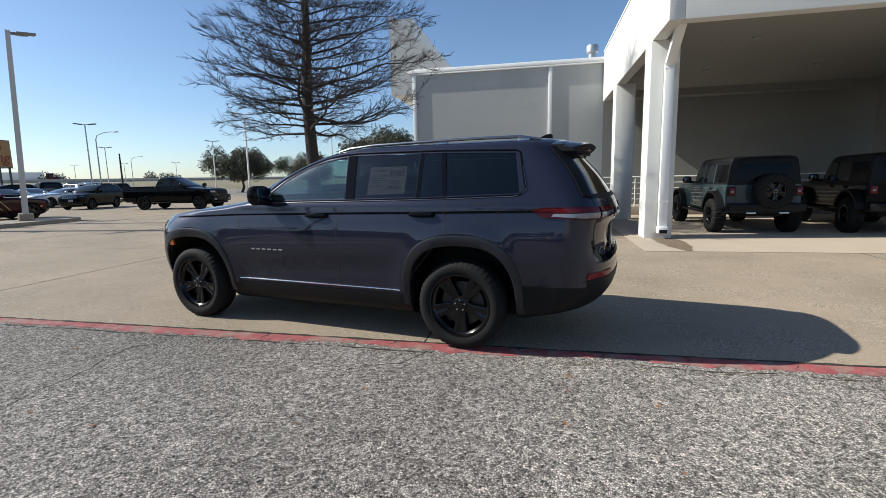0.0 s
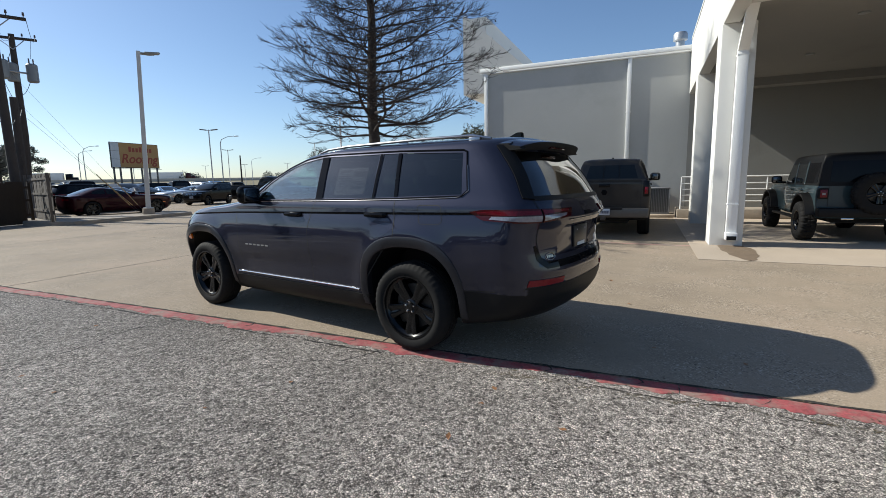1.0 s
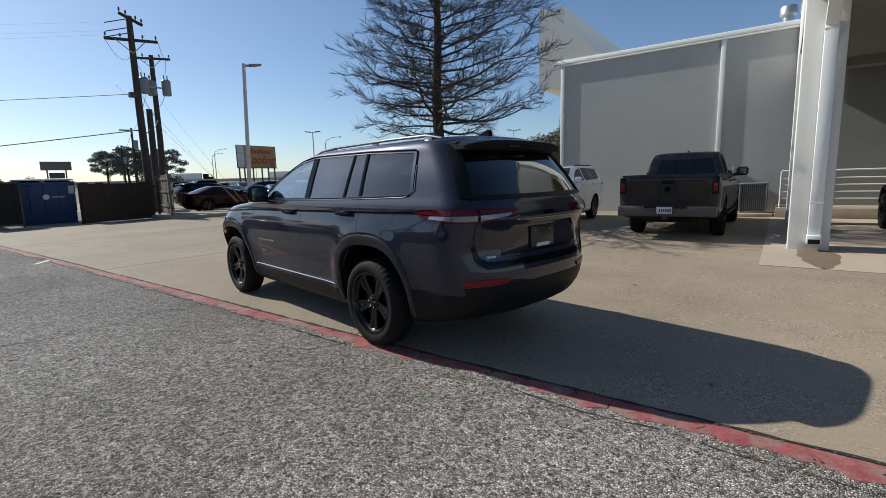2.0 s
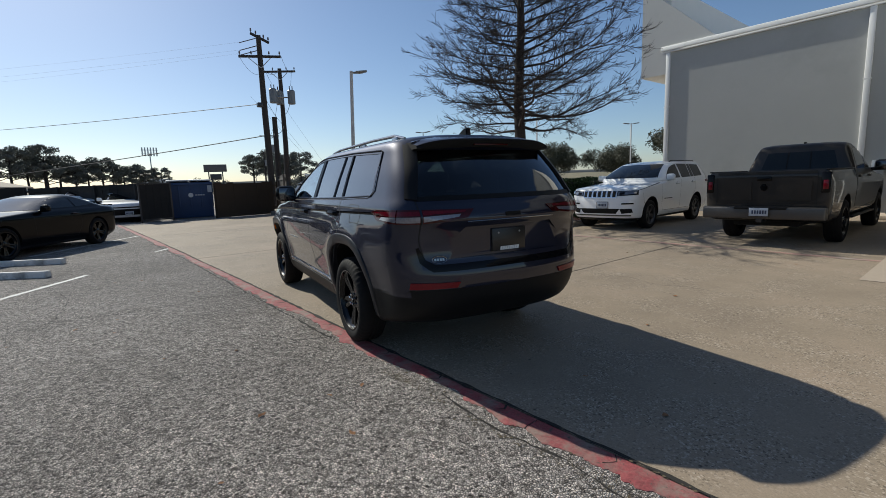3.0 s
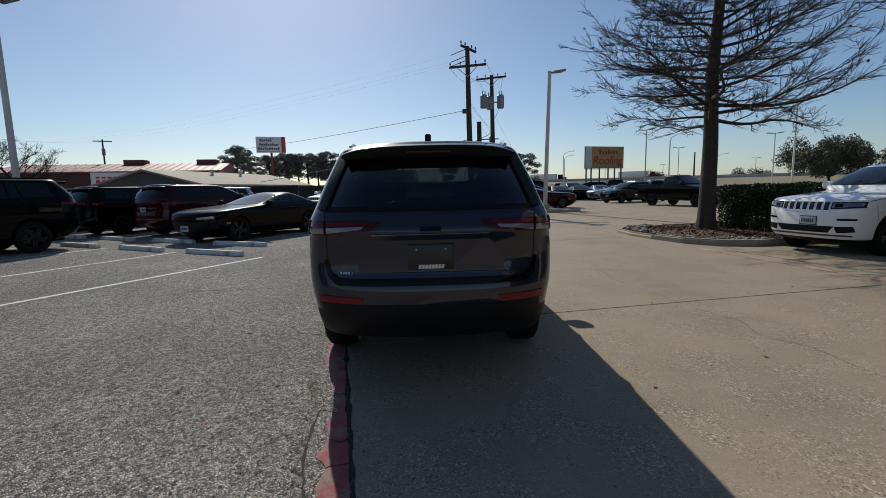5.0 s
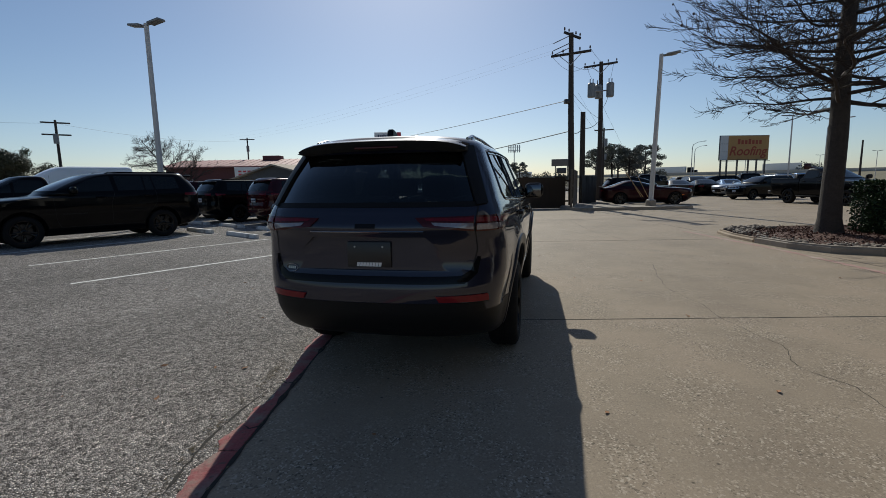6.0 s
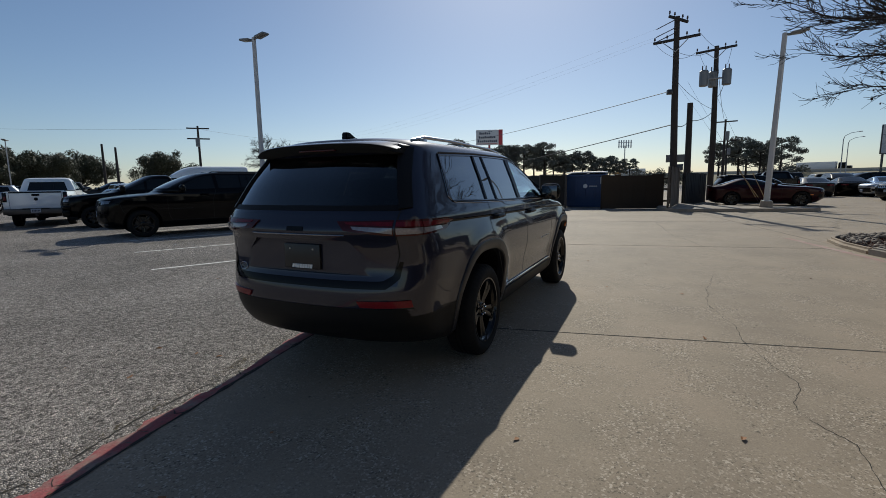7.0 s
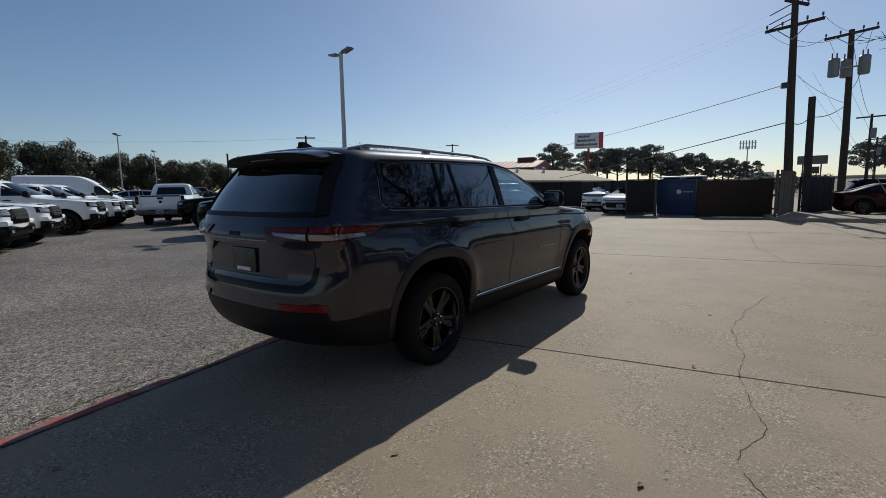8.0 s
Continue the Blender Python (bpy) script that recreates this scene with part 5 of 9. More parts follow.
    box(b, (-1.155, -0.158, 0.880), (-1.134, 0.158, 1.055), 0.006)
    fr = part("plate_holder", b, M["frame_black"], gate, "black dealer plate holder")
    b = B()
    for k in range(8):
        y = -0.092 + 0.0225 * k
        prism(b, [(y + 0.005, 0.886), (y + 0.024, 0.886), (y + 0.018, 0.913), (y - 0.001, 0.913)], -1.1585, -1.1545, "x")
    tagged(part("plate_lettering", b, M["sign_white"], fr, "row of white bars"), kind="stuff")
    for y in (-0.10, 0.10):
        b = B()
        lathe(b, [(0.008, 0.0), (0.006, 0.004), (0.0001, 0.004)], 8, pose(-1.155, y, 1.02, 0, 0, 90))
        part("plate_screw", b, M["grey_metal"], fr)
    b = B()
    oval = [(0.60 + 0.052 * math.cos(a * math.pi / 12), 0.862 + 0.026 * math.sin(a * math.pi / 12)) for a in range(25)]
    tube(b, [(sh.end(y, z, True) - 0.003, y, z) for y, z in oval], 0.0035, 6)
    em = part("emblem", b, M["dark_chrome"], gate, "small oval chrome emblem")
    b = B()
    for k in range(4):
        patch(b, on_rear(sh), [(0.565 + 0.019 * k, 0.853), (0.579 + 0.019 * k, 0.853)], [(0.565 + 0.019 * k, 0.871), (0.579 + 0.019 * k, 0.871)], 1, 1, 0.004, 0.004)
    tagged(part("emblem_lettering", b, M["dark_chrome"], em, "small bright bars"), kind="stuff")
    b = B()
    patch(b, on_rear(sh), [(-0.07, 1.150), (0.07, 1.150)], [(-0.07, 1.180), (0.07, 1.180)], 4, 1, 0.004, 0.004)
    part("badge", b, M["gloss_black"], gate, "black bar badge")
    b = patch(B(), on_rear(sh), [(-0.84, 0.575), (0.84, 0.575)], [(-0.80, 0.645), (0.80, 0.645)], 30, 3, 0.005, 0.02)
    part("bumper_step", b, M["black_trim"], bumper, "black plastic step")
    b = B()
    seam(b, on_side(sh, 1), [(-0.50, 0.585), (-0.80, 0.60)], 0.004)
    part("bumper_line", b, M["seam"], bumper)
    b = B()
    seam(b, on_side(sh, -1), [(-0.50, 0.585), (-0.80, 0.60)], 0.004)
    part("bumper_line", b, M["seam"], bumper)
    b = B()
    prism(b, [(-0.62, 1.775), (-0.40, 1.785), (-0.46, 1.812), (-0.56, 1.858), (-0.61, 1.858)], -0.024, 0.024)
    bmesh.ops.bevel(b, geom=b.edges[:], offset=0.008, segments=2, affect="EDGES")
    part("roof_fin", b, M["gloss_black"], car, "shark-fin aerial")
    b = B()
    box(b, (-0.6, -0.62, 0.25), (3.4, 0.62, 0.40), 0.04)
    part("underbody", b, M["well"], car)
    for wx in (0.0, 3.09):
        b = B()
        tube(b, [(wx, -0.75, 0.386), (wx, 0.75, 0.386)], 0.05, 8)
        part("axle", b, M["well"], car)
    # seats, wheel, dash
    b = B()
    box(b, (1.82, -0.72, 0.94), (2.2, 0.72, 1.20), 0.08)
    part("dashboard", b, M["interior_grey"], car)
    for x in (1.15, 0.25, -0.62):
        for y in (0.38, -0.38) if x > 0 else (0.4, -0.4):
            b = B()
            box(b, (x, y - 0.24, 0.90), (x + 0.5, y + 0.24, 0.98), 0.03)
            box(b, (x - 0.12, y - 0.23, 0.92), (x + 0.04, y + 0.23, 1.30), 0.07, pose(0, 0, 0))
            box(b, (x - 0.13, y - 0.13, 1.33), (x - 0.03, y + 0.13, 1.50), 0.045)
            tube(b, [(x - 0.08, y - 0.06, 1.25), (x - 0.08, y - 0.06, 1.36)], 0.008, 6)
            tube(b, [(x - 0.08, y + 0.06, 1.25), (x - 0.08, y + 0.06, 1.36)], 0.008, 6)
            part("seat", b, M["seat"], car, "black leather seat")
    b = B()
    mm = pose(1.72, 0.38, 1.12, 0, 65, 0)
    n = 28
    tube(b, [mm @ Vector((0.185 * math.cos(2 * math.pi * k / n), 0.185 * math.sin(2 * math.pi * k / n), 0)) for k in range(n + 1)], 0.017, 8)
    box(b, (-0.05, -0.17, -0.02), (0.05, 0.17, 0.015), 0.01, mm)
    part("steering_wheel", b, M["seat"], car)
    # price sheet in the rear door window
    b = patch(B(), on_side(sh, 1), [(0.90, 1.335), (0.52, 1.345)], [(0.905, 1.585), (0.53, 1.585)], 4, 4, -0.016, 0.002)
    st = part("window_sticker", b, M["sticker"], car, "white paper price sheet behind the glass")
    b = B()
    for k, (a, c, z, h) in enumerate(((0.88, 0.74, 1.54, 0.02), (0.70, 0.55, 1.50, 0.05), (0.88, 0.72, 1.50, 0.008), (0.88, 0.74, 1.48, 0.008), (0.88, 0.72, 1.46, 0.008), (0.88, 0.76, 1.44, 0.008), (0.70, 0.56, 1.45, 0.008), (0.70, 0.58, 1.43, 0.008), (0.88, 0.74, 1.41, 0.008), (0.70, 0.57, 1.39, 0.025))):
        patch(b, on_side(sh, 1), [(a, z), (c, z)], [(a, z + h), (c, z + h)], 1, 1, -0.0145, 0.001)
    tagged(part("sheet_print", b, M["grey_ink"], st, "grey bars of print"), kind="stuff")
    return car


hero_suv()


# ---- other vehicles ----
def shell_body(sh, wheels, r, z, extra=(), nq=8, step=0.14, inner=0.45):
    tools = [wheel_pocket(x, z, r, s * inner, s * 1.3) for x in wheels for s in (1, -1)] + list(extra)
    return cut(sh.mesh(nq, step), tools)


def two_tone(bm, z, paint, low):
    bmesh.ops.bisect_plane(bm, geom=bm.verts[:] + bm.edges[:] + bm.faces[:], plane_co=(0, 0, z), plane_no=(0, 0, 1))
    for f in bm.faces:
        if f.material_index == 0 and f.calc_center_median().z < z:
            f.material_index = 1
    return [paint, low, M["well"]]


def windows(car, sh, sides, rear, front):
    for s in (1, -1):
        for low, top in sides:
            part("side_window", patch(B(), on_side(sh, s), low, top, 10, 5, 0.004, 0.012), M["glass_black"], car, "dark side window")
    if rear:
        part("rear_window", patch(B(), on_rear(sh), *rear, 12, 5, 0.004, 0.012), M["glass_black"], car, "dark rear window")
    if front:
        part("windscreen", patch(B(), on_front(sh), *front, 14, 6, 0.004, 0.012), M["glass_black"], car, "dark windscreen")


def plate(car, m, mt="plate"):
    b = B()
    box(b, (-0.006, -0.155, -0.075), (0.006, 0.155, 0.075), 0.004, m)
    pl = part("number_plate", b, M[mt], car, "white number plate with dark bars")
    b = B()
    for k in range(6):
        box(b, (-0.009, -0.115 + 0.042 * k - 0.014, -0.035), (-0.0065, -0.115 + 0.042 * k + 0.014, 0.03), 0, m)
        box(b, (0.0065, -0.115 + 0.042 * k - 0.014, -0.035), (0.009, -0.115 + 0.042 * k + 0.014, 0.03), 0, m)
    tagged(part("plate_inscription", b, M["ink"], pl), kind="stuff")
    b = B()
    box(b, (-0.0045, -0.168, -0.088), (0.0045, 0.168, 0.088), 0.004, m)
    part("plate_frame", b, M["frame_black"], pl)


def rail_pair(car, y, z, x0, x1, mt):
    for s in (1, -1):
        b = B()
        tube(b, [(x0, s * y, z - 0.04), (x0 + 0.08, s * y, z), (x1 - 0.08, s * y, z), (x1, s * y, z - 0.04)], 0.016, 6)
        part("roof_rail", b, mt, car)


MID_NOSE = {0.24: 3.70, 0.28: 3.84, 0.37: 3.92, 0.50: 3.96, 0.62: 3.965, 0.72: 3.96, 0.82: 3.955, 0.95: 3.93, 1.08: 3.80, 1.165: 3.18, 1.20: 2.74, 1.235: 2.63, 1.27: 2.56}


def mid_keys():
    """The smaller vehicle: an upright nose with tighter corners under a falling bonnet."""
    out = []
    for z, w, xr, xf, lf, nf in BODY_KEYS + CABIN_KEYS:
        k = [z, w, xr, xf, 0.46 if z < 1.3 else 0.40, lf, 2.4 if z < 1.3 else 2.6, nf]
        if k[0] in MID_NOSE:
            k[3] = MID_NOSE[k[0]]
            if k[0] < 1.1:
                k[5], k[7] = 0.52, 3.0
        out.append(tuple(k))
        if k[0] == 0.95:
            out.append((1.03, 0.972, -1.198, 3.89, 0.475, 0.54, 2.4, 2.9))
    return out


def mid_suv(m, paint, label, rim="rim_black", group=""):
    sh = Shell(mid_keys(), 2)
    car = thing("suv", m, label, "car", group)
    bm = shell_body(sh, (0.0, 3.0), 0.46, 0.39)
    part("body", bm, two_tone(bm, 0.32, paint, M["black_trim"]), car)
    windows(car, sh, (WIN_FRONT, WIN_REAR, WIN_VENT, WIN_QUARTER), REAR_GLASS, WINDSHIELD)
    for s in (1, -1):
        for wx in (0.0, 3.0):
            wheel(car, wx, s * 0.83, 0.376, 0.25, 0.255, M[rim])
        b = B()
        seam(b, on_side(sh, s), [(2.40, 1.17), (2.37, 0.62), (2.30, 0.44), (0.50, 0.44), (0.115, 1.0), (0.13, 1.30)])
        seam(b, on_side(sh, s), [(1.10, 1.275), (1.205, 1.0), (1.205, 0.44)])
        part("door_gap", b, M["seam"], car)
        handle_part(car, paint, 1.42, s * sh.side(1.42, 1.145), 1.145)
        handle_part(car, paint, 0.33, s * sh.side(0.33, 1.165), 1.165)
        mirror_part(car, paint, 2.0, s * 1.02, 1.32)
        b = patch(B(), on_front(sh), [(s * 0.48, 0.885), (s * 0.93, 0.915)], [(s * 0.48, 1.012), (s * 0.92, 1.025)], 8, 3, 0.008, 0.02)
        hl = part("headlamp", b, M["gloss_black"], car, "dark headlamp")
        b = patch(B(), on_front(sh), [(s * 0.50, 0.90), (s * 0.90, 0.945)], [(s * 0.50, 0.992), (s * 0.90, 1.012)], 8, 3, 0.012, 0.01)
        part("lens", b, M["headlamp_lens"], hl, "clear swept-back headlamp lens")
        b = patch(B(), on_front(sh), [(s * 0.54, 0.915), (s * 0.66, 0.925)], [(s * 0.54, 0.978), (s * 0.66, 0.985)], 4, 2, 0.0135, 0.01)
        part("projector", b, M["gloss_black"], hl)
        b = B()
        seam(b, on_side(sh, s), [(3.62, 1.035), (3.2, 1.10), (2.80, 1.145), (2.42, 1.185)], 0.005)
        part("hood_gap", b, M["seam"], car)
        b = B()
        seam(b, on_side(sh, s), [(3.50, 0.955), (3.46, 0.80), (3.40, 0.68)], 0.005)
        part("bumper_gap", b, M["seam"], car)
        b = patch(B(), on_side(sh, s), [(2.25, 0.745), (1.75, 0.745)], [(2.25, 0.765), (1.75, 0.765)], 6, 1, 0.006, 0.01)
        part("door_strip", b, M["black_trim"], car)
        b = patch(B(), on_side(sh, s), [(-0.62, 1.15), (-0.97, 1.13)], [(-0.62, 1.205), (-0.97, 1.222)], 8, 3, 0.008, 0.02)
        patch(b, on_rear(sh), [(s * 0.71, 1.135), (s * 0.42, 1.15)], [(s * 0.71, 1.222), (s * 0.36, 1.222)], 8, 3, 0.008, 0.02)
        part("tail_lamp", b, M["lamp_red"], car, "red tail lamp")
        b = patch(B(), on_front(sh), [(s * 0.60, 0.44), (s * 0.84, 0.47)], [(s * 0.56, 0.56), (s * 0.82, 0.57)], 5, 2, 0.006, 0.02)
        part("fog_lamp_recess", b, M["black_trim"], car)
        b = patch(B(), on_front(sh), [(s * 0.60, 0.675), (s * 0.86, 0.68)], [(s * 0.60, 0.71), (s * 0.86, 0.715)], 5, 2, 0.006, 0.02)
        part("running_lamp", b, M["gloss_black"], car)
    for k in range(7):
        y = -0.405 + 0.135 * k
        b = patch(B(), on_front(sh), [(y - 0.058, 0.850), (y + 0.058, 0.850)], [(y - 0.058, 1.022), (y + 0.058, 1.022)], 3, 3, 0.010, 0.02)
        slot = part("grille_slot", b, M["chrome"], car, "chrome-rimmed grille slot")
        b = patch(B(), on_front(sh), [(y - 0.042, 0.866), (y + 0.042, 0.866)], [(y - 0.042, 1.006), (y + 0.042, 1.006)], 2, 2, 0.013, 0.01)
        part("mesh", b, M["well"], slot)
    b = patch(B(), on_front(sh), [(-0.46, 0.44), (0.46, 0.44)], [(-0.56, 0.565), (0.56, 0.565)], 12, 3, 0.006, 0.02)
    part("lower_grille", b, M["black_trim"], car, "black lower grille")
    b = patch(B(), on_front(sh), [(-0.80, 0.375), (0.80, 0.375)], [(-0.80, 0.405), (0.80, 0.405)], 24, 2, 0.008, 0.02)
    part("skid_strip", b, M["bumper_grey"], car, "grey strip under the front bumper")
    plate(car, pose(3.965, 0.10, 0.66))
    plate(car, pose(-1.205, 0, 0.95))
    rail_pair(car, 0.61, 1.785, -0.6, 1.2, M["gloss_black"])
    b = B()
    box(b, (-0.98, -0.60, 1.66), (-0.68, 0.60, 1.72), 0.025)
    part("spoiler", b, paint, car)
    b = B()
    box(b, (-0.8, -0.6, 0.22), (3.3, 0.6, 0.38), 0.04)
    part("underbody", b, M["well"], car)
    return car


PK = [(0.46, 0.90, -1.18, 4.40, 0.15, 0.6, 6, 2.8), (0.54, 0.98, -1.27, 4.56, 0.15, 0.65, 6, 2.6), (0.80, 1.005, -1.30, 4.62, 0.14, 0.65, 7, 2.8), (1.00, 1.015, -1.30, 4.60, 0.14, 0.65, 7, 2.8), (1.17, 1.01, -1.30, 4.50, 0.14, 0.65, 7, 2.7),
      (1.24, 0.995, -1.30, 4.05, 0.14, 0.6, 7, 2.6), (1.29, 0.98, -1.30, 3.40, 0.14, 0.5, 7, 2.6), (1.34, 0.965, -1.295, 3.10, 0.13, 0.4, 7, 2.6), (1.40, 0.945, -1.285, 3.00, 0.12, 0.4, 7, 2.6)]
PC = [(1.15, 0.965, 0.86, 3.15, 0.1, 0.4, 6, 2.4), (1.38, 0.945, 0.87, 2.98, 0.1, 0.5, 6, 2.3), (1.55, 0.90, 0.91, 2.62, 0.12, 0.5, 5.5, 2.4), (1.75, 0.835, 0.96, 2.22, 0.14, 0.5, 5.5, 2.5), (1.87, 0.785, 1.00, 1.98, 0.16, 0.5, 5, 2.5), (1.93, 0.73, 1.05, 1.85, 0.2, 0.5, 4, 2.4), (1.96, 0.58, 1.14, 1.66, 0.2, 0.4, 3, 2.3)]
PW = [([(2.72, 1.385), (1.99, 1.39)], [(2.72, 1.40), (2.38, 1.60), (1.99, 1.815)]), ([(1.90, 1.39), (1.02, 1.395)], [(1.90, 1.825), (1.16, 1.80)])]


def pickup(m, paint, label, trim="chrome", group="", name="pickup_truck"):
    tr = {"chrome": M["chrome"], "black": M["black_trim"]}.get(trim, paint)
    sh, cab = Shell(PK, 2), Shell(PC, 2)
    car = thing(name, m, label, "pickup", group)
    bed = B()
    box(bed, (-1.235, -0.86, 0.80), (0.72, 0.86, 1.9), mat=1)
    gap = B()
    box(gap, (0.76, -1.2, 0.62), (0.80, 1.2, 1.9), mat=1)
    bm = shell_body(sh, (0.0, 3.67), 0.50, 0.43, (bed, gap))
    part("body", bm, two_tone(bm, 0.52, paint, M["black_trim"]), car)
    part("cab", cab.mesh(8, 0.14), paint, car)
    windows(car, cab, PW, ([(-0.68, 1.42), (0.68, 1.42)], [(-0.58, 1.78), (0.58, 1.78)]), ([(-0.78, 1.42), (0.78, 1.42)], [(-0.6, 1.84), (0.6, 1.84)]))
    for y in (-0.21, 0.21):
        b = patch(B(), on_rear(cab), [(y - 0.012, 1.42), (y + 0.012, 1.42)], [(y * 0.94 - 0.012, 1.78), (y * 0.94 + 0.012, 1.78)], 2, 4, 0.008, 0.01)
        part("window_bar", b, M["black_trim"], car)
    for s in (1, -1):
        for wx in (0.0, 3.67):
            wheel(car, wx, s * 0.87, 0.41, 0.28, 0.265, M["rim_silver"] if trim == "chrome" else M["rim_black"], 6)
        b = B()
        seam(b, on_side(sh, s), [(2.98, 1.36), (2.98, 0.6), (0.86, 0.6), (0.86, 1.36)])
        seam(b, on_side(sh, s), [(1.95, 1.36), (1.95, 0.6)])
        part("door_gap", b, M["seam"], car)
        handle_part(car, tr, 2.15, s * sh.side(2.15, 1.24), 1.24)
        handle_part(car, tr, 1.08, s * sh.side(1.08, 1.24), 1.24)
        mirror_part(car, M["black_trim"], 2.72, s * 1.13, 1.45, 1.25)
        b = B()
        box(b, (-1.312, s * 0.92 - 0.055, 1.00), (-1.20, s * 0.92 + 0.075, 1.36), 0.02)
        tl = part("tail_lamp", b, M["gloss_black"], car, "upright smoked tail lamp")
        b = B()
        box(b, (-1.318, s * 0.92 - 0.035, 1.06), (-1.30, s * 0.92 + 0.04, 1.22), 0.008)
        part("lens", b, M["lamp_red"], tl)
        b = patch(B(), on_front(sh), [(s * 0.58, 0.95), (s * 0.94, 0.98)], [(s * 0.58, 1.14), (s * 0.92, 1.14)], 8, 3, 0.008, 0.02)
        hl = part("headlamp", b, M["gloss_black"], car, "dark headlamp")
        b = patch(B(), on_front(sh), [(s * 0.61, 0.99), (s * 0.88, 1.00)], [(s * 0.61, 1.11), (s * 0.87, 1.11)], 6, 2, 0.012, 0.01)
        part("lens", b, M["lamp_clear"], hl)
        b = B()
        box(b, (0.6, s * 0.96 - 0.06, 0.42), (2.95, s * 0.96 + 0.06, 0.47), 0.02)
        part("running_board", b, M["black_trim"], car)
        b = B()
        box(b, (-1.28, s * 0.93 - 0.04, 1.39), (0.74, s * 0.93 + 0.03, 1.415), 0.01)
        part("bed_rail", b, M["black_trim"], car)
    b = B()
    seam(b, on_rear(sh), [(-0.80, 0.72), (-0.80, 1.38)], 0.005)
    seam(b, on_rear(sh), [(0.80, 0.72), (0.80, 1.38)], 0.005)
    seam(b, on_rear(sh), [(-0.80, 0.72), (0.80, 0.72)], 0.006)
    part("tailgate_gap", b, M["seam"], car)
    for y0, y1 in ((-0.72, -0.20), (0.20, 0.72)):
        b = patch(B(), on_rear(sh), [(y0, 0.86), (y1, 0.86)], [(y0, 1.20), (y1, 1.20)], 6, 4, 0.010, 0.01)
        part("tailgate_panel", b, paint, car)
    b = patch(B(), on_rear(sh), [(-0.79, 1.335), (0.79, 1.335)], [(-0.79, 1.385), (0.79, 1.385)], 8, 2, 0.014, 0.014)
    part("tailgate_cap", b, M["black_trim"], car)
    b = B()
    box(b, (-1.325, -0.12, 1.22), (-1.295, 0.12, 1.30), 0.015)
    part("tailgate_handle", b, M["gloss_black"], car)
    b = B()
    lathe(b, [(0.07, 0.0), (0.06, 0.012), (0.0001, 0.014)], 6, pose(-1.30, 0, 1.10, 0, 0, 90))
    part("emblem", b, M["gloss_black"], car, "dark tailgate emblem")
    b = B()
    box(b, (-1.51, -0.98, 0.52), (-1.28, 0.98, 0.74), 0.03, seg=3)
    rb = part("rear_bumper", b, M["bumper_grey"] if trim == "body" else tr, car)
    b = B()
    box(b, (-1.53, -0.42, 0.70), (-1.30, 0.42, 0.75), 0.015)
    part("bumper_step", b, M["black_trim"], rb)
    plate(car, pose(-1.535, 0, 0.655))
    b = B()
    box(b, (-1.50, -0.05, 0.46), (-1.2, 0.05, 0.56), 0.01)
    part("tow_hitch", b, M["dark_metal"], car)
    b = patch(B(), on_front(sh), [(-0.62, 0.78), (0.62, 0.78)], [(-0.60, 1.21), (0.60, 1.21)], 12, 4, 0.014, 0.03)
    gr = part("grille", b, M["chrome"] if trim == "chrome" else M["gloss_black"], car)
    for k in range(3):
        b = patch(B(), on_front(sh), [(-0.46, 0.885 + 0.09 * k), (0.46, 0.885 + 0.09 * k)], [(-0.46, 0.955 + 0.09 * k), (0.46, 0.955 + 0.09 * k)], 12, 2, 0.016, 0.01)
        part("grille_opening", b, M["well"], gr)
    b = B()
    box(b, (4.36, -0.93, 0.46), (4.60, 0.93, 0.72), 0.06, seg=3)
    fb = part("front_bumper", b, tr if trim == "chrome" else M["gloss_black"], car)
    b = B()
    box(b, (4.16, -0.86, 0.33), (4.44, 0.86, 0.458), 0.03)
    part("air_dam", b, M["well"], fb)
    for s in (1, -1):
        b = B()
        box(b, (4.59, s * 0.72 - 0.09, 0.55), (4.605, s * 0.72 + 0.09, 0.63), 0.008)
        part("fog_lamp", b, M["lamp_clear"], fb)
        b = B()
        box(b, (4.34, s * 0.76 - 0.19, 0.722), (4.585, s * 0.76 + 0.17, 0.86), 0.04, seg=3)
        part("bumper_corner", b, paint, fb)
    b = B()
    box(b, (-1.1, -0.55, 0.36), (4.2, 0.55, 0.60), 0.04)
    part("chassis", b, M["well"], car)
    b = B()
    prism(b, [(1.30, 1.935), (1.46, 1.945), (1.34, 2.0), (1.30, 2.0)], -0.02, 0.02)
    part("roof_fin", b, M["gloss_black"], car)
    for wx in (0.0, 3.67):
        b = B()
        tube(b, [(wx, -0.75, 0.41), (wx, 0.75, 0.41)], 0.06, 8)
        lathe(b, [(0.001, -0.12), (0.14, -0.08), (0.14, 0.08), (0.001, 0.12)], 12, pose(wx, 0, 0.41))
        part("axle", b, M["well"], car)
    return car


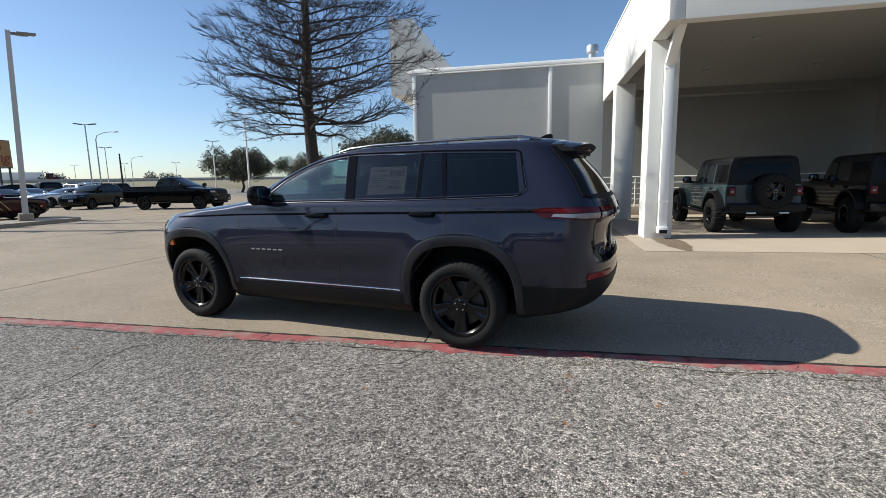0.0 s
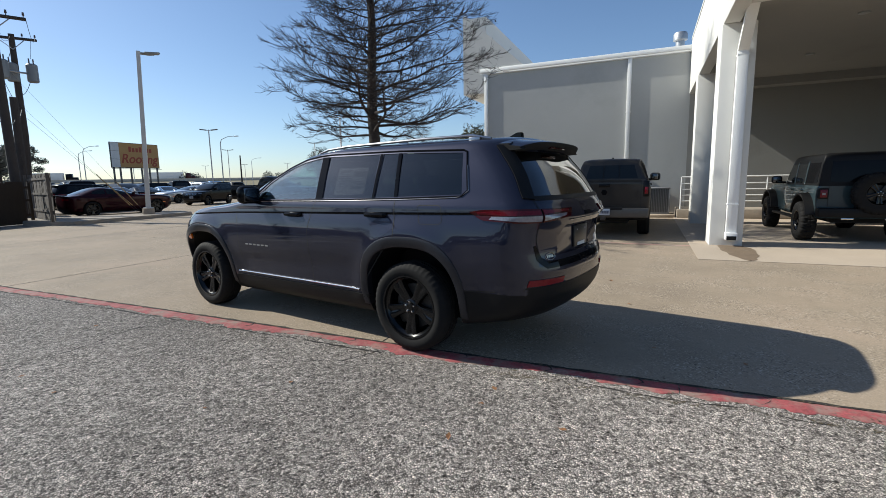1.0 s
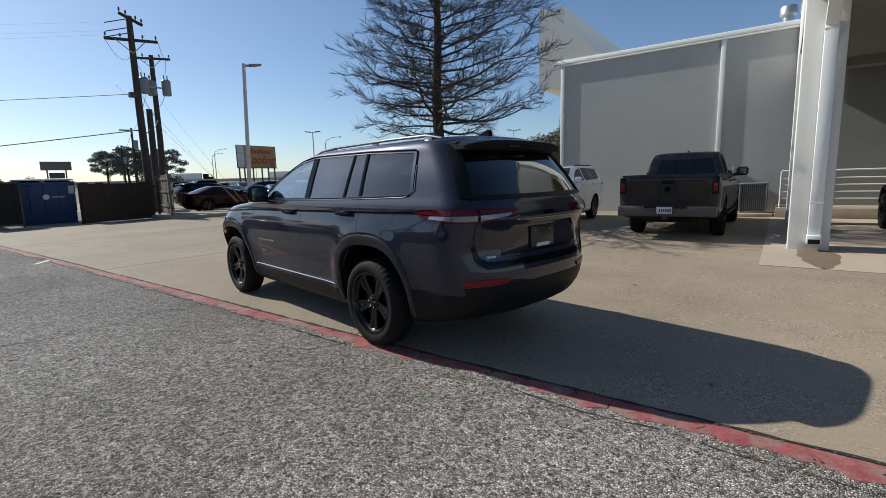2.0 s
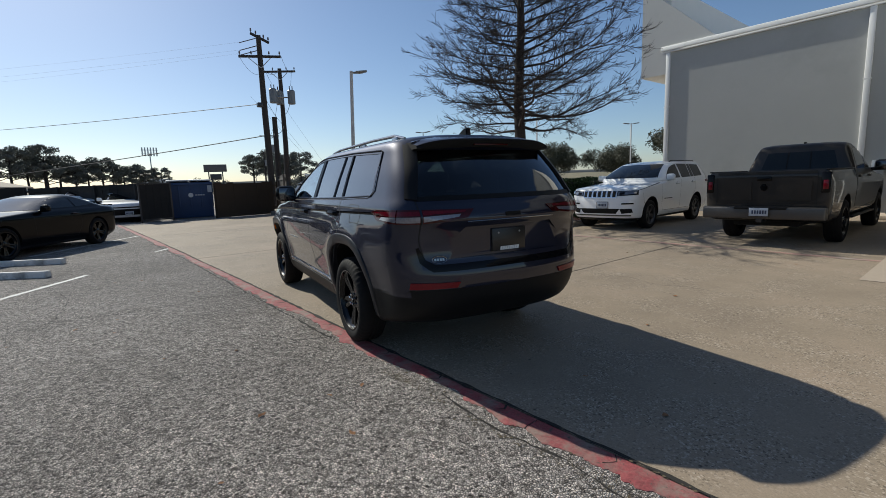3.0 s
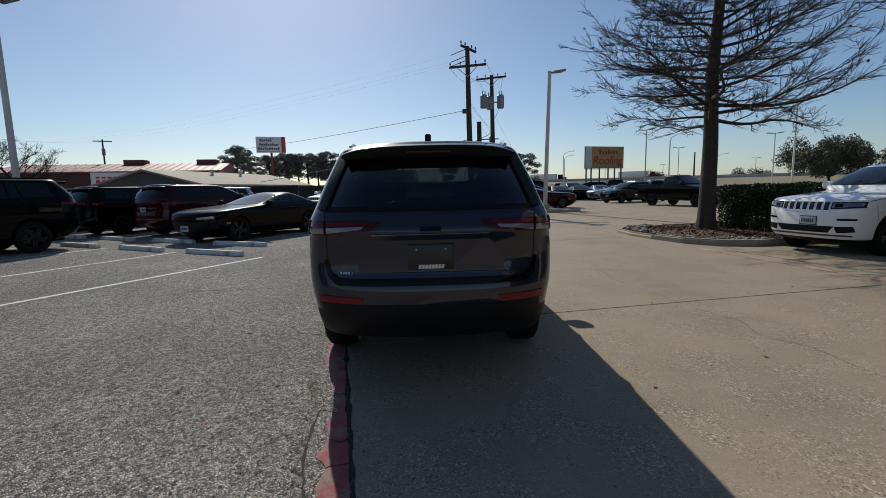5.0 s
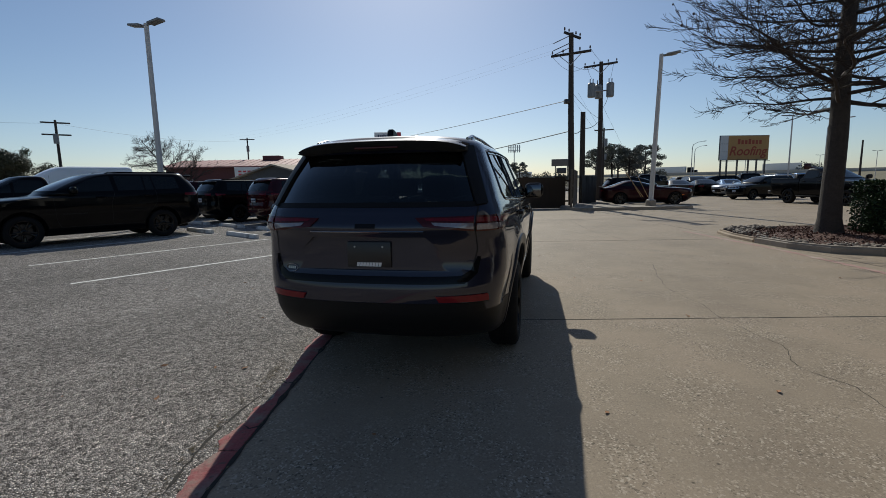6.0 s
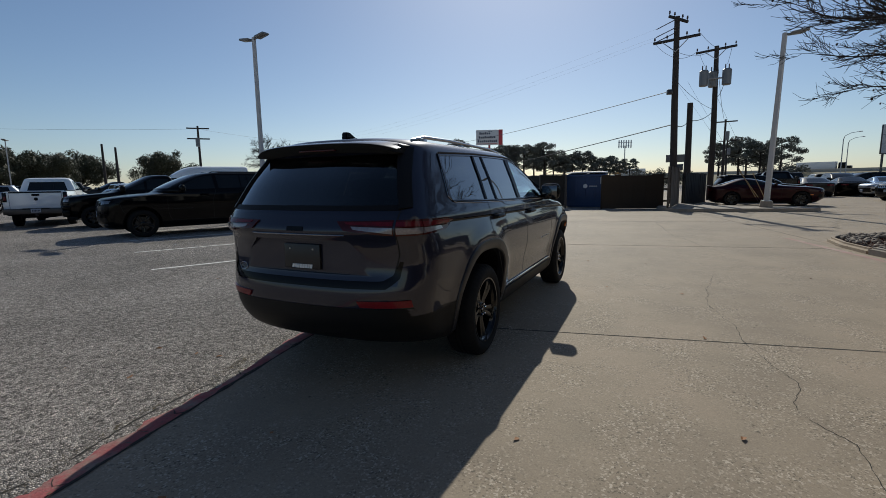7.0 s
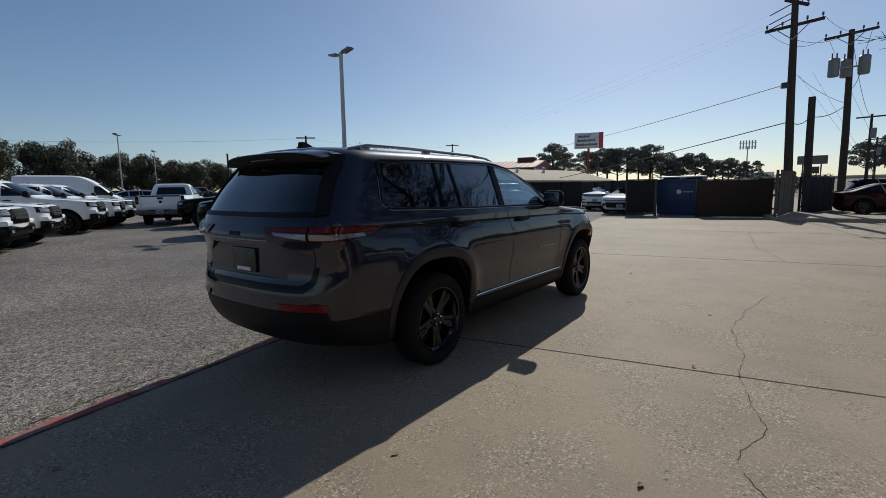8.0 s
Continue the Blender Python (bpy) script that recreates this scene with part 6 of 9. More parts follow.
CK = [(0.17, 0.80, -0.80, 3.50, 0.4, 0.8, 2.6, 2.4), (0.30, 0.92, -0.96, 3.72, 0.42, 0.9, 2.5, 2.4), (0.55, 0.945, -1.0, 3.80, 0.42, 0.72, 2.5, 2.6), (0.74, 0.955, -1.0, 3.79, 0.42, 0.72, 2.5, 2.7), (0.84, 0.955, -1.0, 3.70, 0.42, 0.74, 2.5, 2.6),
      (0.90, 0.935, -0.995, 3.40, 0.42, 0.72, 2.5, 2.5), (0.955, 0.900, -0.97, 2.62, 0.42, 0.62, 2.5, 2.4), (0.99, 0.865, -0.72, 2.24, 0.45, 0.6, 2.4, 2.3), (1.08, 0.80, -0.45, 1.85, 0.45, 0.55, 2.4, 2.3), (1.20, 0.71, -0.12, 1.42, 0.42, 0.5, 2.4, 2.3),
      (1.28, 0.63, 0.12, 1.10, 0.4, 0.45, 2.4, 2.2), (1.325, 0.50, 0.28, 0.88, 0.3, 0.4, 2.3, 2.2), (1.34, 0.25, 0.42, 0.68, 0.2, 0.3, 2.2, 2.2)]


def coupe(m, paint, label, group="", name="sports_car", rim="rim_black"):
    sh = Shell(CK, 2)
    car = thing(name, m, label, "car", group)
    bm = shell_body(sh, (0.0, 2.81), 0.39, 0.34)
    part("body", bm, two_tone(bm, 0.24, paint, M["black_trim"]), car)
    windows(car, sh, (([(1.98, 1.0), (0.66, 1.02)], [(1.95, 1.02), (1.55, 1.15), (1.15, 1.235), (0.66, 1.255)]), ([(0.60, 1.02), (0.0, 1.05)], [(0.60, 1.25), (0.18, 1.18)])),
            ([(-0.60, 1.02), (0.60, 1.02)], [(-0.52, 1.26), (0.52, 1.26)]), ([(-0.74, 1.0), (0.74, 1.0)], [(-0.54, 1.27), (0.54, 1.27)]))
    for s in (1, -1):
        for wx in (0.0, 2.81):
            wheel(car, wx, s * 0.83, 0.345, 0.26, 0.255, M[rim], 5)
        b = B()
        seam(b, on_side(sh, s), [(2.05, 0.97), (2.0, 0.4), (0.75, 0.32), (0.58, 0.6), (0.62, 1.0)])
        part("door_gap", b, M["seam"], car)
        handle_part(car, paint, 0.8, s * sh.side(0.8, 0.86), 0.86)
        mirror_part(car, paint, 1.75, s * 1.0, 1.03, 0.85)
        b = patch(B(), on_front(sh), [(s * 0.45, 0.66), (s * 0.84, 0.68)], [(s * 0.45, 0.715), (s * 0.82, 0.745)], 8, 2, 0.006, 0.02)
        part("headlamp", b, M["lamp_clear"], car, "slim headlamp")
        b = patch(B(), on_rear(sh), [(s * 0.40, 0.76), (s * 0.80, 0.76)], [(s * 0.40, 0.86), (s * 0.78, 0.86)], 8, 2, 0.006, 0.02)
        part("tail_lamp", b, M["lamp_red"], car, "red tail lamp")
        b = patch(B(), on_side(sh, s), [(3.24, 0.52), (3.12, 0.52)], [(3.24, 0.57), (3.12, 0.57)], 3, 2, 0.005, 0.02)
        part("side_marker", b, M["lamp_amber"], car, "amber side marker")
    b = patch(B(), on_front(sh), [(-0.66, 0.34), (0.66, 0.34)], [(-0.72, 0.60), (0.72, 0.60)], 12, 3, 0.006, 0.02)
    part("grille", b, M["black_trim"], car, "wide black grille")
    b = patch(B(), on_front(sh), [(-0.70, 0.645), (0.70, 0.645)], [(-0.66, 0.70), (0.66, 0.70)], 12, 2, 0.005, 0.02)
    part("upper_grille", b, M["well"], car, "slim black upper grille")
    for s in (1, -1):
        b = patch(B(), on_front(sh), [(s * 0.70, 0.40), (s * 0.86, 0.42)], [(s * 0.74, 0.56), (s * 0.87, 0.56)], 4, 3, 0.005, 0.02)
        part("brake_duct", b, M["well"], car, "black corner duct")
    plate(car, pose(3.80, 0, 0.42))
    b = B()
    box(b, (-1.02, -0.72, 0.985), (-0.86, 0.72, 1.02), 0.014)
    part("spoiler", b, paint, car)
    b = B()
    box(b, (-0.7, -0.6, 0.14), (3.3, 0.6, 0.30), 0.04)
    part("underbody", b, M["well"], car)
    return car


VK = [(0.30, 0.86, -1.10, 4.30, 0.15, 0.4, 6, 2.6), (0.45, 0.98, -1.20, 4.62, 0.15, 0.5, 6, 2.6), (0.9, 1.0, -1.22, 4.62, 0.15, 0.55, 6, 2.6), (1.15, 1.0, -1.22, 4.40, 0.15, 0.6, 6, 2.5), (1.32, 0.99, -1.22, 3.98, 0.15, 0.6, 6, 2.5), (1.7, 0.97, -1.22, 3.55, 0.15, 0.55, 6, 2.6), (2.2, 0.93, -1.21, 2.95, 0.15, 0.5, 6, 2.6), (2.5, 0.89, -1.20, 2.45, 0.16, 0.5, 5, 2.6), (2.62, 0.82, -1.16, 2.1, 0.2, 0.5, 4, 2.5), (2.67, 0.55, -1.0, 1.7, 0.2, 0.4, 3, 2.3)]


def van(m, paint, label):
    sh = Shell(VK, 2)
    car = thing("cargo_van", m, label, "van")
    bm = shell_body(sh, (0.0, 3.8), 0.42, 0.37)
    part("body", bm, two_tone(bm, 0.48, paint, M["black_trim"]), car)
    windows(car, sh, (([(3.45, 1.42), (2.65, 1.45)], [(3.40, 1.55), (2.95, 2.0), (2.65, 2.0)]),), ([(-0.7, 1.4), (0.7, 1.4)], [(-0.68, 2.0), (0.68, 2.0)]), ([(-0.80, 1.42), (0.80, 1.42)], [(-0.72, 2.15), (0.72, 2.15)]))
    for s in (1, -1):
        for wx in (0.0, 3.8):
            wheel(car, wx, s * 0.86, 0.36, 0.22, 0.21, M["rim_silver"], 6)
        mirror_part(car, M["black_trim"], 3.5, s * 1.14, 1.5, 1.4)
        b = patch(B(), on_front(sh), [(s * 0.6, 0.98), (s * 0.88, 0.98)], [(s * 0.6, 1.2), (s * 0.84, 1.2)], 6, 3, 0.006, 0.02)
        part("headlamp", b, M["lamp_clear"], car)
        b = B()
        seam(b, on_side(sh, s), [(3.55, 1.35), (3.5, 0.6), (2.55, 0.6), (2.55, 2.1)])
        seam(b, on_side(sh, s), [(2.4, 2.2), (2.4, 0.6), (1.1, 0.6), (1.1, 2.2)])
        part("door_gap", b, M["seam"], car)
    b = patch(B(), on_front(sh), [(-0.5, 0.62), (0.5, 0.62)], [(-0.5, 0.95), (0.5, 0.95)], 8, 3, 0.006, 0.02)
    part("grille", b, M["black_trim"], car)
    return car


OK_ = [(0.52, 0.76, -0.60, 3.40, 0.06, 0.15, 8, 6), (0.60, 0.79, -0.62, 3.44, 0.06, 0.15, 8, 6), (1.00, 0.80, -0.62, 3.45, 0.06, 0.18, 8, 5), (1.13, 0.79, -0.62, 3.38, 0.06, 0.2, 8, 4), (1.17, 0.775, -0.62, 3.0, 0.06, 0.2, 8, 4), (1.20, 0.765, -0.62, 2.05, 0.06, 0.2, 8, 4)]
OT = [(1.18, 0.77, -0.625, 2.02, 0.06, 0.2, 8, 5), (1.5, 0.735, -0.60, 1.82, 0.06, 0.2, 8, 5), (1.74, 0.70, -0.57, 1.66, 0.07, 0.2, 7, 5), (1.82, 0.66, -0.53, 1.55, 0.1, 0.2, 5, 4), (1.85, 0.55, -0.42, 1.42, 0.1, 0.2, 4, 4)]


def off_roader(m, paint, label, group):
    sh, top = Shell(OK_, 2), Shell(OT, 2)
    car = thing("off_roader", m, label, "car", group)
    bm = shell_body(sh, (0.0, 3.0), 0.50, 0.50)
    part("body", bm, [paint, M["well"], M["well"]], car)
    part("hard_top", top.mesh(8, 0.14), M["black_trim"], car, "black hard top")
    windows(car, top, (([(1.80, 1.23), (1.16, 1.23)], [(1.66, 1.66), (1.16, 1.66)]), ([(1.06, 1.23), (0.40, 1.23)], [(1.06, 1.66), (0.40, 1.66)])), None, ([(-0.62, 1.25), (0.62, 1.25)], [(-0.58, 1.70), (0.58, 1.70)]))
    for s in (1, -1):
        part("quarter_window", patch(B(), on_side(top, s), [(0.28, 1.24), (-0.48, 1.24)], [(0.28, 1.66), (-0.46, 1.66)], 10, 5, 0.004, 0.012), M["gloss_black"], car, "black tinted quarter window")
    part("rear_window", patch(B(), on_rear(top), [(-0.60, 1.26), (0.60, 1.26)], [(-0.56, 1.68), (0.56, 1.68)], 12, 5, 0.004, 0.012), M["gloss_black"], car, "black tinted rear window")
    for s in (1, -1):
        for x0, z0, x1, z1 in ((1.11, 1.20, 1.11, 1.70), (0.34, 1.20, 0.34, 1.70), (1.86, 1.20, 1.70, 1.70)):
            b = B()
            patch(b, on_side(top, s), [(x0 + 0.045, z0), (x0 - 0.045, z0)], [(x1 + 0.045, z1), (x1 - 0.045, z1)], 2, 4, 0.008, 0.02)
            part("door_pillar", b, paint, car)
        b = B()
        seam(b, on_side(sh, s), [(1.98, 1.18), (1.98, 0.65), (1.12, 0.60), (0.52, 0.66), (0.34, 0.95), (0.34, 1.18)])
        seam(b, on_side(sh, s), [(1.12, 1.18), (1.12, 0.60)])
        part("door_gap", b, M["seam"], car)
        handle_part(car, paint, 1.22, s * 0.80, 1.08)
        handle_part(car, paint, 0.45, s * 0.80, 1.08)
        mirror_part(car, M["black_trim"], 1.85, s * 0.98, 1.30, 1.0)
        for wx in (0.0, 3.0):
            wheel(car, wx, s * 0.82, 0.42, 0.30, 0.225, M["rim_black"], 5, lugs=True)
            b = B()
            prev = None
            for i in range(25):
                a = radians(12 + 156 * i / 24)
                ring = [b.verts.new((wx + r * math.cos(a) * 1.08, s * y, 0.48 + r * math.sin(a))) for r, y in ((0.50, 0.76), (0.50, 0.95), (0.545, 0.955), (0.56, 0.76))]
                if prev:
                    for k in range(4):
                        b.faces.new((prev[k], ring[k], ring[(k + 1) % 4], prev[(k + 1) % 4]))
                else:
                    b.faces.new(ring)
                prev = ring
            b.faces.new(prev[::-1])
            bmesh.ops.recalc_face_normals(b, faces=b.faces)
            part("fender_flare", b, M["black_trim"], car, "black fender flare")
        b = B()
        box(b, (-0.70, s * 0.70 - 0.085, 0.92), (-0.60, s * 0.70 + 0.085, 1.14), 0.02)
        tl = part("tail_lamp", b, M["black_trim"], car)
        b = B()
        box(b, (-0.712, s * 0.70 - 0.06, 0.95), (-0.70, s * 0.70 + 0.06, 1.11), 0.005)
        part("lens", b, M["lamp_red"], tl, "red square lens")
        b = B()
        box(b, (-0.715, s * 0.70 - 0.03, 1.0), (-0.711, s * 0.70 + 0.03, 1.04))
        part("clear_lens", b, M["lamp_clear"], tl)
        b = B()
        box(b, (0.55, s * 0.86 - 0.06, 0.44), (2.45, s * 0.86 + 0.06, 0.50), 0.03)
        part("side_step", b, M["black_trim"], car)
        b = B()
        lathe(b, [(0.09, 0), (0.085, 0.03), (0.0001, 0.05)], 16, pose(3.44, s * 0.5, 1.0, 0, 0, -90))
        part("headlamp", b, M["lamp_clear"], car)
    b = B()
    box(b, (-0.88, -0.80, 0.56), (-0.62, 0.80, 0.74), 0.03)
    part("rear_bumper", b, M["black_trim"], car)
    for s in (1, -1):
        b = B()
        box(b, (-0.90, s * 0.34 - 0.10, 0.52), (-0.86, s * 0.34 + 0.10, 0.55), 0.01)
        part("tow_hook", b, M["chrome"], car)
    b = B()
    box(b, (3.38, -0.78, 0.55), (3.72, 0.78, 0.74), 0.03)
    part("front_bumper", b, M["black_trim"], car)
    b = B()
    seam(b, on_rear(sh), [(-0.60, 1.18), (-0.60, 0.62), (0.60, 0.62), (0.60, 1.18)], 0.005)
    part("gate_gap", b, M["seam"], car)
    sp = wheel(car, -0.86, 0.001, 0.41, 0.28, 0.225, M["rim_black"], 5, True, "spare_wheel", 1.02, True)
    sp.matrix_local = pose(-0.82, -0.12, 1.03, 0, 0, 90)
    b = B()
    box(b, (-0.5, -0.5, 0.42), (3.2, 0.5, 0.58), 0.04)
    part("chassis", b, M["well"], car)
    return car


def repaint(car, old, fresh):
    for o in car.children_recursive:
        for sl in o.material_slots:
            if sl.material == old:
                sl.link = "OBJECT"
                sl.material = fresh
    return car


def again(proto, old, m, fresh, label, group=""):
    o = copy_thing(proto, m)
    tagged(o, label, group=group)
    if fresh == "paint_black":
        repaint(o, M["rim_grey"], M["rim_black"])
    return repaint(o, M[old], M[fresh]) if fresh != old else o


# beside the building and under the canopy
white_suv = mid_suv(pose(-3.84, 16.88, CT, 0, 0, -88.5), M["paint_white"], "white suv with chrome grille slots parked by the building", "rim_grey")
grey_truck = pickup(pose(0.20, 13.4, CT, 0, 0, 90), M["paint_granite"], "granite-grey crew-cab pickup with closed tailgate by the building", "body")
boxy = off_roader(pose(5.12, 12.95, CT + 0.008, 0, 0, 90), M["paint_bluegrey"], "blue-grey boxy off-roader with spare wheel under the canopy", "off-roaders under the canopy")
again(boxy, "paint_bluegrey", pose(8.0, 12.7, CT + 0.008, 0, 0, 82), "paint_black", "black boxy off-roader with spare wheel under the canopy")

# the car park on the sunny side, its rows turned against the drive
GA = -37.5
row = Vector((math.cos(radians(GA - 90)), math.sin(radians(GA - 90)), 0))


black_coupe = coupe(pose(-14.14, 2.07, 0, 0, 0, GA) @ Matrix.Scale(1.08, 4), M["paint_black"], "glossy black low sports coupe parked at a wheel stop", rim="rim_black")
again(white_suv, "paint_white", pose(-14.77, -1.78, 0, 0, 0, GA + 180), "paint_red", "dark red suv backed up to a wheel stop")
again(white_suv, "paint_white", pose(-16.2, -4.6, 0, 0, 0, GA + 180), "paint_black", "black suv backed up beside a red suv")
again(white_suv, "paint_white", pose(-18.9, -7.3, 0, 0, 0, GA + 180), "paint_maroon", "maroon suv in the second row")
again(white_suv, "paint_white", pose(-10.95, -4.65, 0, 0, 0, GA + 1) @ Matrix.Scale(1.09, 4), "paint_black", "black suv with black wheels in the front row")
again(grey_truck, "paint_granite", pose(-13.7, -9.2, 0, 0, 0, GA), "paint_black", "black crew-cab pickup beside a black suv")
white_van = van(pose(-21.6, -14.0, 0, 0, 0, -46), M["paint_white"], "long white high-roof cargo van")
white_truck = None
for k, (x, y, a) in enumerate(((0.68, -10.66, 0.0), (-0.89, -12.45, 1.0), (-3.84, -16.05, -1.5), (-5.84, -17.8, 0.5), (-7.39, -19.55, 0.0))):
    m = pose(x, y, 0, 0, 0, GA + 180 + a) @ Matrix.Scale(1.05 if k == 2 else 1.0, 4)
    lb = "white crew-cab pickup with black bumper in a row facing the aisle"
    if white_truck is None:
        white_truck = pickup(m, M["paint_white"], lb, "black", "white pickups facing the aisle")
    else:
        copy_thing(white_truck, m)
again(grey_truck, "paint_granite", pose(-11.3, -14.6, 0, 0, 0, 224), "paint_white", "white pickup seen from its tailgate in the aisle")
again(white_van, "paint_white", pose(-11.8, -27.6, 0, 0, 0, 153), "paint_white", "long white cargo van behind the pickups")
for x, y, a, src, old, col, lb in (
        (-31.0, 4.1, -20, white_suv, "paint_white", "paint_white", "white suv parked by the dark fence"),
        (-27.2, 5.0, -4, black_coupe, "paint_black", "paint_white", "white low car parked by the dark fence"),
        (-24.6, -2.0, -40, white_suv, "paint_white", "paint_silver", "silver suv beyond the black coupe"),
        (-27.5, -6.0, -40, black_coupe, "paint_black", "paint_silver", "silver car in the far row"),
        (-29.6, -9.0, -40, white_suv, "paint_white", "paint_black", "black suv in the far row"),
        (-19.8, -20.5, 60, black_coupe, "paint_black", "paint_blue", "blue car across the aisle"),
        (-23.0, -23.5, 60, white_suv, "paint_white", "paint_silver", "silver suv across the aisle"),
        (-26.0, -26.0, 60, white_suv, "paint_white", "paint_white", "white suv across the aisle"),
        (-21.0, -27.0, 62, white_suv, "paint_white", "paint_black", "black suv across the aisle"),
        (-17.5, -11.8, 217, white_suv, "paint_white", "paint_black", "black suv behind the pickup"),
        (-25.5, 15.2, 79, black_coupe, "paint_black", "paint_maroon", "maroon fastback behind the lamp post"),
        (-29.3, 16.6, 86, white_suv, "paint_white", "paint_black", "black suv behind a maroon car"),
        (-30.6, 28.0, 286, white_suv, "paint_white", "paint_black", "black suv with dark wheels in the far car park"),
        (-23.8, 25.2, 5, grey_truck, "paint_granite", "paint_black", "black crew-cab pickup in the far car park"),
        (-43.6, 32.0, 265, white_suv, "paint_white", "paint_black", "black suv in the far car park"),
        (-36.2, 31.0, 268, black_coupe, "paint_black", "paint_silver", "pale silver car in the far car park"),
):
    k = {"black suv behind a maroon car": 0.93, "black suv with dark wheels in the far car park": 0.9}.get(lb, 1.0)
    again(src, old, pose(x, y, 0 if y < 3.6 or x < -60 else CT, 0, 0, a) @ Matrix.Scale(k, 4), col, lb)
rnd = random.Random(11)
cols = ["paint_black", "paint_black", "paint_silver", "paint_granite", "paint_blue", "paint_black", "paint_granite", "paint_black"]
names = {"paint_white": "white", "paint_black": "black", "paint_silver": "silver", "paint_granite": "dark grey", "paint_blue": "blue", "paint_red": "red"}
for r, (x, y, dx, dy, n, a) in enumerate(((-37, 22, -0.9, 2.75, 8, 170), (-43.5, 24, -0.9, 2.75, 9, 350), (-50, 26, -0.9, 2.75, 9, 170), (-36, -14, 2.2, -1.9, 6, 50), (-9, -39, -2.3, 1.5, 10, -33), (-14, -46, -2.3, 1.5, 12, 147))):
    for k in range(n):
        col = rnd.choice(cols)
        src, old = rnd.choice(((white_suv, "paint_white"), (black_coupe, "paint_black"), (white_suv, "paint_white"), (grey_truck, "paint_granite")))
        again(src, old, pose(x + dx * k, y + dy * k, CT if y > 0 else 0, 0, 0, a + rnd.uniform(-2, 2)), col, names[col] + (" pickup" if src is grey_truck else " car") + " in a distant row of parked cars", "distant parked cars")


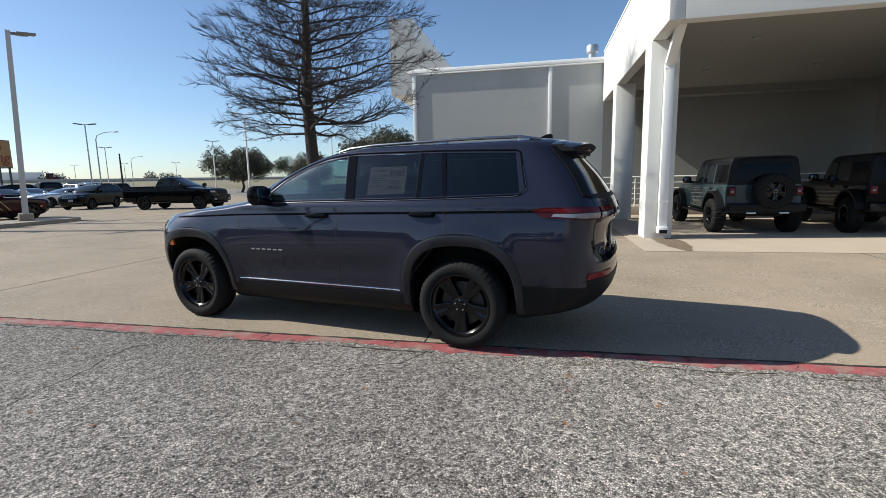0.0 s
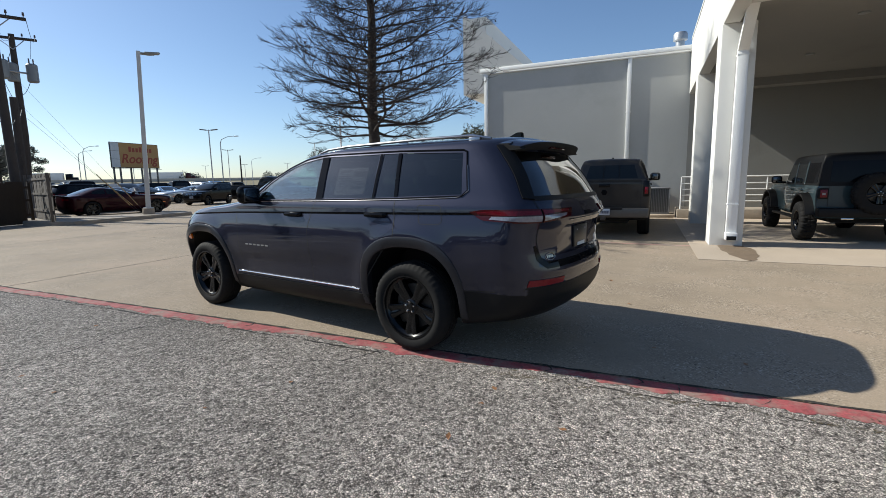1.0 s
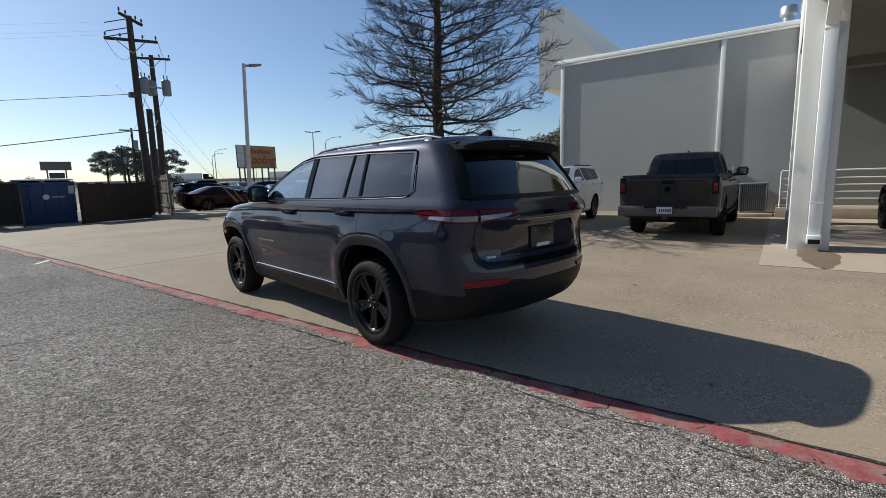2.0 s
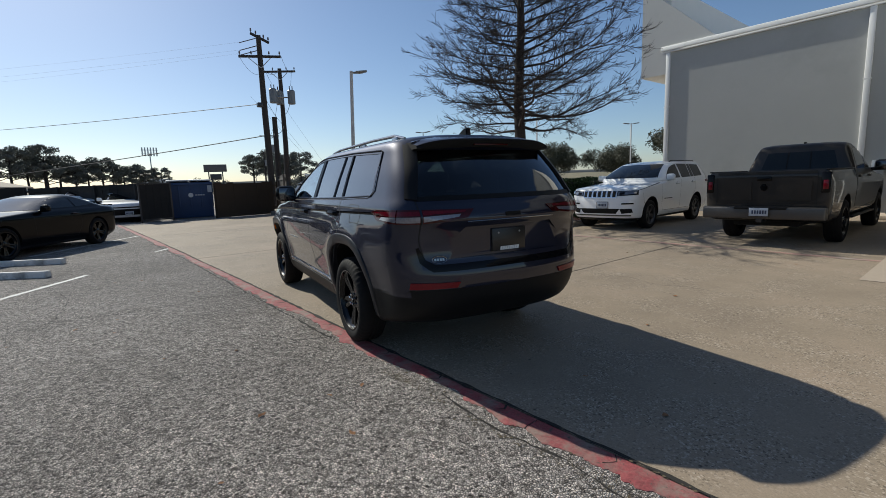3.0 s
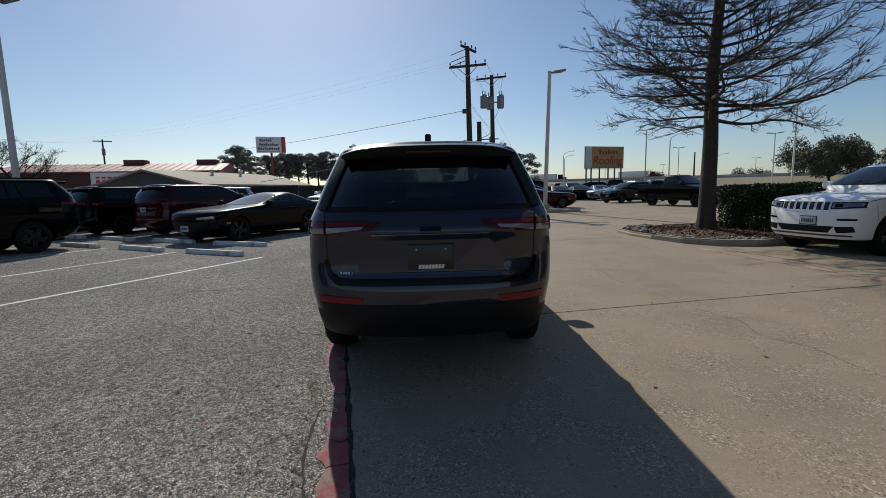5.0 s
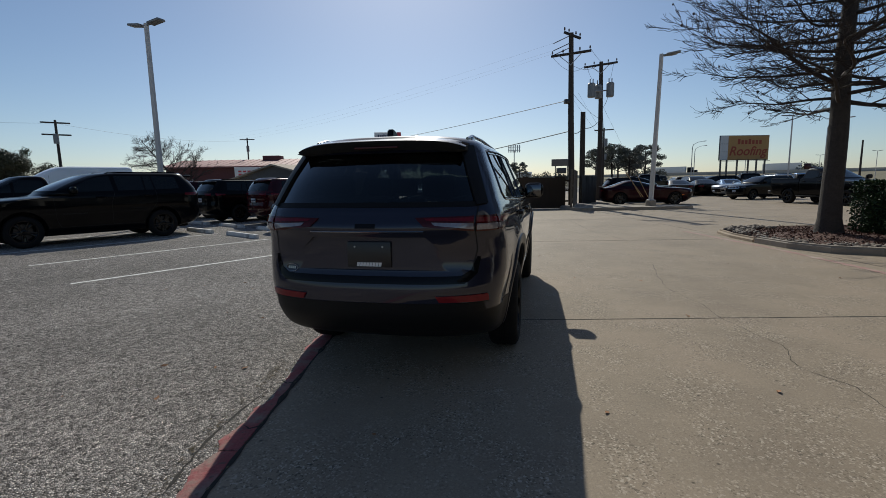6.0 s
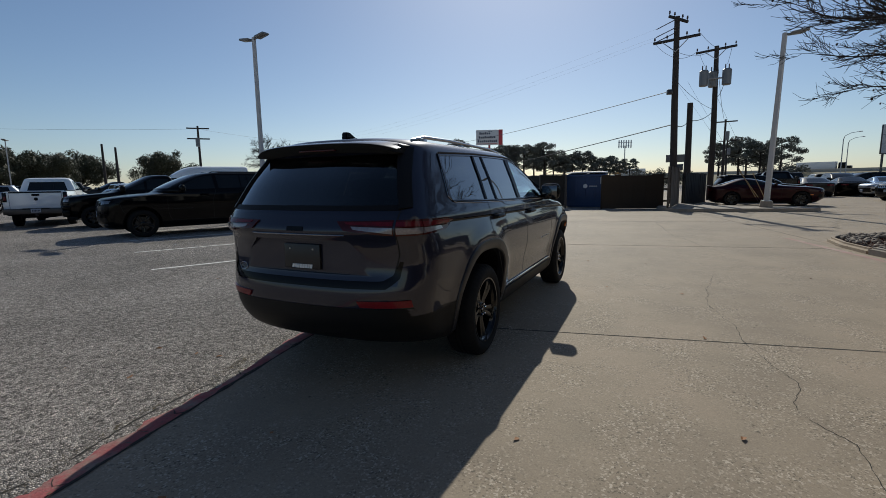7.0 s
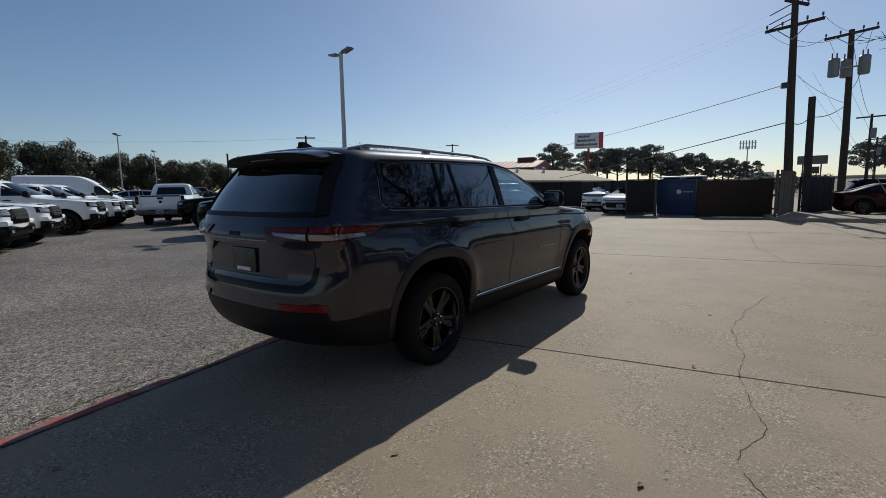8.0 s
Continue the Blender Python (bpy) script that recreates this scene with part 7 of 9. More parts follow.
# ---- trees and hedge ----
def bare_tree(m, label, height=11.5, spread=3.6, first=2.75, r0=0.205, seed=3, whorls=34, balls=260, sway=0.0):
    """A straight trunk with level, upswept limbs, side branches and fine twigs, nearly leafless."""
    rnd = random.Random(seed)
    tree = thing("bare_tree", m, label, "tree")
    bm = B()
    pts, rad = [], []
    for i in range(25):
        t = i / 24
        z = height * t
        pts.append((0.10 * noise.noise((0, seed, z * 0.4)), 0.10 * noise.noise((9, seed, z * 0.4)), z - 0.15))
        rad.append(r0 * (1 - t) ** 0.85 + 0.012 + (0.10 * math.exp(-z * 4.0)))
    tube(bm, pts, rad, 14)
    part("trunk", bm, M["bark"], tree, "grey-brown tapering trunk", sharp=60)

    def trunk_at(z):
        t = max(0, min(0.999, (z + 0.15) / height)) * 24
        i = int(t)
        return Vector(pts[i]).lerp(Vector(pts[i + 1]), t - i)

    limbs, twigs, seeds = B(), B(), B()
    tips = []
    ang = 0.0
    nb = whorls * 3
    for b in range(nb):
        u = b / (nb - 1)
        z = first + (height - 0.6 - first) * u ** 1.05
        ang += 2.399963 + rnd.uniform(-0.35, 0.35)
        ln = spread * (1.06 - 0.80 * u ** 1.25) * rnd.uniform(0.68, 1.04) * (1 + sway * math.cos(ang + 0.6))
        base = trunk_at(z)
        d = Vector((math.cos(ang), math.sin(ang), 0))
        side = Vector((-d.y, d.x, 0))
        lift = rnd.uniform(-0.02, 0.30) + 0.26 * u
        bend = rnd.uniform(-0.10, 0.16)
        n = 12
        path, rr = [], []
        r_b = 0.042 * (1 - u * 0.6) * (ln / spread + 0.25)
        for i in range(n + 1):
            t = i / n
            w = 0.30 * ln * noise.noise((b * 1.7, t * 2.2, seed)) * t
            up = ln * (lift * t - bend * 0.6 * math.sin(math.pi * t) * (1 - u) + 0.4 * bend * t * t)
            path.append(base + d * ln * t + side * w + Vector((0, 0, up + 0.34 * noise.noise((b * 3.1, t * 3.0, 4)) * ln / 4 * t)))
            rr.append(max(0.0045, r_b * (1 - t) ** 0.9))
        tube(limbs, path, rr, 6)
        # side branches, and twigs on them
        ns = int(9 + 12 * ln / spread)
        for s in range(ns):
            t = 0.16 + 0.84 * (s + rnd.random()) / ns
            t = min(t, 0.995)
            k = min(n - 1, int(t * n))
            p0 = path[k].lerp(path[k + 1], t * n - k)
            dd = (path[k + 1] - path[k]).normalized()
            sg = 1 if s % 2 else -1
            l2 = ln * rnd.uniform(0.14, 0.40) * (1.2 - 0.6 * t)
            d2 = (dd * rnd.uniform(0.55, 1.0) + side * sg * rnd.uniform(0.4, 1.0) + Vector((0, 0, rnd.uniform(-0.40, 0.75)))).normalized()
            pth = []
            for i in range(6):
                q = i / 5
                pth.append(p0 + d2 * l2 * q + Vector((0, 0, l2 * (0.10 * q * q - 0.10 * q * (1 - u)))) + Vector((noise.noise((b, s, q * 2)), noise.noise((b, s + 50, q * 2)), noise.noise((b, s + 90, q * 2)))) * 0.10 * l2)
            r2 = max(0.0055, rr[k] * 0.42)
            tube(limbs, pth, [max(0.0035, r2 * (1 - 0.8 * q / 5)) for q in range(6)], 4, caps=False)
            nt = int(6 + 8 * l2)
            for w in range(nt):
                q = 0.2 + 0.8 * (w + rnd.random()) / nt
                i = min(4, int(q * 5))
                c = pth[i].lerp(pth[i + 1], min(1, q * 5 - i))
                l3 = rnd.uniform(0.12, 0.36)
                d3 = (d2 * rnd.uniform(0.7, 1.3) + d * 0.2 + Vector((rnd.uniform(-1, 1), rnd.uniform(-1, 1), rnd.uniform(-0.6, 0.9))) * 0.85).normalized()
                e = c + d3 * l3 + Vector((0, 0, rnd.uniform(-0.10, 0.16) * l3))
                mid = (c + e) / 2 + Vector((0, 0, -0.07 * l3)) + Vector((rnd.uniform(-1, 1), rnd.uniform(-1, 1), rnd.uniform(-1, 1))) * 0.012
                tube(twigs, [c, mid, e], [0.0060, 0.0050, 0.0036], 3, caps=False)
                if rnd.random() < 0.35:
                    f = mid + (d3 + Vector((rnd.uniform(-1, 1), rnd.uniform(-1, 1), rnd.uniform(-1, 1)))).normalized() * l3 * 0.5
                    tube(twigs, [mid, f], [0.0046, 0.0034], 3, caps=False)
                tips.append(e)
    for e in rnd.sample(tips, min(balls, len(tips))):
        bmesh.ops.create_icosphere(seeds, subdivisions=1, radius=rnd.uniform(0.016, 0.030), matrix=Matrix.Translation(e + Vector((0, 0, -0.03))) @ Matrix.Diagonal((1, 1, 1.2, 1)))
    tagged(part("branchwork", limbs, M["twig"], tree, sharp=60), kind="stuff")
    tagged(part("fine_branchwork", twigs, M["twig"], tree, sharp=60), kind="stuff")
    tagged(part("dry_fruit", seeds, M["seed"], tree, sharp=80), kind="stuff")
    return tree


def leaves(bm, rnd, blobs, count, size, squash=1.0):
    """Small bent leaves strewn over the skins of uneven clumps; squash flattens the clumps."""
    tot = sum(r ** 2 for _, r in blobs)
    for c, r in blobs:
        for _ in range(int(count * r * r / tot)):
            d = Vector((rnd.gauss(0, 1), rnd.gauss(0, 1), rnd.gauss(0, 0.8))).normalized()
            q = 1 + 0.35 * noise.noise(c + d * 1.7)
            p = c + d * r * q * (rnd.random() ** 0.25) * Vector((1, 1, squash))
            u = Vector((rnd.gauss(0, 1), rnd.gauss(0, 1), rnd.gauss(0, 1))).normalized()
            v = u.cross(d)
            if v.length < 0.05:
                continue
            v.normalize()
            s = size * rnd.uniform(0.6, 1.4)
            a, b_, e, f = p - u * s, p + v * s * 0.45 + d * s * 0.2, p + u * s, p - v * s * 0.45 + d * s * 0.2
            vs = [bm.verts.new(x) for x in (a, b_, e, f)]
            bm.faces.new((vs[0], vs[1], vs[2]))
            bm.faces.new((vs[0], vs[2], vs[3]))
    return bm


def leafy_tree(name, m, label, h, w, seed, leaf, trunk_h, clumps=26, count=5200, size=0.16, flat=0.62, r0=0.22, group=""):
    """A trunk that forks into limbs under a crown of many loose clumps."""
    rnd = random.Random(seed)
    tree = thing(name, m, label, "tree", group)
    blobs = []
    for _ in range(clumps):
        a, q = rnd.uniform(0, 6.283), rnd.random() ** 0.55
        zz = rnd.uniform(-1, 1)
        rr = w / 2 * q * math.sqrt(max(0.05, 1 - zz * zz * 0.8)) * 0.85
        c = Vector((rr * math.cos(a), rr * math.sin(a), trunk_h + (h - trunk_h) * (0.5 + 0.42 * zz * (0.8 + 0.2 * flat))))
        blobs.append((c, rnd.uniform(0.075, 0.15) * w * (0.75 if abs(zz) > 0.6 else 1)))
    bm = B()
    fork = Vector((0.1 * w * 0.2, 0, trunk_h * 0.75))
    tube(bm, [(0, 0, -0.1), (0.03 * w, 0, trunk_h * 0.4), fork], [r0 * 1.2, r0 * 0.9, r0 * 0.75], 9)
    for c, r in blobs[:14]:
        mid = fork.lerp(c, 0.5) + Vector((0, 0, -0.06 * (c.z - fork.z)))
        tube(bm, [fork, mid, c], [r0 * 0.5, r0 * 0.3, r0 * 0.08], 5, caps=False)
    part("trunk", bm, M["bark"], tree, sharp=60)
    part("crown", leaves(B(), rnd, blobs, count, size), M[leaf], tree, sharp=10)
    return tree


bare_tree(pose(-6.9, 13.52, 0.2, 0, 0, 40), "tall nearly leafless tree with level limbs in the planting bed", sway=0.15)

# clipped hedge behind the tree
rnd = random.Random(8)
hb = B()
for _ in range(13000):
    face = rnd.random()
    x, y, z = rnd.uniform(-7.7, -5.0), rnd.uniform(14.55, 16.1), rnd.uniform(0.12, 1.38)
    if face < 0.5:
        y = 14.6 + abs(rnd.gauss(0, 0.05))
    elif face < 0.75:
        z = 1.36 - abs(rnd.gauss(0, 0.04))
    elif face < 0.88:
        x = rnd.choice((-7.68, -5.02)) + rnd.gauss(0, 0.04)
    z += 0.07 * noise.noise((x * 1.6, y * 1.6, 3))
    y += 0.08 * noise.noise((x * 2.2, z * 2.2, 7))
    p = Vector((x, y, z))
    u = Vector((rnd.gauss(0, 1), rnd.gauss(0, 1), rnd.gauss(0, 1))).normalized()
    v = u.cross(Vector((rnd.gauss(0, 1), rnd.gauss(0, 1), rnd.gauss(0, 1)))).normalized()
    s = rnd.uniform(0.022, 0.045)
    q = [hb.verts.new(c) for c in (p - u * s, p + v * s * 0.55, p + u * s, p - v * s * 0.55)]
    hb.faces.new(q)
hedge = thing("hedge", I4, "dense dark-green clipped hedge behind the tree", "hedge")
tagged(part("foliage", hb, M["leaf"], hedge, sharp=10), kind="stuff")
# black box added behind the leaves as the shade inside the hedge
hb = B()
box(hb, (-7.58, 14.72, 0.1), (-5.12, 16.0, 1.26), 0.08)
part("hedge_inner_shade", hb, M["well"], hedge)
hb = B()
for i in range(26):
    x, y = rnd.uniform(-7.5, -5.2), rnd.uniform(14.75, 15.9)
    tube(hb, [(x, y, 0.05), (x + rnd.uniform(-0.1, 0.1), y, 0.6)], 0.018, 5)
tagged(part("stemwork", hb, M["twig"], hedge), kind="stuff")

oak = leafy_tree("live_oak", pose(-51.5, 73.9, 0, 0, 0, 20), "broad evergreen oak with a low rounded crown", 7.3, 13.5, 5, "oak_leaf", 2.5, 34, 20000, 0.15)
for x, y, a, s in ((-42.0, 80.6, 100, 0.88), (-26.5, 80, 60, 1.35)):
    copy_thing(oak, pose(x, y, 0, 0, 0, a) @ Matrix.Scale(s, 4))
lot_oak = leafy_tree("shade_tree", pose(-23.6, -51.2, 0, 0, 0, 0), "dark rounded shade tree beyond the car park", 7.2, 10.5, 9, "oak_leaf", 2.2, 30, 21000, 0.13, group="shade trees beyond the car park")
for x, y, a, s in ((-17.0, -50.6, 80, 0.95), (-29.9, -50.4, 150, 0.9), (-33.5, -50.0, 150, 0.82), (-38.5, -55.0, 220, 0.8), (-42.8, -52.6, 300, 0.86), (-47.5, -44.5, 30, 0.87), (-12.0, -52.0, 44, 1.0), (-36.5, -49.5, 100, 0.75)):
    copy_thing(lot_oak, pose(x, y, 0, 0, 0, a) @ Matrix.Scale(s, 4))


def pine_tree(m, label, h, seed, group=""):
    """A tall bare trunk that forks high up, with flat ragged tufts at the ends of its limbs."""
    rnd = random.Random(seed)
    tree = thing("pine", m, label, "tree", group)
    bm = B()
    top = Vector((0.3, 0.1, h * 0.86))
    tube(bm, [(0, 0, -0.1), (0.12, 0, h * 0.3), (0.05, 0.1, h * 0.6), top], [0.30, 0.22, 0.16, 0.05], 8)
    tufts = []
    for k in range(19):
        u = 0.42 + 0.50 * k / 18
        a, reach = k * 2.4 + rnd.uniform(-0.5, 0.5), h * (0.36 - 0.26 * max(0.0, (u - 0.55) / 0.45) ** 1.2) * rnd.uniform(0.65, 1.1)
        c = Vector((reach * math.cos(a), reach * math.sin(a), h * u + reach * 0.35))
        f = Vector((0.06, 0.06, h * u))
        tube(bm, [f, f.lerp(c, 0.55) + Vector((0, 0, -0.06 * reach)), c], [0.09, 0.06, 0.02], 5, caps=False)
        tufts.append((c, h * rnd.uniform(0.07, 0.125)))
    part("trunk", bm, M["bark"], tree, sharp=60)
    part("crown", leaves(B(), rnd, tufts, 4600, 0.17, 0.55), M["hazy_leaf"], tree, sharp=10)
    return tree


pine = pine_tree(pose(-106.0, -6.5, 0), "tall far pine with flat ragged tufts on a bare trunk", 9.8, 21, "far pines")
for x, y, a, s in ((-106.5, 2.0, 50, 1.03), (-104.5, -2.4, 90, 0.98), (-111.0, 10.7, 140, 0.84), (-108.0, 6.4, 10, 0.7), (-120.4, 17.6, 200, 0.75), (-114.0, 14.5, 75, 0.66), (-101.5, -10.0, 33, 0.92), (-74.8, -11.0, 210, 0.86), (-112.0, 21.0, 110, 0.64),
                   (-91.8, 36.7, 160, 0.88), (-90.8, 39.8, 250, 0.8), (-94.4, 44.3, 300, 0.88), (-93.0, 33.8, 20, 0.8), (-101.0, -15.0, 20, 0.9), (-99.5, -34.0, 10, 0.7), (-98.5, -28.5, 70, 0.6)):
    copy_thing(pine, pose(x, y, 0, 0, 0, a) @ Matrix.Scale(s, 4))
# a second rank that closes the gaps
for x, y, a, s in ((-107.5, -0.2, 200, 0.92), (-108.5, 4.2, 310, 0.86), (-110.5, 8.5, 250, 0.78), (-113.5, 12.6, 15, 0.74), (-117.0, 16.2, 130, 0.7), (-104.0, -8.2, 280, 0.9), (-116.0, 19.2, 330, 0.62), (-107.0, -4.5, 160, 0.95),
                   (-110.0, 2.3, 95, 0.8), (-112.5, 6.6, 185, 0.74), (-93.5, 38.4, 75, 0.8), (-95.0, 42.0, 200, 0.74)):
    copy_thing(pine, pose(x, y, 0, 0, 0, a) @ Matrix.Scale(s, 4))
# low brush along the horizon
bush = leafy_tree("brush", pose(-60.0, -44.0, 0), "low brush along the far edge, haze in its leaf colour", 3.2, 8.0, 31, "hazy_leaf", 0.5, 18, 3000, 0.16, r0=0.1, group="far brush")
for x, y, a, s in ((-66, -38, 40, 1.1), (-72, -33, 90, 1.0), (-52, -50, 10, 1.1), (-84, -22, 60, 1.2), (-92, -16, 20, 1.1), (-58, -40, 120, 0.9), (-98, 22, 50, 1.0), (-104, 28, 20, 1.1), (-135, 60, 20, 1.6), (-125, 100, 60, 1.6), (-110, 120, 10, 1.6)):
    copy_thing(bush, pose(x, y, 0, 0, 0, a) @ Matrix.Scale(s, 4))
bare_tree(pose(-28.0, -12.2, 0, 0, 36, 288), "small leaning leafless tree beyond the parked cars", 6.0, 3.0, 1.6, 0.10, 17, 11, 0)


# ---- poles, wires, fences, signs, distance ----
def lot_lamp(m, h, label, heads=((0, 1.0),), group="car park lamps", r=0.085):
    """A square-footed lamp post with flat heads; heads: bearing and reach."""
    lamp = thing("street_lamp", m, label, "lamp post", group)
    bm = B()
    tube(bm, [(0, 0, 0.25), (0, 0, h)], [r, r * 0.75], 4)
    part("pole", bm, M["pole_white"], lamp)
    bm = B()
    tube(bm, [(0, 0, 0), (0, 0, 0.28)], [0.26, 0.24], 16)
    part("footing", bm, M["kerb"], lamp, "round concrete footing")
    bm = B()
    box(bm, (-0.16, -0.16, 0.28), (0.16, 0.16, 0.31), 0.005)
    part("base_plate", bm, M["grey_metal"], lamp)
    for a, reach in heads:
        bm = B()
        mm = pose(0, 0, h - 0.08, 0, -7, a)
        box(bm, (0.04, -0.03, -0.02), (0.25, 0.03, 0.03), 0, mm)
        box(bm, (0.22, -0.17, -0.04), (0.22 + 0.62 * reach, 0.17, 0.05), 0.03, mm)
        part("lamp_head", bm, M["transformer"], lamp, "flat grey lamp head")
    return lamp


lot_lamp(pose(-20.57, 15.18, 0.16, 0, 3.4, 4), 7.35, "pale square lamp post on a kerbed island", ((60, 1.0), (100, 0.9)), r=0.135)
lot_lamp(pose(-14.75, -6.55, 0, 0, 0, 40), 7.7, "pale lamp post between rows of parked cars", ((30, 1.0), (210, 1.0)), r=0.11)
far_lamp = lot_lamp(pose(-39.6, 35.2, 0), 7.0, "tall far car-park lamp post with twin heads", ((35, 1.0), (215, 1.0)), "far lamp posts")
for x, y, h in ((-58.3, 54.3, 6.8), (-78.4, 76.7, 5.8), (-72.1, 82.7, 6.0), (-37.6, 49.1, 6.5), (-83.5, 71.1, 5.5), (-25.1, 54.4, 7.3), (-23.9, -40.6, 7.1), (-29.0, -43.3, 6.0), (-25.4, 37.6, 7.5)):
    copy_thing(far_lamp, pose(x, y, 0, 0, 0, 10) @ Matrix.Scale(h / 7.0, 4))
arm = thing("highway_lamp", pose(-55.2, 50.3, 0), "slim highway lamp with a curved arm", "lamp post", "highway lamps")
bm = B()
tube(bm, [(0, 0, 0), (0, 0, 7.4), (0.15, 0.1, 7.9), (0.8, 0.6, 8.3), (1.6, 1.2, 8.4)], [0.1, 0.07, 0.05, 0.04, 0.04], 6)
part("pole", bm, M["grey_metal"], arm)
bm = B()
box(bm, (1.5, 1.1, 8.33), (2.1, 1.45, 8.45), 0.04)
part("lamp_head", bm, M["grey_metal"], arm)
for x, y, s in ((-86.2, 49.6, 1.0), (-110, 62, 1.1), (-120, 80, 1.1), (-95, 95, 1.0), (-104, 38, 0.9), (-130, 50, 1.1)):
    copy_thing(arm, pose(x, y, 0, 0, 0, 0) @ Matrix.Scale(s, 4))


def crossarm(pole, p, q, braces, name="crossarm"):
    bm = B()
    p, q = Vector(p), Vector(q)
    tube(bm, [p, q], 0.075, 4)
    ca = part(name, bm, M["pole_wood"], pole)
    for t in (0.03, 0.3, 0.72, 0.97):
        c = p.lerp(q, t) + Vector((0, 0, 0.06))
        bm = B()
        tube(bm, [c, c + Vector((0, 0, 0.08)), c + Vector((0, 0, 0.09)), c + Vector((0, 0, 0.22))], [0.02, 0.02, 0.05, 0.035], 8)
        part("insulator", bm, M["porcelain"], ca)
    for c, d in braces:
        bm = B()
        tube(bm, [c, d], 0.022, 5)
        part("brace", bm, M["grey_metal"], pole)
    return ca


# leaning service pole
pole = thing("utility_pole", I4, "leaning weathered wooden utility pole with crossarm", "utility pole")
bm = B()
tube(bm, [(-25.05, 12.25, 0), (-24.55, 11.98, 5.4), (-24.1, 11.8, 9.75)], [0.20, 0.17, 0.13], 12)
part("pole", bm, M["pole_wood"], pole)
crossarm(pole, (-24.6, 10.80, 8.62), (-23.75, 12.85, 8.68), (((-24.0, 11.78, 8.0), (-24.35, 11.2, 8.58)), ((-24.0, 11.78, 8.0), (-23.95, 12.35, 8.6))))
crossarm(pole, (-24.3, 11.45, 9.85), (-23.8, 12.25, 9.35), (), "top_arm")
for z in (9.6, 9.2, 8.95):
    bm = B()
    tube(bm, [(-24.05, 11.75, z), (-24.75, 10.95, z - 0.22)], 0.025, 5)
    part("standoff", bm, M["porcelain"], pole)
bm = B()
box(bm, (-24.62, 11.55, 5.95), (-24.32, 11.85, 6.2), 0.04)
part("junction_box", bm, M["dark_metal"], pole)

trans = thing("transformer_pole", I4, "wooden pole with three grey transformers below its crossarm", "utility pole")
bm = B()
tube(bm, [(-32.5, 16.1, 0), (-31.2, 15.75, 4.4), (-30.5, 15.45, 9.7)], [0.21, 0.18, 0.13], 12)
part("pole", bm, M["pole_wood"], trans)
crossarm(trans, (-30.71, 14.33, 9.38), (-30.41, 16.56, 9.62), (((-30.45, 15.43, 8.9), (-30.6, 14.8, 9.4)), ((-30.45, 15.43, 8.9), (-30.45, 16.0, 9.5))))
for y, x in ((14.75, -30.25), (16.02, -30.15), (15.4, -30.75)):
    bm = B()
    tube(bm, [(x, y, 7.25), (x, y, 7.3), (x, y, 8.15), (x, y, 8.22)], [0.22, 0.26, 0.26, 0.2], 16)
    tr = part("transformer", bm, M["transformer"], trans, "grey transformer can")
    for s in (-0.1, 0.1):
        bm = B()
        tube(bm, [(x, y + s, 8.2), (x, y + s, 8.5)], 0.035, 8)
        part("bushing", bm, M["porcelain"], tr)
    bm = B()
    tube(bm, [(x, y, 7.7), (-30.3, 15.38, 7.7)], 0.05, 6)
    part("bracket", bm, M["grey_metal"], trans)
stub = thing("stub_pole", I4, "short dark wooden stub pole", "utility pole")
bm = B()
tube(bm, [(-26.7, 13.3, 0), (-26.1, 13.1, 5.7)], [0.19, 0.15], 10)
part("pole", bm, M["pole_wood"], stub)


def far_pole(x, y, h, label, arms=1, tilt=0.0):
    p = thing("utility_pole", pose(x, y, 0, 0, 0, 0), label, "utility pole", "far utility poles")
    bm = B()
    tube(bm, [(0, 0, 0), (tilt, 0, h)], [0.16, 0.1], 8)
    part("pole", bm, M["pole_wood"], p)
    for k in range(arms):
        bm = B()
        a = math.atan2(y, x) + math.pi / 2
        d = Vector((math.cos(a), math.sin(a), 0)) * 1.1
        c = Vector((tilt, 0, h - 0.25 - 1.1 * k))
        tube(bm, [c - d, c + d], 0.07, 4)
        part("crossarm", bm, M["pole_wood"], p)
    if arms:
        bm = B()
        tube(bm, [(0.3, 0.15, h - 2.2), (0.3, 0.15, h - 1.3)], 0.22, 10)
        part("transformer", bm, M["transformer"], p)


for x, y, h, n in ((-35.5, -39.9, 6.0, 0), (-36.3, -39.1, 5.7, 0), (-40.3, -32.2, 8.0, 2), (-72.0, -28.0, 9.3, 1), (-54.3, 23.2, 7.8, 1), (-73.4, 29.2, 7.1, 1), (-64.0, 62.0, 6.5, 0)):
    far_pole(x, y, h, "far wooden utility pole with crossarm" if n else "far bare wooden pole", n)


def cable(pts, sag, r, label="thin black overhead wire", n=28):
    bm = B()
    for p, q in zip(pts, pts[1:]):
        p, q = Vector(p), Vector(q)
        tube(bm, [p.lerp(q, k / n) + Vector((0, 0, -4 * sag * (k / n) * (1 - k / n))) for k in range(n + 1)], r, 4)
    solo("overhead_wire", bm, M["wire"], I4, label, "wire", "overhead wires")


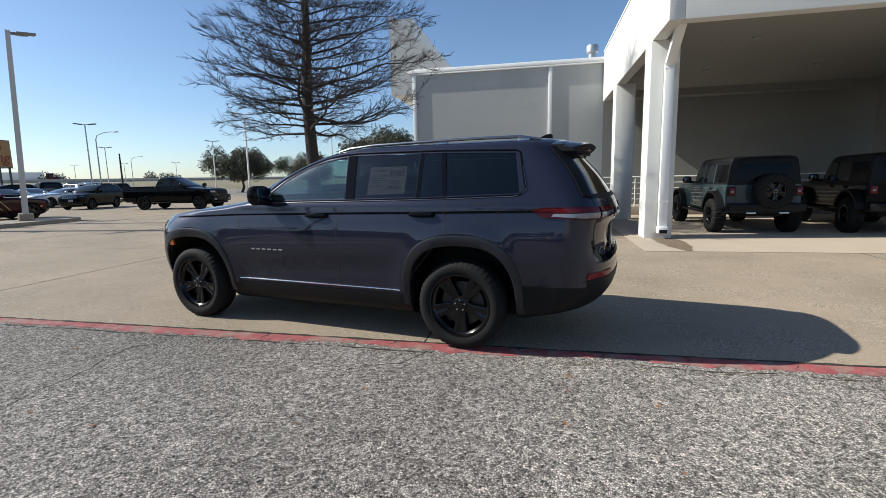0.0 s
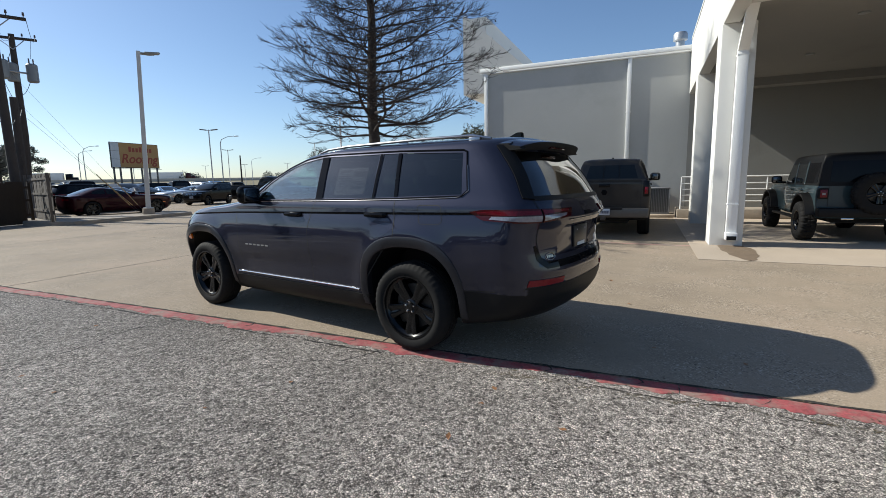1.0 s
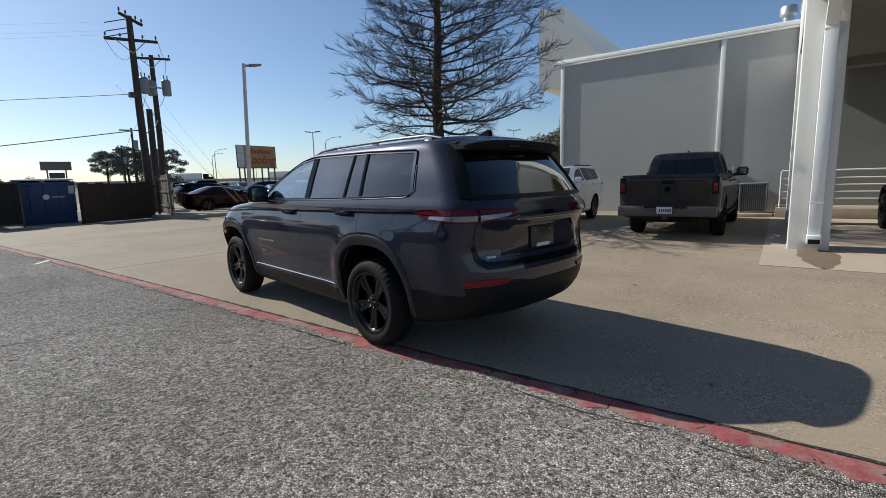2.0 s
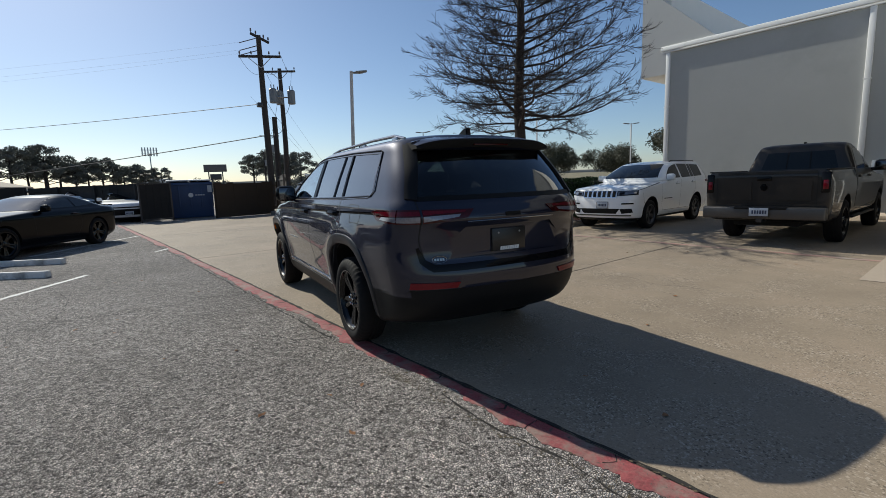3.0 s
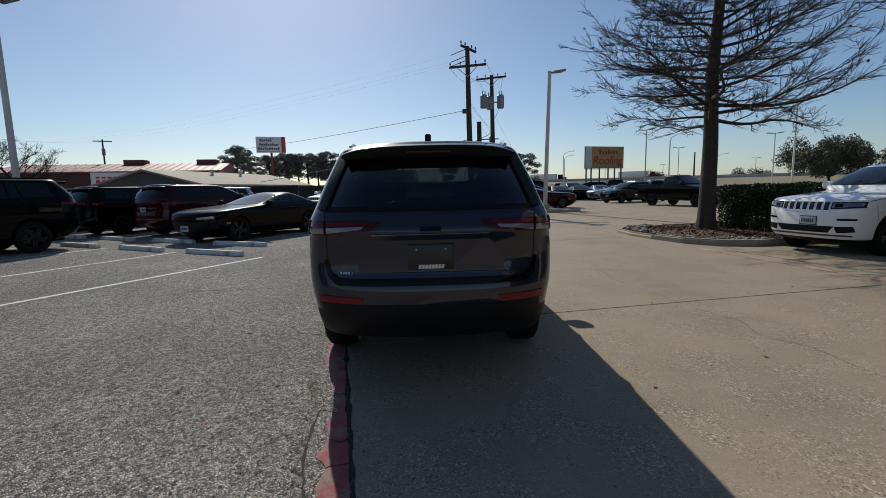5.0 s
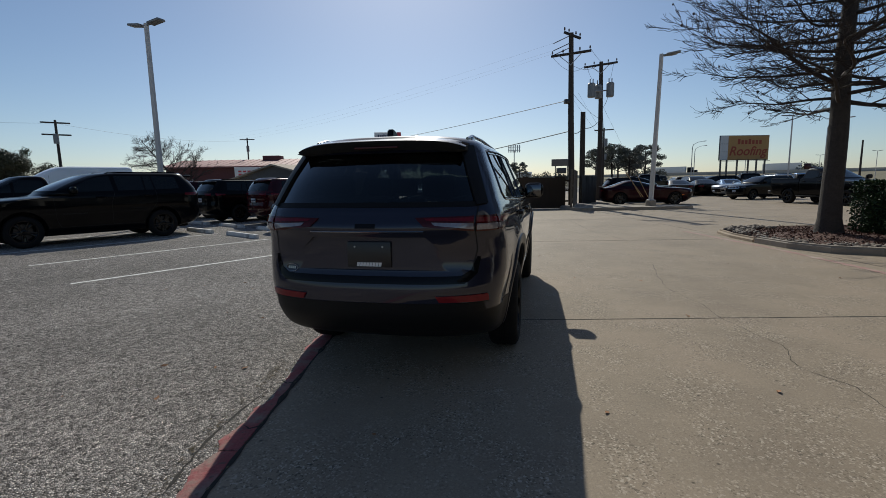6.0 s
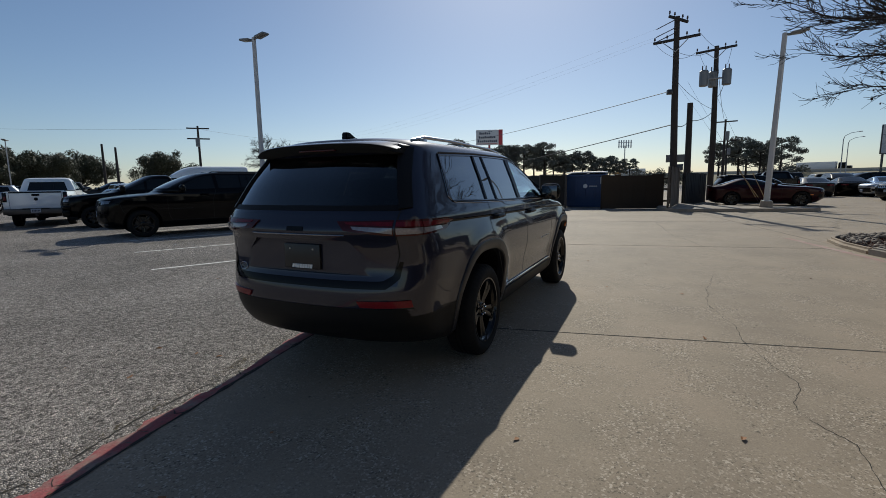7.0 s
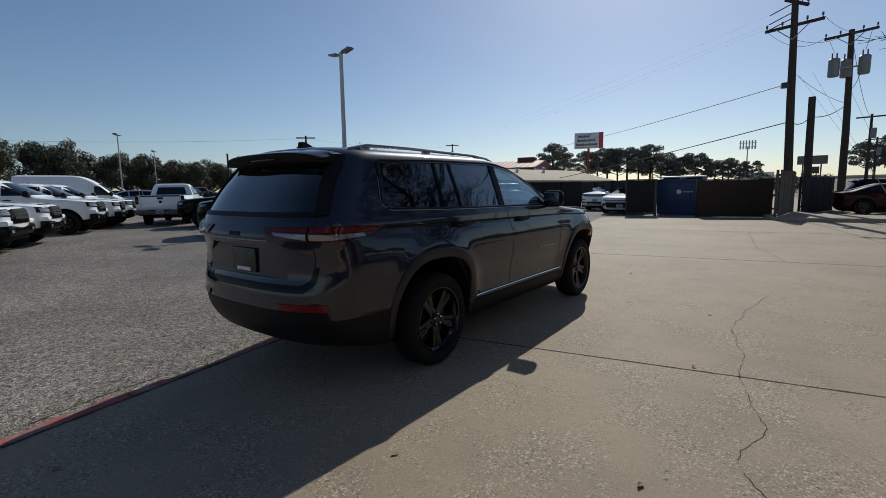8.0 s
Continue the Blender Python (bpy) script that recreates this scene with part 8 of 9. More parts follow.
cable([(-24.5, 11.85, 6.15), (-93.2, -16.5, 9.5)], 0.35, 0.020)
cable([(-24.6, 11.95, 4.4), (-48.3, -5.2, 2.3)], 0.12, 0.026, "thick black overhead cable")
for k, (x, y, z) in enumerate(((-24.75, 10.95, 9.4), (-24.75, 10.95, 9.0), (-24.6, 10.8, 8.75))):
    cable([(x, y, z), (-80.0, -36.0 + k, 10.6 - 0.4 * k)], 0.8, 0.0025)
cable([(-24.1, 11.9, 8.0), (-30.3, 15.3, 9.5)], 0.3, 0.010)
cable([(-23.75, 12.85, 8.75), (-30.45, 16.5, 9.7)], 0.5, 0.010)
cable([(-24.6, 10.8, 8.7), (-30.7, 14.4, 9.5)], 0.6, 0.010)
cable([(-24.6, 12.0, 4.45), (-26.15, 13.1, 4.75), (-31.0, 15.7, 5.9)], 0.25, 0.020)
cable([(-24.4, 11.9, 6.7), (-31.0, 15.6, 5.9)], 0.2, 0.012)
cable([(-30.25, 14.75, 8.5), (-30.65, 14.5, 9.45)], 0.05, 0.010)
cable([(-30.15, 16.02, 8.5), (-30.45, 16.3, 9.6)], 0.05, 0.010)
cable([(-30.2, 15.9, 7.3), (-30.85, 15.6, 6.6)], 0.25, 0.014)
for k, tip in enumerate((0.0, -0.22, 0.25)):
    foot, up = Vector((-21.4 + 0.06 * k, 15.3 + 0.13 * k, 0.13)), Vector((-2.4, -0.38 + tip, 2.0)).normalized()
    cable([tuple(foot), tuple(foot + up * 11.8)], 0.02, 0.006, "thin slanting steel guy wire")
    bm = B()
    tube(bm, [foot + up * 0.7, foot + up * (3.1 - 0.3 * k)], 0.02, 6)
    solo("guy_guard", bm, M["board_yellow"], I4, "yellow plastic guy-wire guard", "guard", "guy guards")
cable([(-72, -28, 8.9), (-40.3, -32.2, 7.7), (-10, -70, 8.0)], 0.7, 0.008)
cable([(-54.3, 23.2, 7.4), (-73.4, 29.2, 6.8), (-105, 40, 7.0)], 0.5, 0.018)
cable([(-54.3, 23.2, 7.4), (-30.5, 15.5, 9.3)], 0.8, 0.014)

# low kerbed island below the poles
bm = B()
prism(bm, [(-21.9, 10.85), (-20.6, 10.75), (-19.3, 11.3), (-19.5, 14.0), (-19.6, 16.6), (-20.1, 17.1), (-21.2, 16.8), (-22.4, 14.0), (-24.7, 12.75), (-24.3, 11.9)], 0.0, 0.16, "z")
bmesh.ops.bevel(bm, geom=[e for e in bm.edges if abs(e.verts[0].co.z - e.verts[1].co.z) < 0.01 and e.verts[0].co.z > 0.1], offset=0.03, segments=2, affect="EDGES")
solo("pole_island", bm, M["kerb"], I4, "low kerbed concrete island round the lamp post", "kerb island", kind="structure")


def board_fence(name, p, q, h, mt, label, width=0.14, lean=0.0, seed=0, z0=0.0):
    rnd = random.Random(seed)
    p, q = Vector((*p, z0)), Vector((*q, z0))
    d = (q - p).normalized()
    ln = (q - p).length
    f = thing(name, Matrix.Translation(p) @ pose(0, 0, 0, 0, 0, math.degrees(math.atan2(d.y, d.x))), label, "fence", kind="structure")
    k = int(ln / (width + 0.001))
    protos = []
    for v in range(4):
        bm = B()
        hh = h + rnd.uniform(-0.03, 0.03)
        box(bm, (0.0, -0.011, 0.02), (width, 0.011, hh))
        protos.append(mesh_of("board", bm, mt))
    for i in range(k):
        o = new("board", rnd.choice(protos))
        o.parent = f
        o.matrix_local = pose(i * (width + 0.001), rnd.uniform(-0.004, 0.004), 0, rnd.uniform(-0.5, 0.5) + lean, 0, 0)
    for z in (0.35, h * 0.55, h - 0.25):
        bm = B()
        box(bm, (0, 0.013, z), (ln, 0.05, z + 0.09))
        part("rail", bm, mt, f)
    n = max(1, int(ln / 2.4))
    for i in range(n + 1):
        bm = B()
        box(bm, (ln * i / n - 0.045, 0.052, 0), (ln * i / n + 0.045, 0.142, h), 0.005)
        part("post", bm, mt, f)
    return f


board_fence("fence", (-22.0, 8.25), (-22.4, 11.5), 1.72, M["fence_brown"], "brown screened fence behind the drive", 0.3, seed=2)
board_fence("fence", (-20.1, 11.1), (-24.4, 12.4), 1.9, M["fence_wood"], "weathered grey board fence with rails and posts by the poles", 0.16, 0.0, 3, 0.16)
board_fence("fence", (-24.7, 12.75), (-29.6, 15.1), 1.8, M["fence_black"], "dark board fence behind the poles", 0.16, 0, 6)
board_fence("fence", (-24.5, 5.3), (-33.0, 1.0), 1.85, M["fence_black"], "dark screened fence behind the white cars", 0.3, 0, 4)
board_fence("fence", (-33.0, 1.0), (-44.0, -12.0), 1.9, M["fence_black"], "dark screened fence along the far car park", 0.3, 0, 5)

# refuse enclosure: blue bin and dark gate leaves
bin_ = thing("dumpster", pose(-24.45, 7.6, CT - 0.11, 0, 0, -10) @ Matrix.Diagonal((1.07, 1.12, 1.09, 1)), "large blue steel refuse bin with pale lids", "dumpster")
bm = B()
prism(bm, [(-0.85, 0.12), (0.60, 0.12), (0.75, 1.0), (0.75, 1.75), (-0.85, 1.85)], -0.92, 0.92)
part("body", bm, M["blue_bin"], bin_)
for y in (-0.46, 0.46):
    bm = B()
    box(bm, (-0.88, y - 0.45, 1.82), (0.80, y + 0.45, 1.88), 0.02, pose(0, 0, 0.02, 0, 1.5, 0))
    part("lid", bm, M["lid_pale"], bin_, "pale plastic lid")
for y in (-0.90, -0.45, 0.0, 0.45, 0.90):
    bm = B()
    box(bm, (0.70, y - 0.03, 0.6), (0.80, y + 0.03, 1.72), 0.008)
    part("rib", bm, M["blue_bin"], bin_)
bm = B()
box(bm, (0.70, -0.94, 1.64), (0.83, 0.94, 1.74), 0.01)
part("rim", bm, M["blue_bin"], bin_)
bm = B()
tube(bm, [(0.80, 0.02, 1.17), (0.806, 0.02, 1.17)], 0.11, 8)
em = part("emblem", bm, M["sign_white"], bin_, "faded white emblem")
bm = B()
box(bm, (0.80, 0.72, 1.28), (0.806, 0.90, 1.60))
part("sticker", bm, M["board_pale"], bin_, "faded notice")
bm = B()
for k in range(4):
    box(bm, (0.80, 0.2 + 0.1 * k, 1.14), (0.806, 0.28 + 0.1 * k, 1.19))
tagged(part("lettering", bm, M["board_pale"], bin_, "row of pale bars"), kind="stuff")
for x, y, a in ((-22.4, 5.05, 100), (-22.85, 6.46, 188)):
    gate = thing("enclosure_gate", pose(x, y, CT if y < 6 else 0.0, 0, 0, a), "black screened steel gate leaf of a refuse enclosure", "gate", "gate leaves")
    bm = B()
    for lo, hi in (((0, -0.03, 0.0), (0.06, 0.03, 1.82)), ((1.34, -0.03, 0.0), (1.4, 0.03, 1.82)), ((0, -0.03, 0.08), (1.4, 0.03, 0.14)), ((0, -0.03, 1.76), (1.4, 0.03, 1.82))):
        box(bm, lo, hi)
    part("gate_frame", bm, M["dark_metal"], gate)
    for k in range(9):
        bm = B()
        box(bm, (0.062 + 0.142 * k, -0.012 + 0.013 * (k % 2), 0.142), (0.212 + 0.142 * k, 0.0 + 0.013 * (k % 2), 1.758))
        part("board", bm, M["fence_black"], gate)

# pole sign
sign = thing("pole_sign", pose(-86.6, -7.4, 0, 0, 0, 6), "white roadside sign with a red end on a red pole", "sign")
bm = B()
tube(bm, [(0, 0, 0), (0, 0, 8.6)], 0.2, 10)
part("pole", bm, M["red_pole"], sign)
bm = B()
box(bm, (-0.25, -2.5, 8.5), (0.25, 1.75, 11.3), 0.03)
part("board", bm, M["sign_white"], sign)
bm = B()
box(bm, (-0.25, 1.752, 8.5), (0.25, 2.5, 11.3), 0.03)
part("end_panel", bm, M["sign_red"], sign)
for k, (y0, y1, z, h) in enumerate(((-1.9, 0.2, 10.45, 0.42), (-2.0, 1.2, 9.72, 0.42), (-2.2, 1.5, 9.0, 0.42), (-0.2, 0.6, 10.9, 0.12))):
    bm = B()
    n = int((y1 - y0) / 0.34)
    for i in range(n):
        a = y0 + (y1 - y0) * i / n
        box(bm, (0.252, a + 0.03, z + 0.06 * (i % 2) * 0), (0.27, a + 0.29, z + h * (0.8 + 0.2 * ((i * 7) % 3 == 0))))
    tagged(part("lettering", bm, M["ink"], sign, "row of dark bars"), kind="stuff")
bm = B()
box(bm, (0.252, -2.3, 8.68), (0.262, 1.5, 8.76))
part("underline", bm, M["sign_red"], sign)

# billboard
bb = thing("billboard", pose(-95.6, 64.75, 1.95, 0, 0, 4.8) @ Matrix.Scale(0.66, 4), "yellow billboard on a row of dark steel posts", "billboard")
bm = B()
box(bm, (-0.3, -8.0, 5.0), (0.0, 8.0, 12.6), 0.05)
part("frame", bm, M["dark_metal"], bb)
bm = B()
box(bm, (0.002, -5.2, 5.2), (0.06, 7.85, 12.45))
part("panel", bm, M["board_yellow"], bb, "yellow printed panel")
for z in (5.2, 7.64, 10.08):
    bm = B()
    box(bm, (0.002, -7.8, z), (0.06, -5.24, z + 2.37))
    part("panel", bm, M["board_pale"], bb, "pale blank panel")
bm = B()
for i in range(7):
    box(bm, (0.062, -2.2 + 1.15 * i, 9.9), (0.08, -1.4 + 1.15 * i, 11.1 + 0.4 * (i in (0, 3))))
tagged(part("lettering", bm, M["board_red"], bb, "row of red bars"), kind="stuff")
fc = bpy.data.curves.new("sign_word", "FONT")
fc.body, fc.size, fc.extrude, fc.align_x, fc.align_y, fc.shear = "Roofing", 3.9, 0.02, "CENTER", "CENTER", 0.25
fc.offset = 0.06
fo = bpy.data.objects.new("sign_word", fc)
scene.collection.objects.link(fo)
dg = bpy.context.evaluated_depsgraph_get()
wm = bpy.data.meshes.new_from_object(fo.evaluated_get(dg))
bpy.data.objects.remove(fo, do_unlink=True)
wm.materials.clear()
wm.materials.append(M["board_red"])
wo = new("sign_word", wm)
wo.parent = bb
wo.matrix_local = pose(0.09, 1.1, 7.7, 90, 0, 90)
tagged(wo, "the word Roofing in slanting red letters", kind="stuff")
for y in (-7.2, -5.2, -1.8, 1.8, 4.5, 7.2):
    bm = B()
    box(bm, (-0.45, y - 0.2, -3.0), (-0.1, y + 0.2, 5.2))
    part("post", bm, M["dark_metal"], bb)
bm = B()
box(bm, (0.0, -8.0, 4.7), (0.9, 8.0, 4.8))
part("catwalk", bm, M["dark_metal"], bb)

# raised highway with its bank, barrier and trucks
HA = Vector((-110.0, 118.0, 0)), Vector((-190.0, 20.0, 0))
hd = (HA[1] - HA[0]).normalized()
hm = Matrix.Translation(HA[0] - hd * 60) @ pose(0, 0, 0, 0, 0, math.degrees(math.atan2(hd.y, hd.x)))
hwy = thing("highway", hm, "raised highway with a pale concrete barrier on a dry grass bank", "highway", kind="structure")
bm = B()
prism(bm, [(-16, 0.0), (-5, 2.7), (14, 2.7), (26, 0.0)], 0, 340, "x")
part("bank", bm, M["grass"], hwy)
bm = B()
prism(bm, [(-6, 2.705), (-6, 3.35), (-5.6, 3.35), (-5.4, 2.85), (14, 2.85), (14, 2.705)], 0, 340, "x")
part("deck", bm, M["highway"], hwy)
bm = B()
prism(bm, [(6, 2.86), (6, 3.6), (6.3, 3.6), (6.3, 2.86)], 0, 340, "x")
part("median_barrier", bm, M["highway"], hwy)
for k in range(60):
    bm = B()
    box(bm, (40 + 4 * k, -9.1, 1.2), (40.16 + 4 * k, -8.9, 2.45))
    part("rail_post", bm, M["dark_metal"], hwy)
bm = B()
box(bm, (38, -9.18, 2.1), (282, -9.11, 2.42))
part("guard_rail", bm, M["grey_metal"], hwy)


def truck(s, y, col, label, flip=False):
    t = thing("lorry", hm @ pose(s, y, 2.86, 0, 0, 180 if flip else 0) @ Matrix.Scale(0.66, 4), label, "lorry", "lorries on the highway")
    bm = B()
    box(bm, (-13, -1.25, 1.1), (0, 1.25, 3.9), 0.05)
    part("trailer", bm, M["sign_white"], t, "white box trailer")
    bm = B()
    box(bm, (0.8, -1.2, 0.9), (3.0, 1.2, 3.5), 0.2)
    box(bm, (2.9, -1.1, 0.9), (4.8, 1.1, 2.2), 0.25)
    part("cab", bm, M[col], t)
    for x in (-12, -10.8, 0.9, 2.0, 4.2):
        bm = B()
        tube(bm, [(x, -1.2, 0.5), (x, 1.2, 0.5)], 0.5, 14)
        part("wheel", bm, M["tyre"], t)


truck(175, 2.5, "board_yellow", "white lorry with a yellow cab on the highway")
truck(113, 2.5, "paint_black", "white lorry with a black cab on the highway", True)
truck(85, 2.5, "paint_red", "white lorry with a red cab on the highway", True)
truck(250, 2.5, "paint_maroon", "white lorry with a dark red cab on the highway")

# low roofs beyond the car park
shed = thing("shop_building", pose(-70.0, -20.0, 0, 0, 0, 90), "long low dark red shop with a red metal roof and pale gable", "building", kind="structure")
bm = B()
box(bm, (-17, -5.6, 0), (8.6, 5.6, 4.45))
part("wall", bm, M["red_wall"], shed, "dark red siding")
bm = B()
prism(bm, [(-6.2, 4.5), (0, 5.75), (6.2, 4.5), (6.2, 4.35), (-6.2, 4.35)], -17.5, 8.9, "x")
part("roof", bm, M["red_roof"], shed, "dull red metal roof")
for k in range(27):
    bm = B()
    x = -17.4 + k
    for sy in (-1, 1):
        tube(bm, [(x, sy * 6.2, 4.53), (x, 0, 5.78)], 0.03, 4)
    part("roof_seam", bm, M["red_roof"], shed)
bm = B()
prism(bm, [(-5.6, 4.35), (0, 5.6), (5.6, 4.35), (5.6, 0.0), (-5.6, 0.0)], 8.602, 8.70, "x")
part("gable", bm, M["sign_white"], shed, "pale gable end")
for x in (-3.2, 6.0):
    bm = B()
    box(bm, (x - 1.3, -1.0, 5.3), (x + 1.3, 1.0, 6.25), 0.04)
    part("roof_unit", bm, M["red_wall"], shed)
hut = thing("shop_building", pose(-47.4, -7.65, 0, 0, 0, -22), "low grey-walled shop with a tan shingle roof", "building", kind="structure")
bm = B()
prism(bm, [(-4.7, 0.0), (4.7, 0.0), (4.7, 2.25), (0, 3.38), (-4.7, 2.25)], -9.3, 9.3, "x")
part("wall", bm, M["dark_wall"], hut)
bm = B()
prism(bm, [(-5.4, 2.2), (0, 3.5), (5.4, 2.2), (5.4, 2.05), (0, 3.36), (-5.4, 2.05)], -9.8, 9.8, "x")
part("roof", bm, M["tan_roof"], hut, "tan shingle roof")
for x in (3.0, -1.5):
    bm = B()
    lathe(bm, [(0.14, 0.0), (0.14, 0.35), (0.24, 0.37), (0.2, 0.55), (0.001, 0.57)], 10, pose(x, 1.4, 3.1, 90))
    part("roof_vent", bm, M["grey_metal"], hut)
board = thing("shop_sign", pose(-51.7, -18.6, 0, 0, 0, 22), "faded white and red shop board on two posts", "sign")
bm = B()
box(bm, (-0.08, -2.1, 2.6), (0.08, 2.1, 3.8), 0.02)
part("panel", bm, M["sign_white"], board)
for z, h in ((2.75, 0.3), (3.2, 0.2)):
    bm = B()
    for k in range(7):
        box(bm, (0.081, -1.7 + 0.5 * k, z), (0.09, -1.35 + 0.5 * k, z + h))
    tagged(part("lettering", bm, M["sign_red"], board, "row of red bars"), kind="stuff")
for y in (-1.6, 1.6):
    bm = B()
    tube(bm, [(0, y, 0), (0, y, 2.6)], 0.07, 8)
    part("post", bm, M["dark_metal"], board)
mast = thing("antenna_mast", pose(-126.0, 21.5, 0), "thin mast with a rack of panel antennas", "mast")
bm = B()
tube(bm, [(0, 0, 0), (0, 0, 10.2)], 0.12, 6)
part("mast", bm, M["grey_metal"], mast)
for k in range(6):
    bm = B()
    box(bm, (-0.15, -1.6 + 0.58 * k, 9.6), (0.15, -1.35 + 0.58 * k, 11.6))
    part("panel", bm, M["grey_metal"], mast)
bm = B()
tube(bm, [(0, -1.7, 10.1), (0, 1.7, 10.1)], 0.06, 5)
tube(bm, [(0, -1.7, 11.0), (0, 1.7, 11.0)], 0.06, 5)
part("rack", bm, M["grey_metal"], mast)
small = thing("roadside_sign", pose(-94.4, 27.2, 0, 0, 0, -14), "small dark far roadside board on two posts", "sign")
bm = B()
box(bm, (-0.1, -2.0, 4.7), (0.1, 2.0, 6.1), 0.02)
part("board", bm, M["dark_wall"], small)
bm = B()
box(bm, (-0.1, -1.0, 3.2), (0.1, 1.0, 4.3), 0.02)
part("lower_board", bm, M["dark_metal"], small)
for y in (-1.2, 1.2):
    bm = B()
    tube(bm, [(0, y, 0), (0, y, 5)], 0.1, 6)
    part("post", bm, M["dark_metal"], small)

# ---- joints, slabs, lines ----
drive = thing("concrete_drive", I4, "tan concrete driveway in large panels with dark joints", "driveway", kind="structure")
xs = [-60, -53.8, -47.2, -40.6, -34.0, -27.4, -20.8, -14.2, -7.62, -1.02, 5.6, 12.2, 18.8, 25.4]
ys = [None, 11.95, 20.2, 28, 36, 44, 52]
for i in range(len(xs) - 1):
    for j in range(len(ys) - 1):
        if j >= 2 and xs[i] > -14:
            continue
        bm = B()
        a, b = xs[i] + 0.007, xs[i + 1] - 0.007
        if j == 0 and a < -24:
            continue
        n = 24
        low = [(a + (b - a) * k / n, kerb_y(a + (b - a) * k / n) if j == 0 else ys[j] + 0.006) for k in range(n + 1)]
        poly = low + [(b, ys[j + 1] - 0.006), (a, ys[j + 1] - 0.006)]
        prism(bm, poly, -0.05, CT, "z")
        part("slab", bm, M["concrete"], drive)
apron = thing("canopy_apron", I4, "paler concrete apron under the canopy", "pavement", kind="structure")
for a, b in ((2.0, 7.0), (7.01, 12.0), (12.01, 20.0)):
    bm = B()
    box(bm, (a, 9.55, -0.03), (b, 20.18, CT + 0.008))
    part("slab", bm, M["concrete_pale"], apron)


def ribbon(bm, pts, width, z, wob=0.0, seed=0.0, vary=0.5):
    """A thin uneven strip lying on the ground along points."""
    fine = []
    for (ax, ay), (bx, by) in zip(pts, pts[1:]):
        n = max(2, int(math.hypot(bx - ax, by - ay) / 0.03))
        for k in range(n):
            fine.append((ax + (bx - ax) * k / n, ay + (by - ay) * k / n))
    fine.append(pts[-1])
    prev = None
    for i, (x, y) in enumerate(fine):
        q, r = fine[max(0, i - 1)], fine[min(len(fine) - 1, i + 1)]
        d = Vector((r[0] - q[0], r[1] - q[1])).normalized()
        nx, ny = -d.y, d.x
        o = wob * (noise.noise((x * 2.3, y * 2.3, seed)) + 0.6 * noise.noise((x * 9, y * 9, seed)) + 0.4 * noise.noise((x * 26, y * 26, seed)))
        w = width * (1 + vary * noise.noise((x * 7, y * 7, seed + 3))) / 2
        a = bm.verts.new((x + nx * (o - w), y + ny * (o - w), z))
        b = bm.verts.new((x + nx * (o + w), y + ny * (o + w), z))
        if prev:
            bm.faces.new((prev[0], a, b, prev[1]))
        prev = (a, b)
    return bm


lines = thing("parking_lines", I4, "worn white painted parking lines on the asphalt", "road marking", kind="structure")
c_ = Vector((math.cos(radians(GA)), math.sin(radians(GA))))
r_ = Vector((row.x, row.y))
for k in range(5):
    p = Vector((-7.19, 2.15)) + r_ * 2.93 * k
    bm = ribbon(B(), [tuple(p - c_ * 0.1), tuple(p + c_ * 5.0)], 0.10, 0.004, 0.01, k, 0.35)
    part("line", bm, M["white_line"], lines)
    q = p - c_ * 3.0 + r_ * 0.4
    bm = ribbon(B(), [tuple(q), tuple(q - c_ * 4.6)], 0.10, 0.004, 0.01, k + 20, 0.35)
    part("line", bm, M["white_line"], lines)
stop_mesh = None
for k in range(5):
    for off, s in ((0.0, 0), (1.55, 1)):
        p = Vector((-8.19, 0.96)) + r_ * 2.75 * k - c_ * off + r_ * 0.9 * s
        m = pose(p.x, p.y, 0, 0, 0, GA + 90 + (3 * math.sin(5 * k + s)))
        if stop_mesh is None:
            bm = B()
            prism(bm, [(-0.075, 0), (0.075, 0), (0.055, 0.115), (-0.055, 0.115)], -0.93, 0.93, "x")
            bmesh.ops.bevel(bm, geom=bm.edges[:], offset=0.012, segments=2, affect="EDGES")
            stop = solo("wheel_stop", bm, M["stop_white"], m, "pale concrete wheel stop on the asphalt", "wheel stop", "wheel stops")
            stop_mesh = stop
        else:
            copy_thing(stop, m)

red = thing("fire_lane_line", I4, "faded red painted line across the concrete", "road marking", kind="structure")
bm = ribbon(B(), [(-9.4, 11.55), (-5.8, 11.66), (-2.0, 11.48), (2.0, 11.3)], 0.13, CT + 0.004, 0.03, 2, 0.7)
part("line", bm, M["red_line"], red)

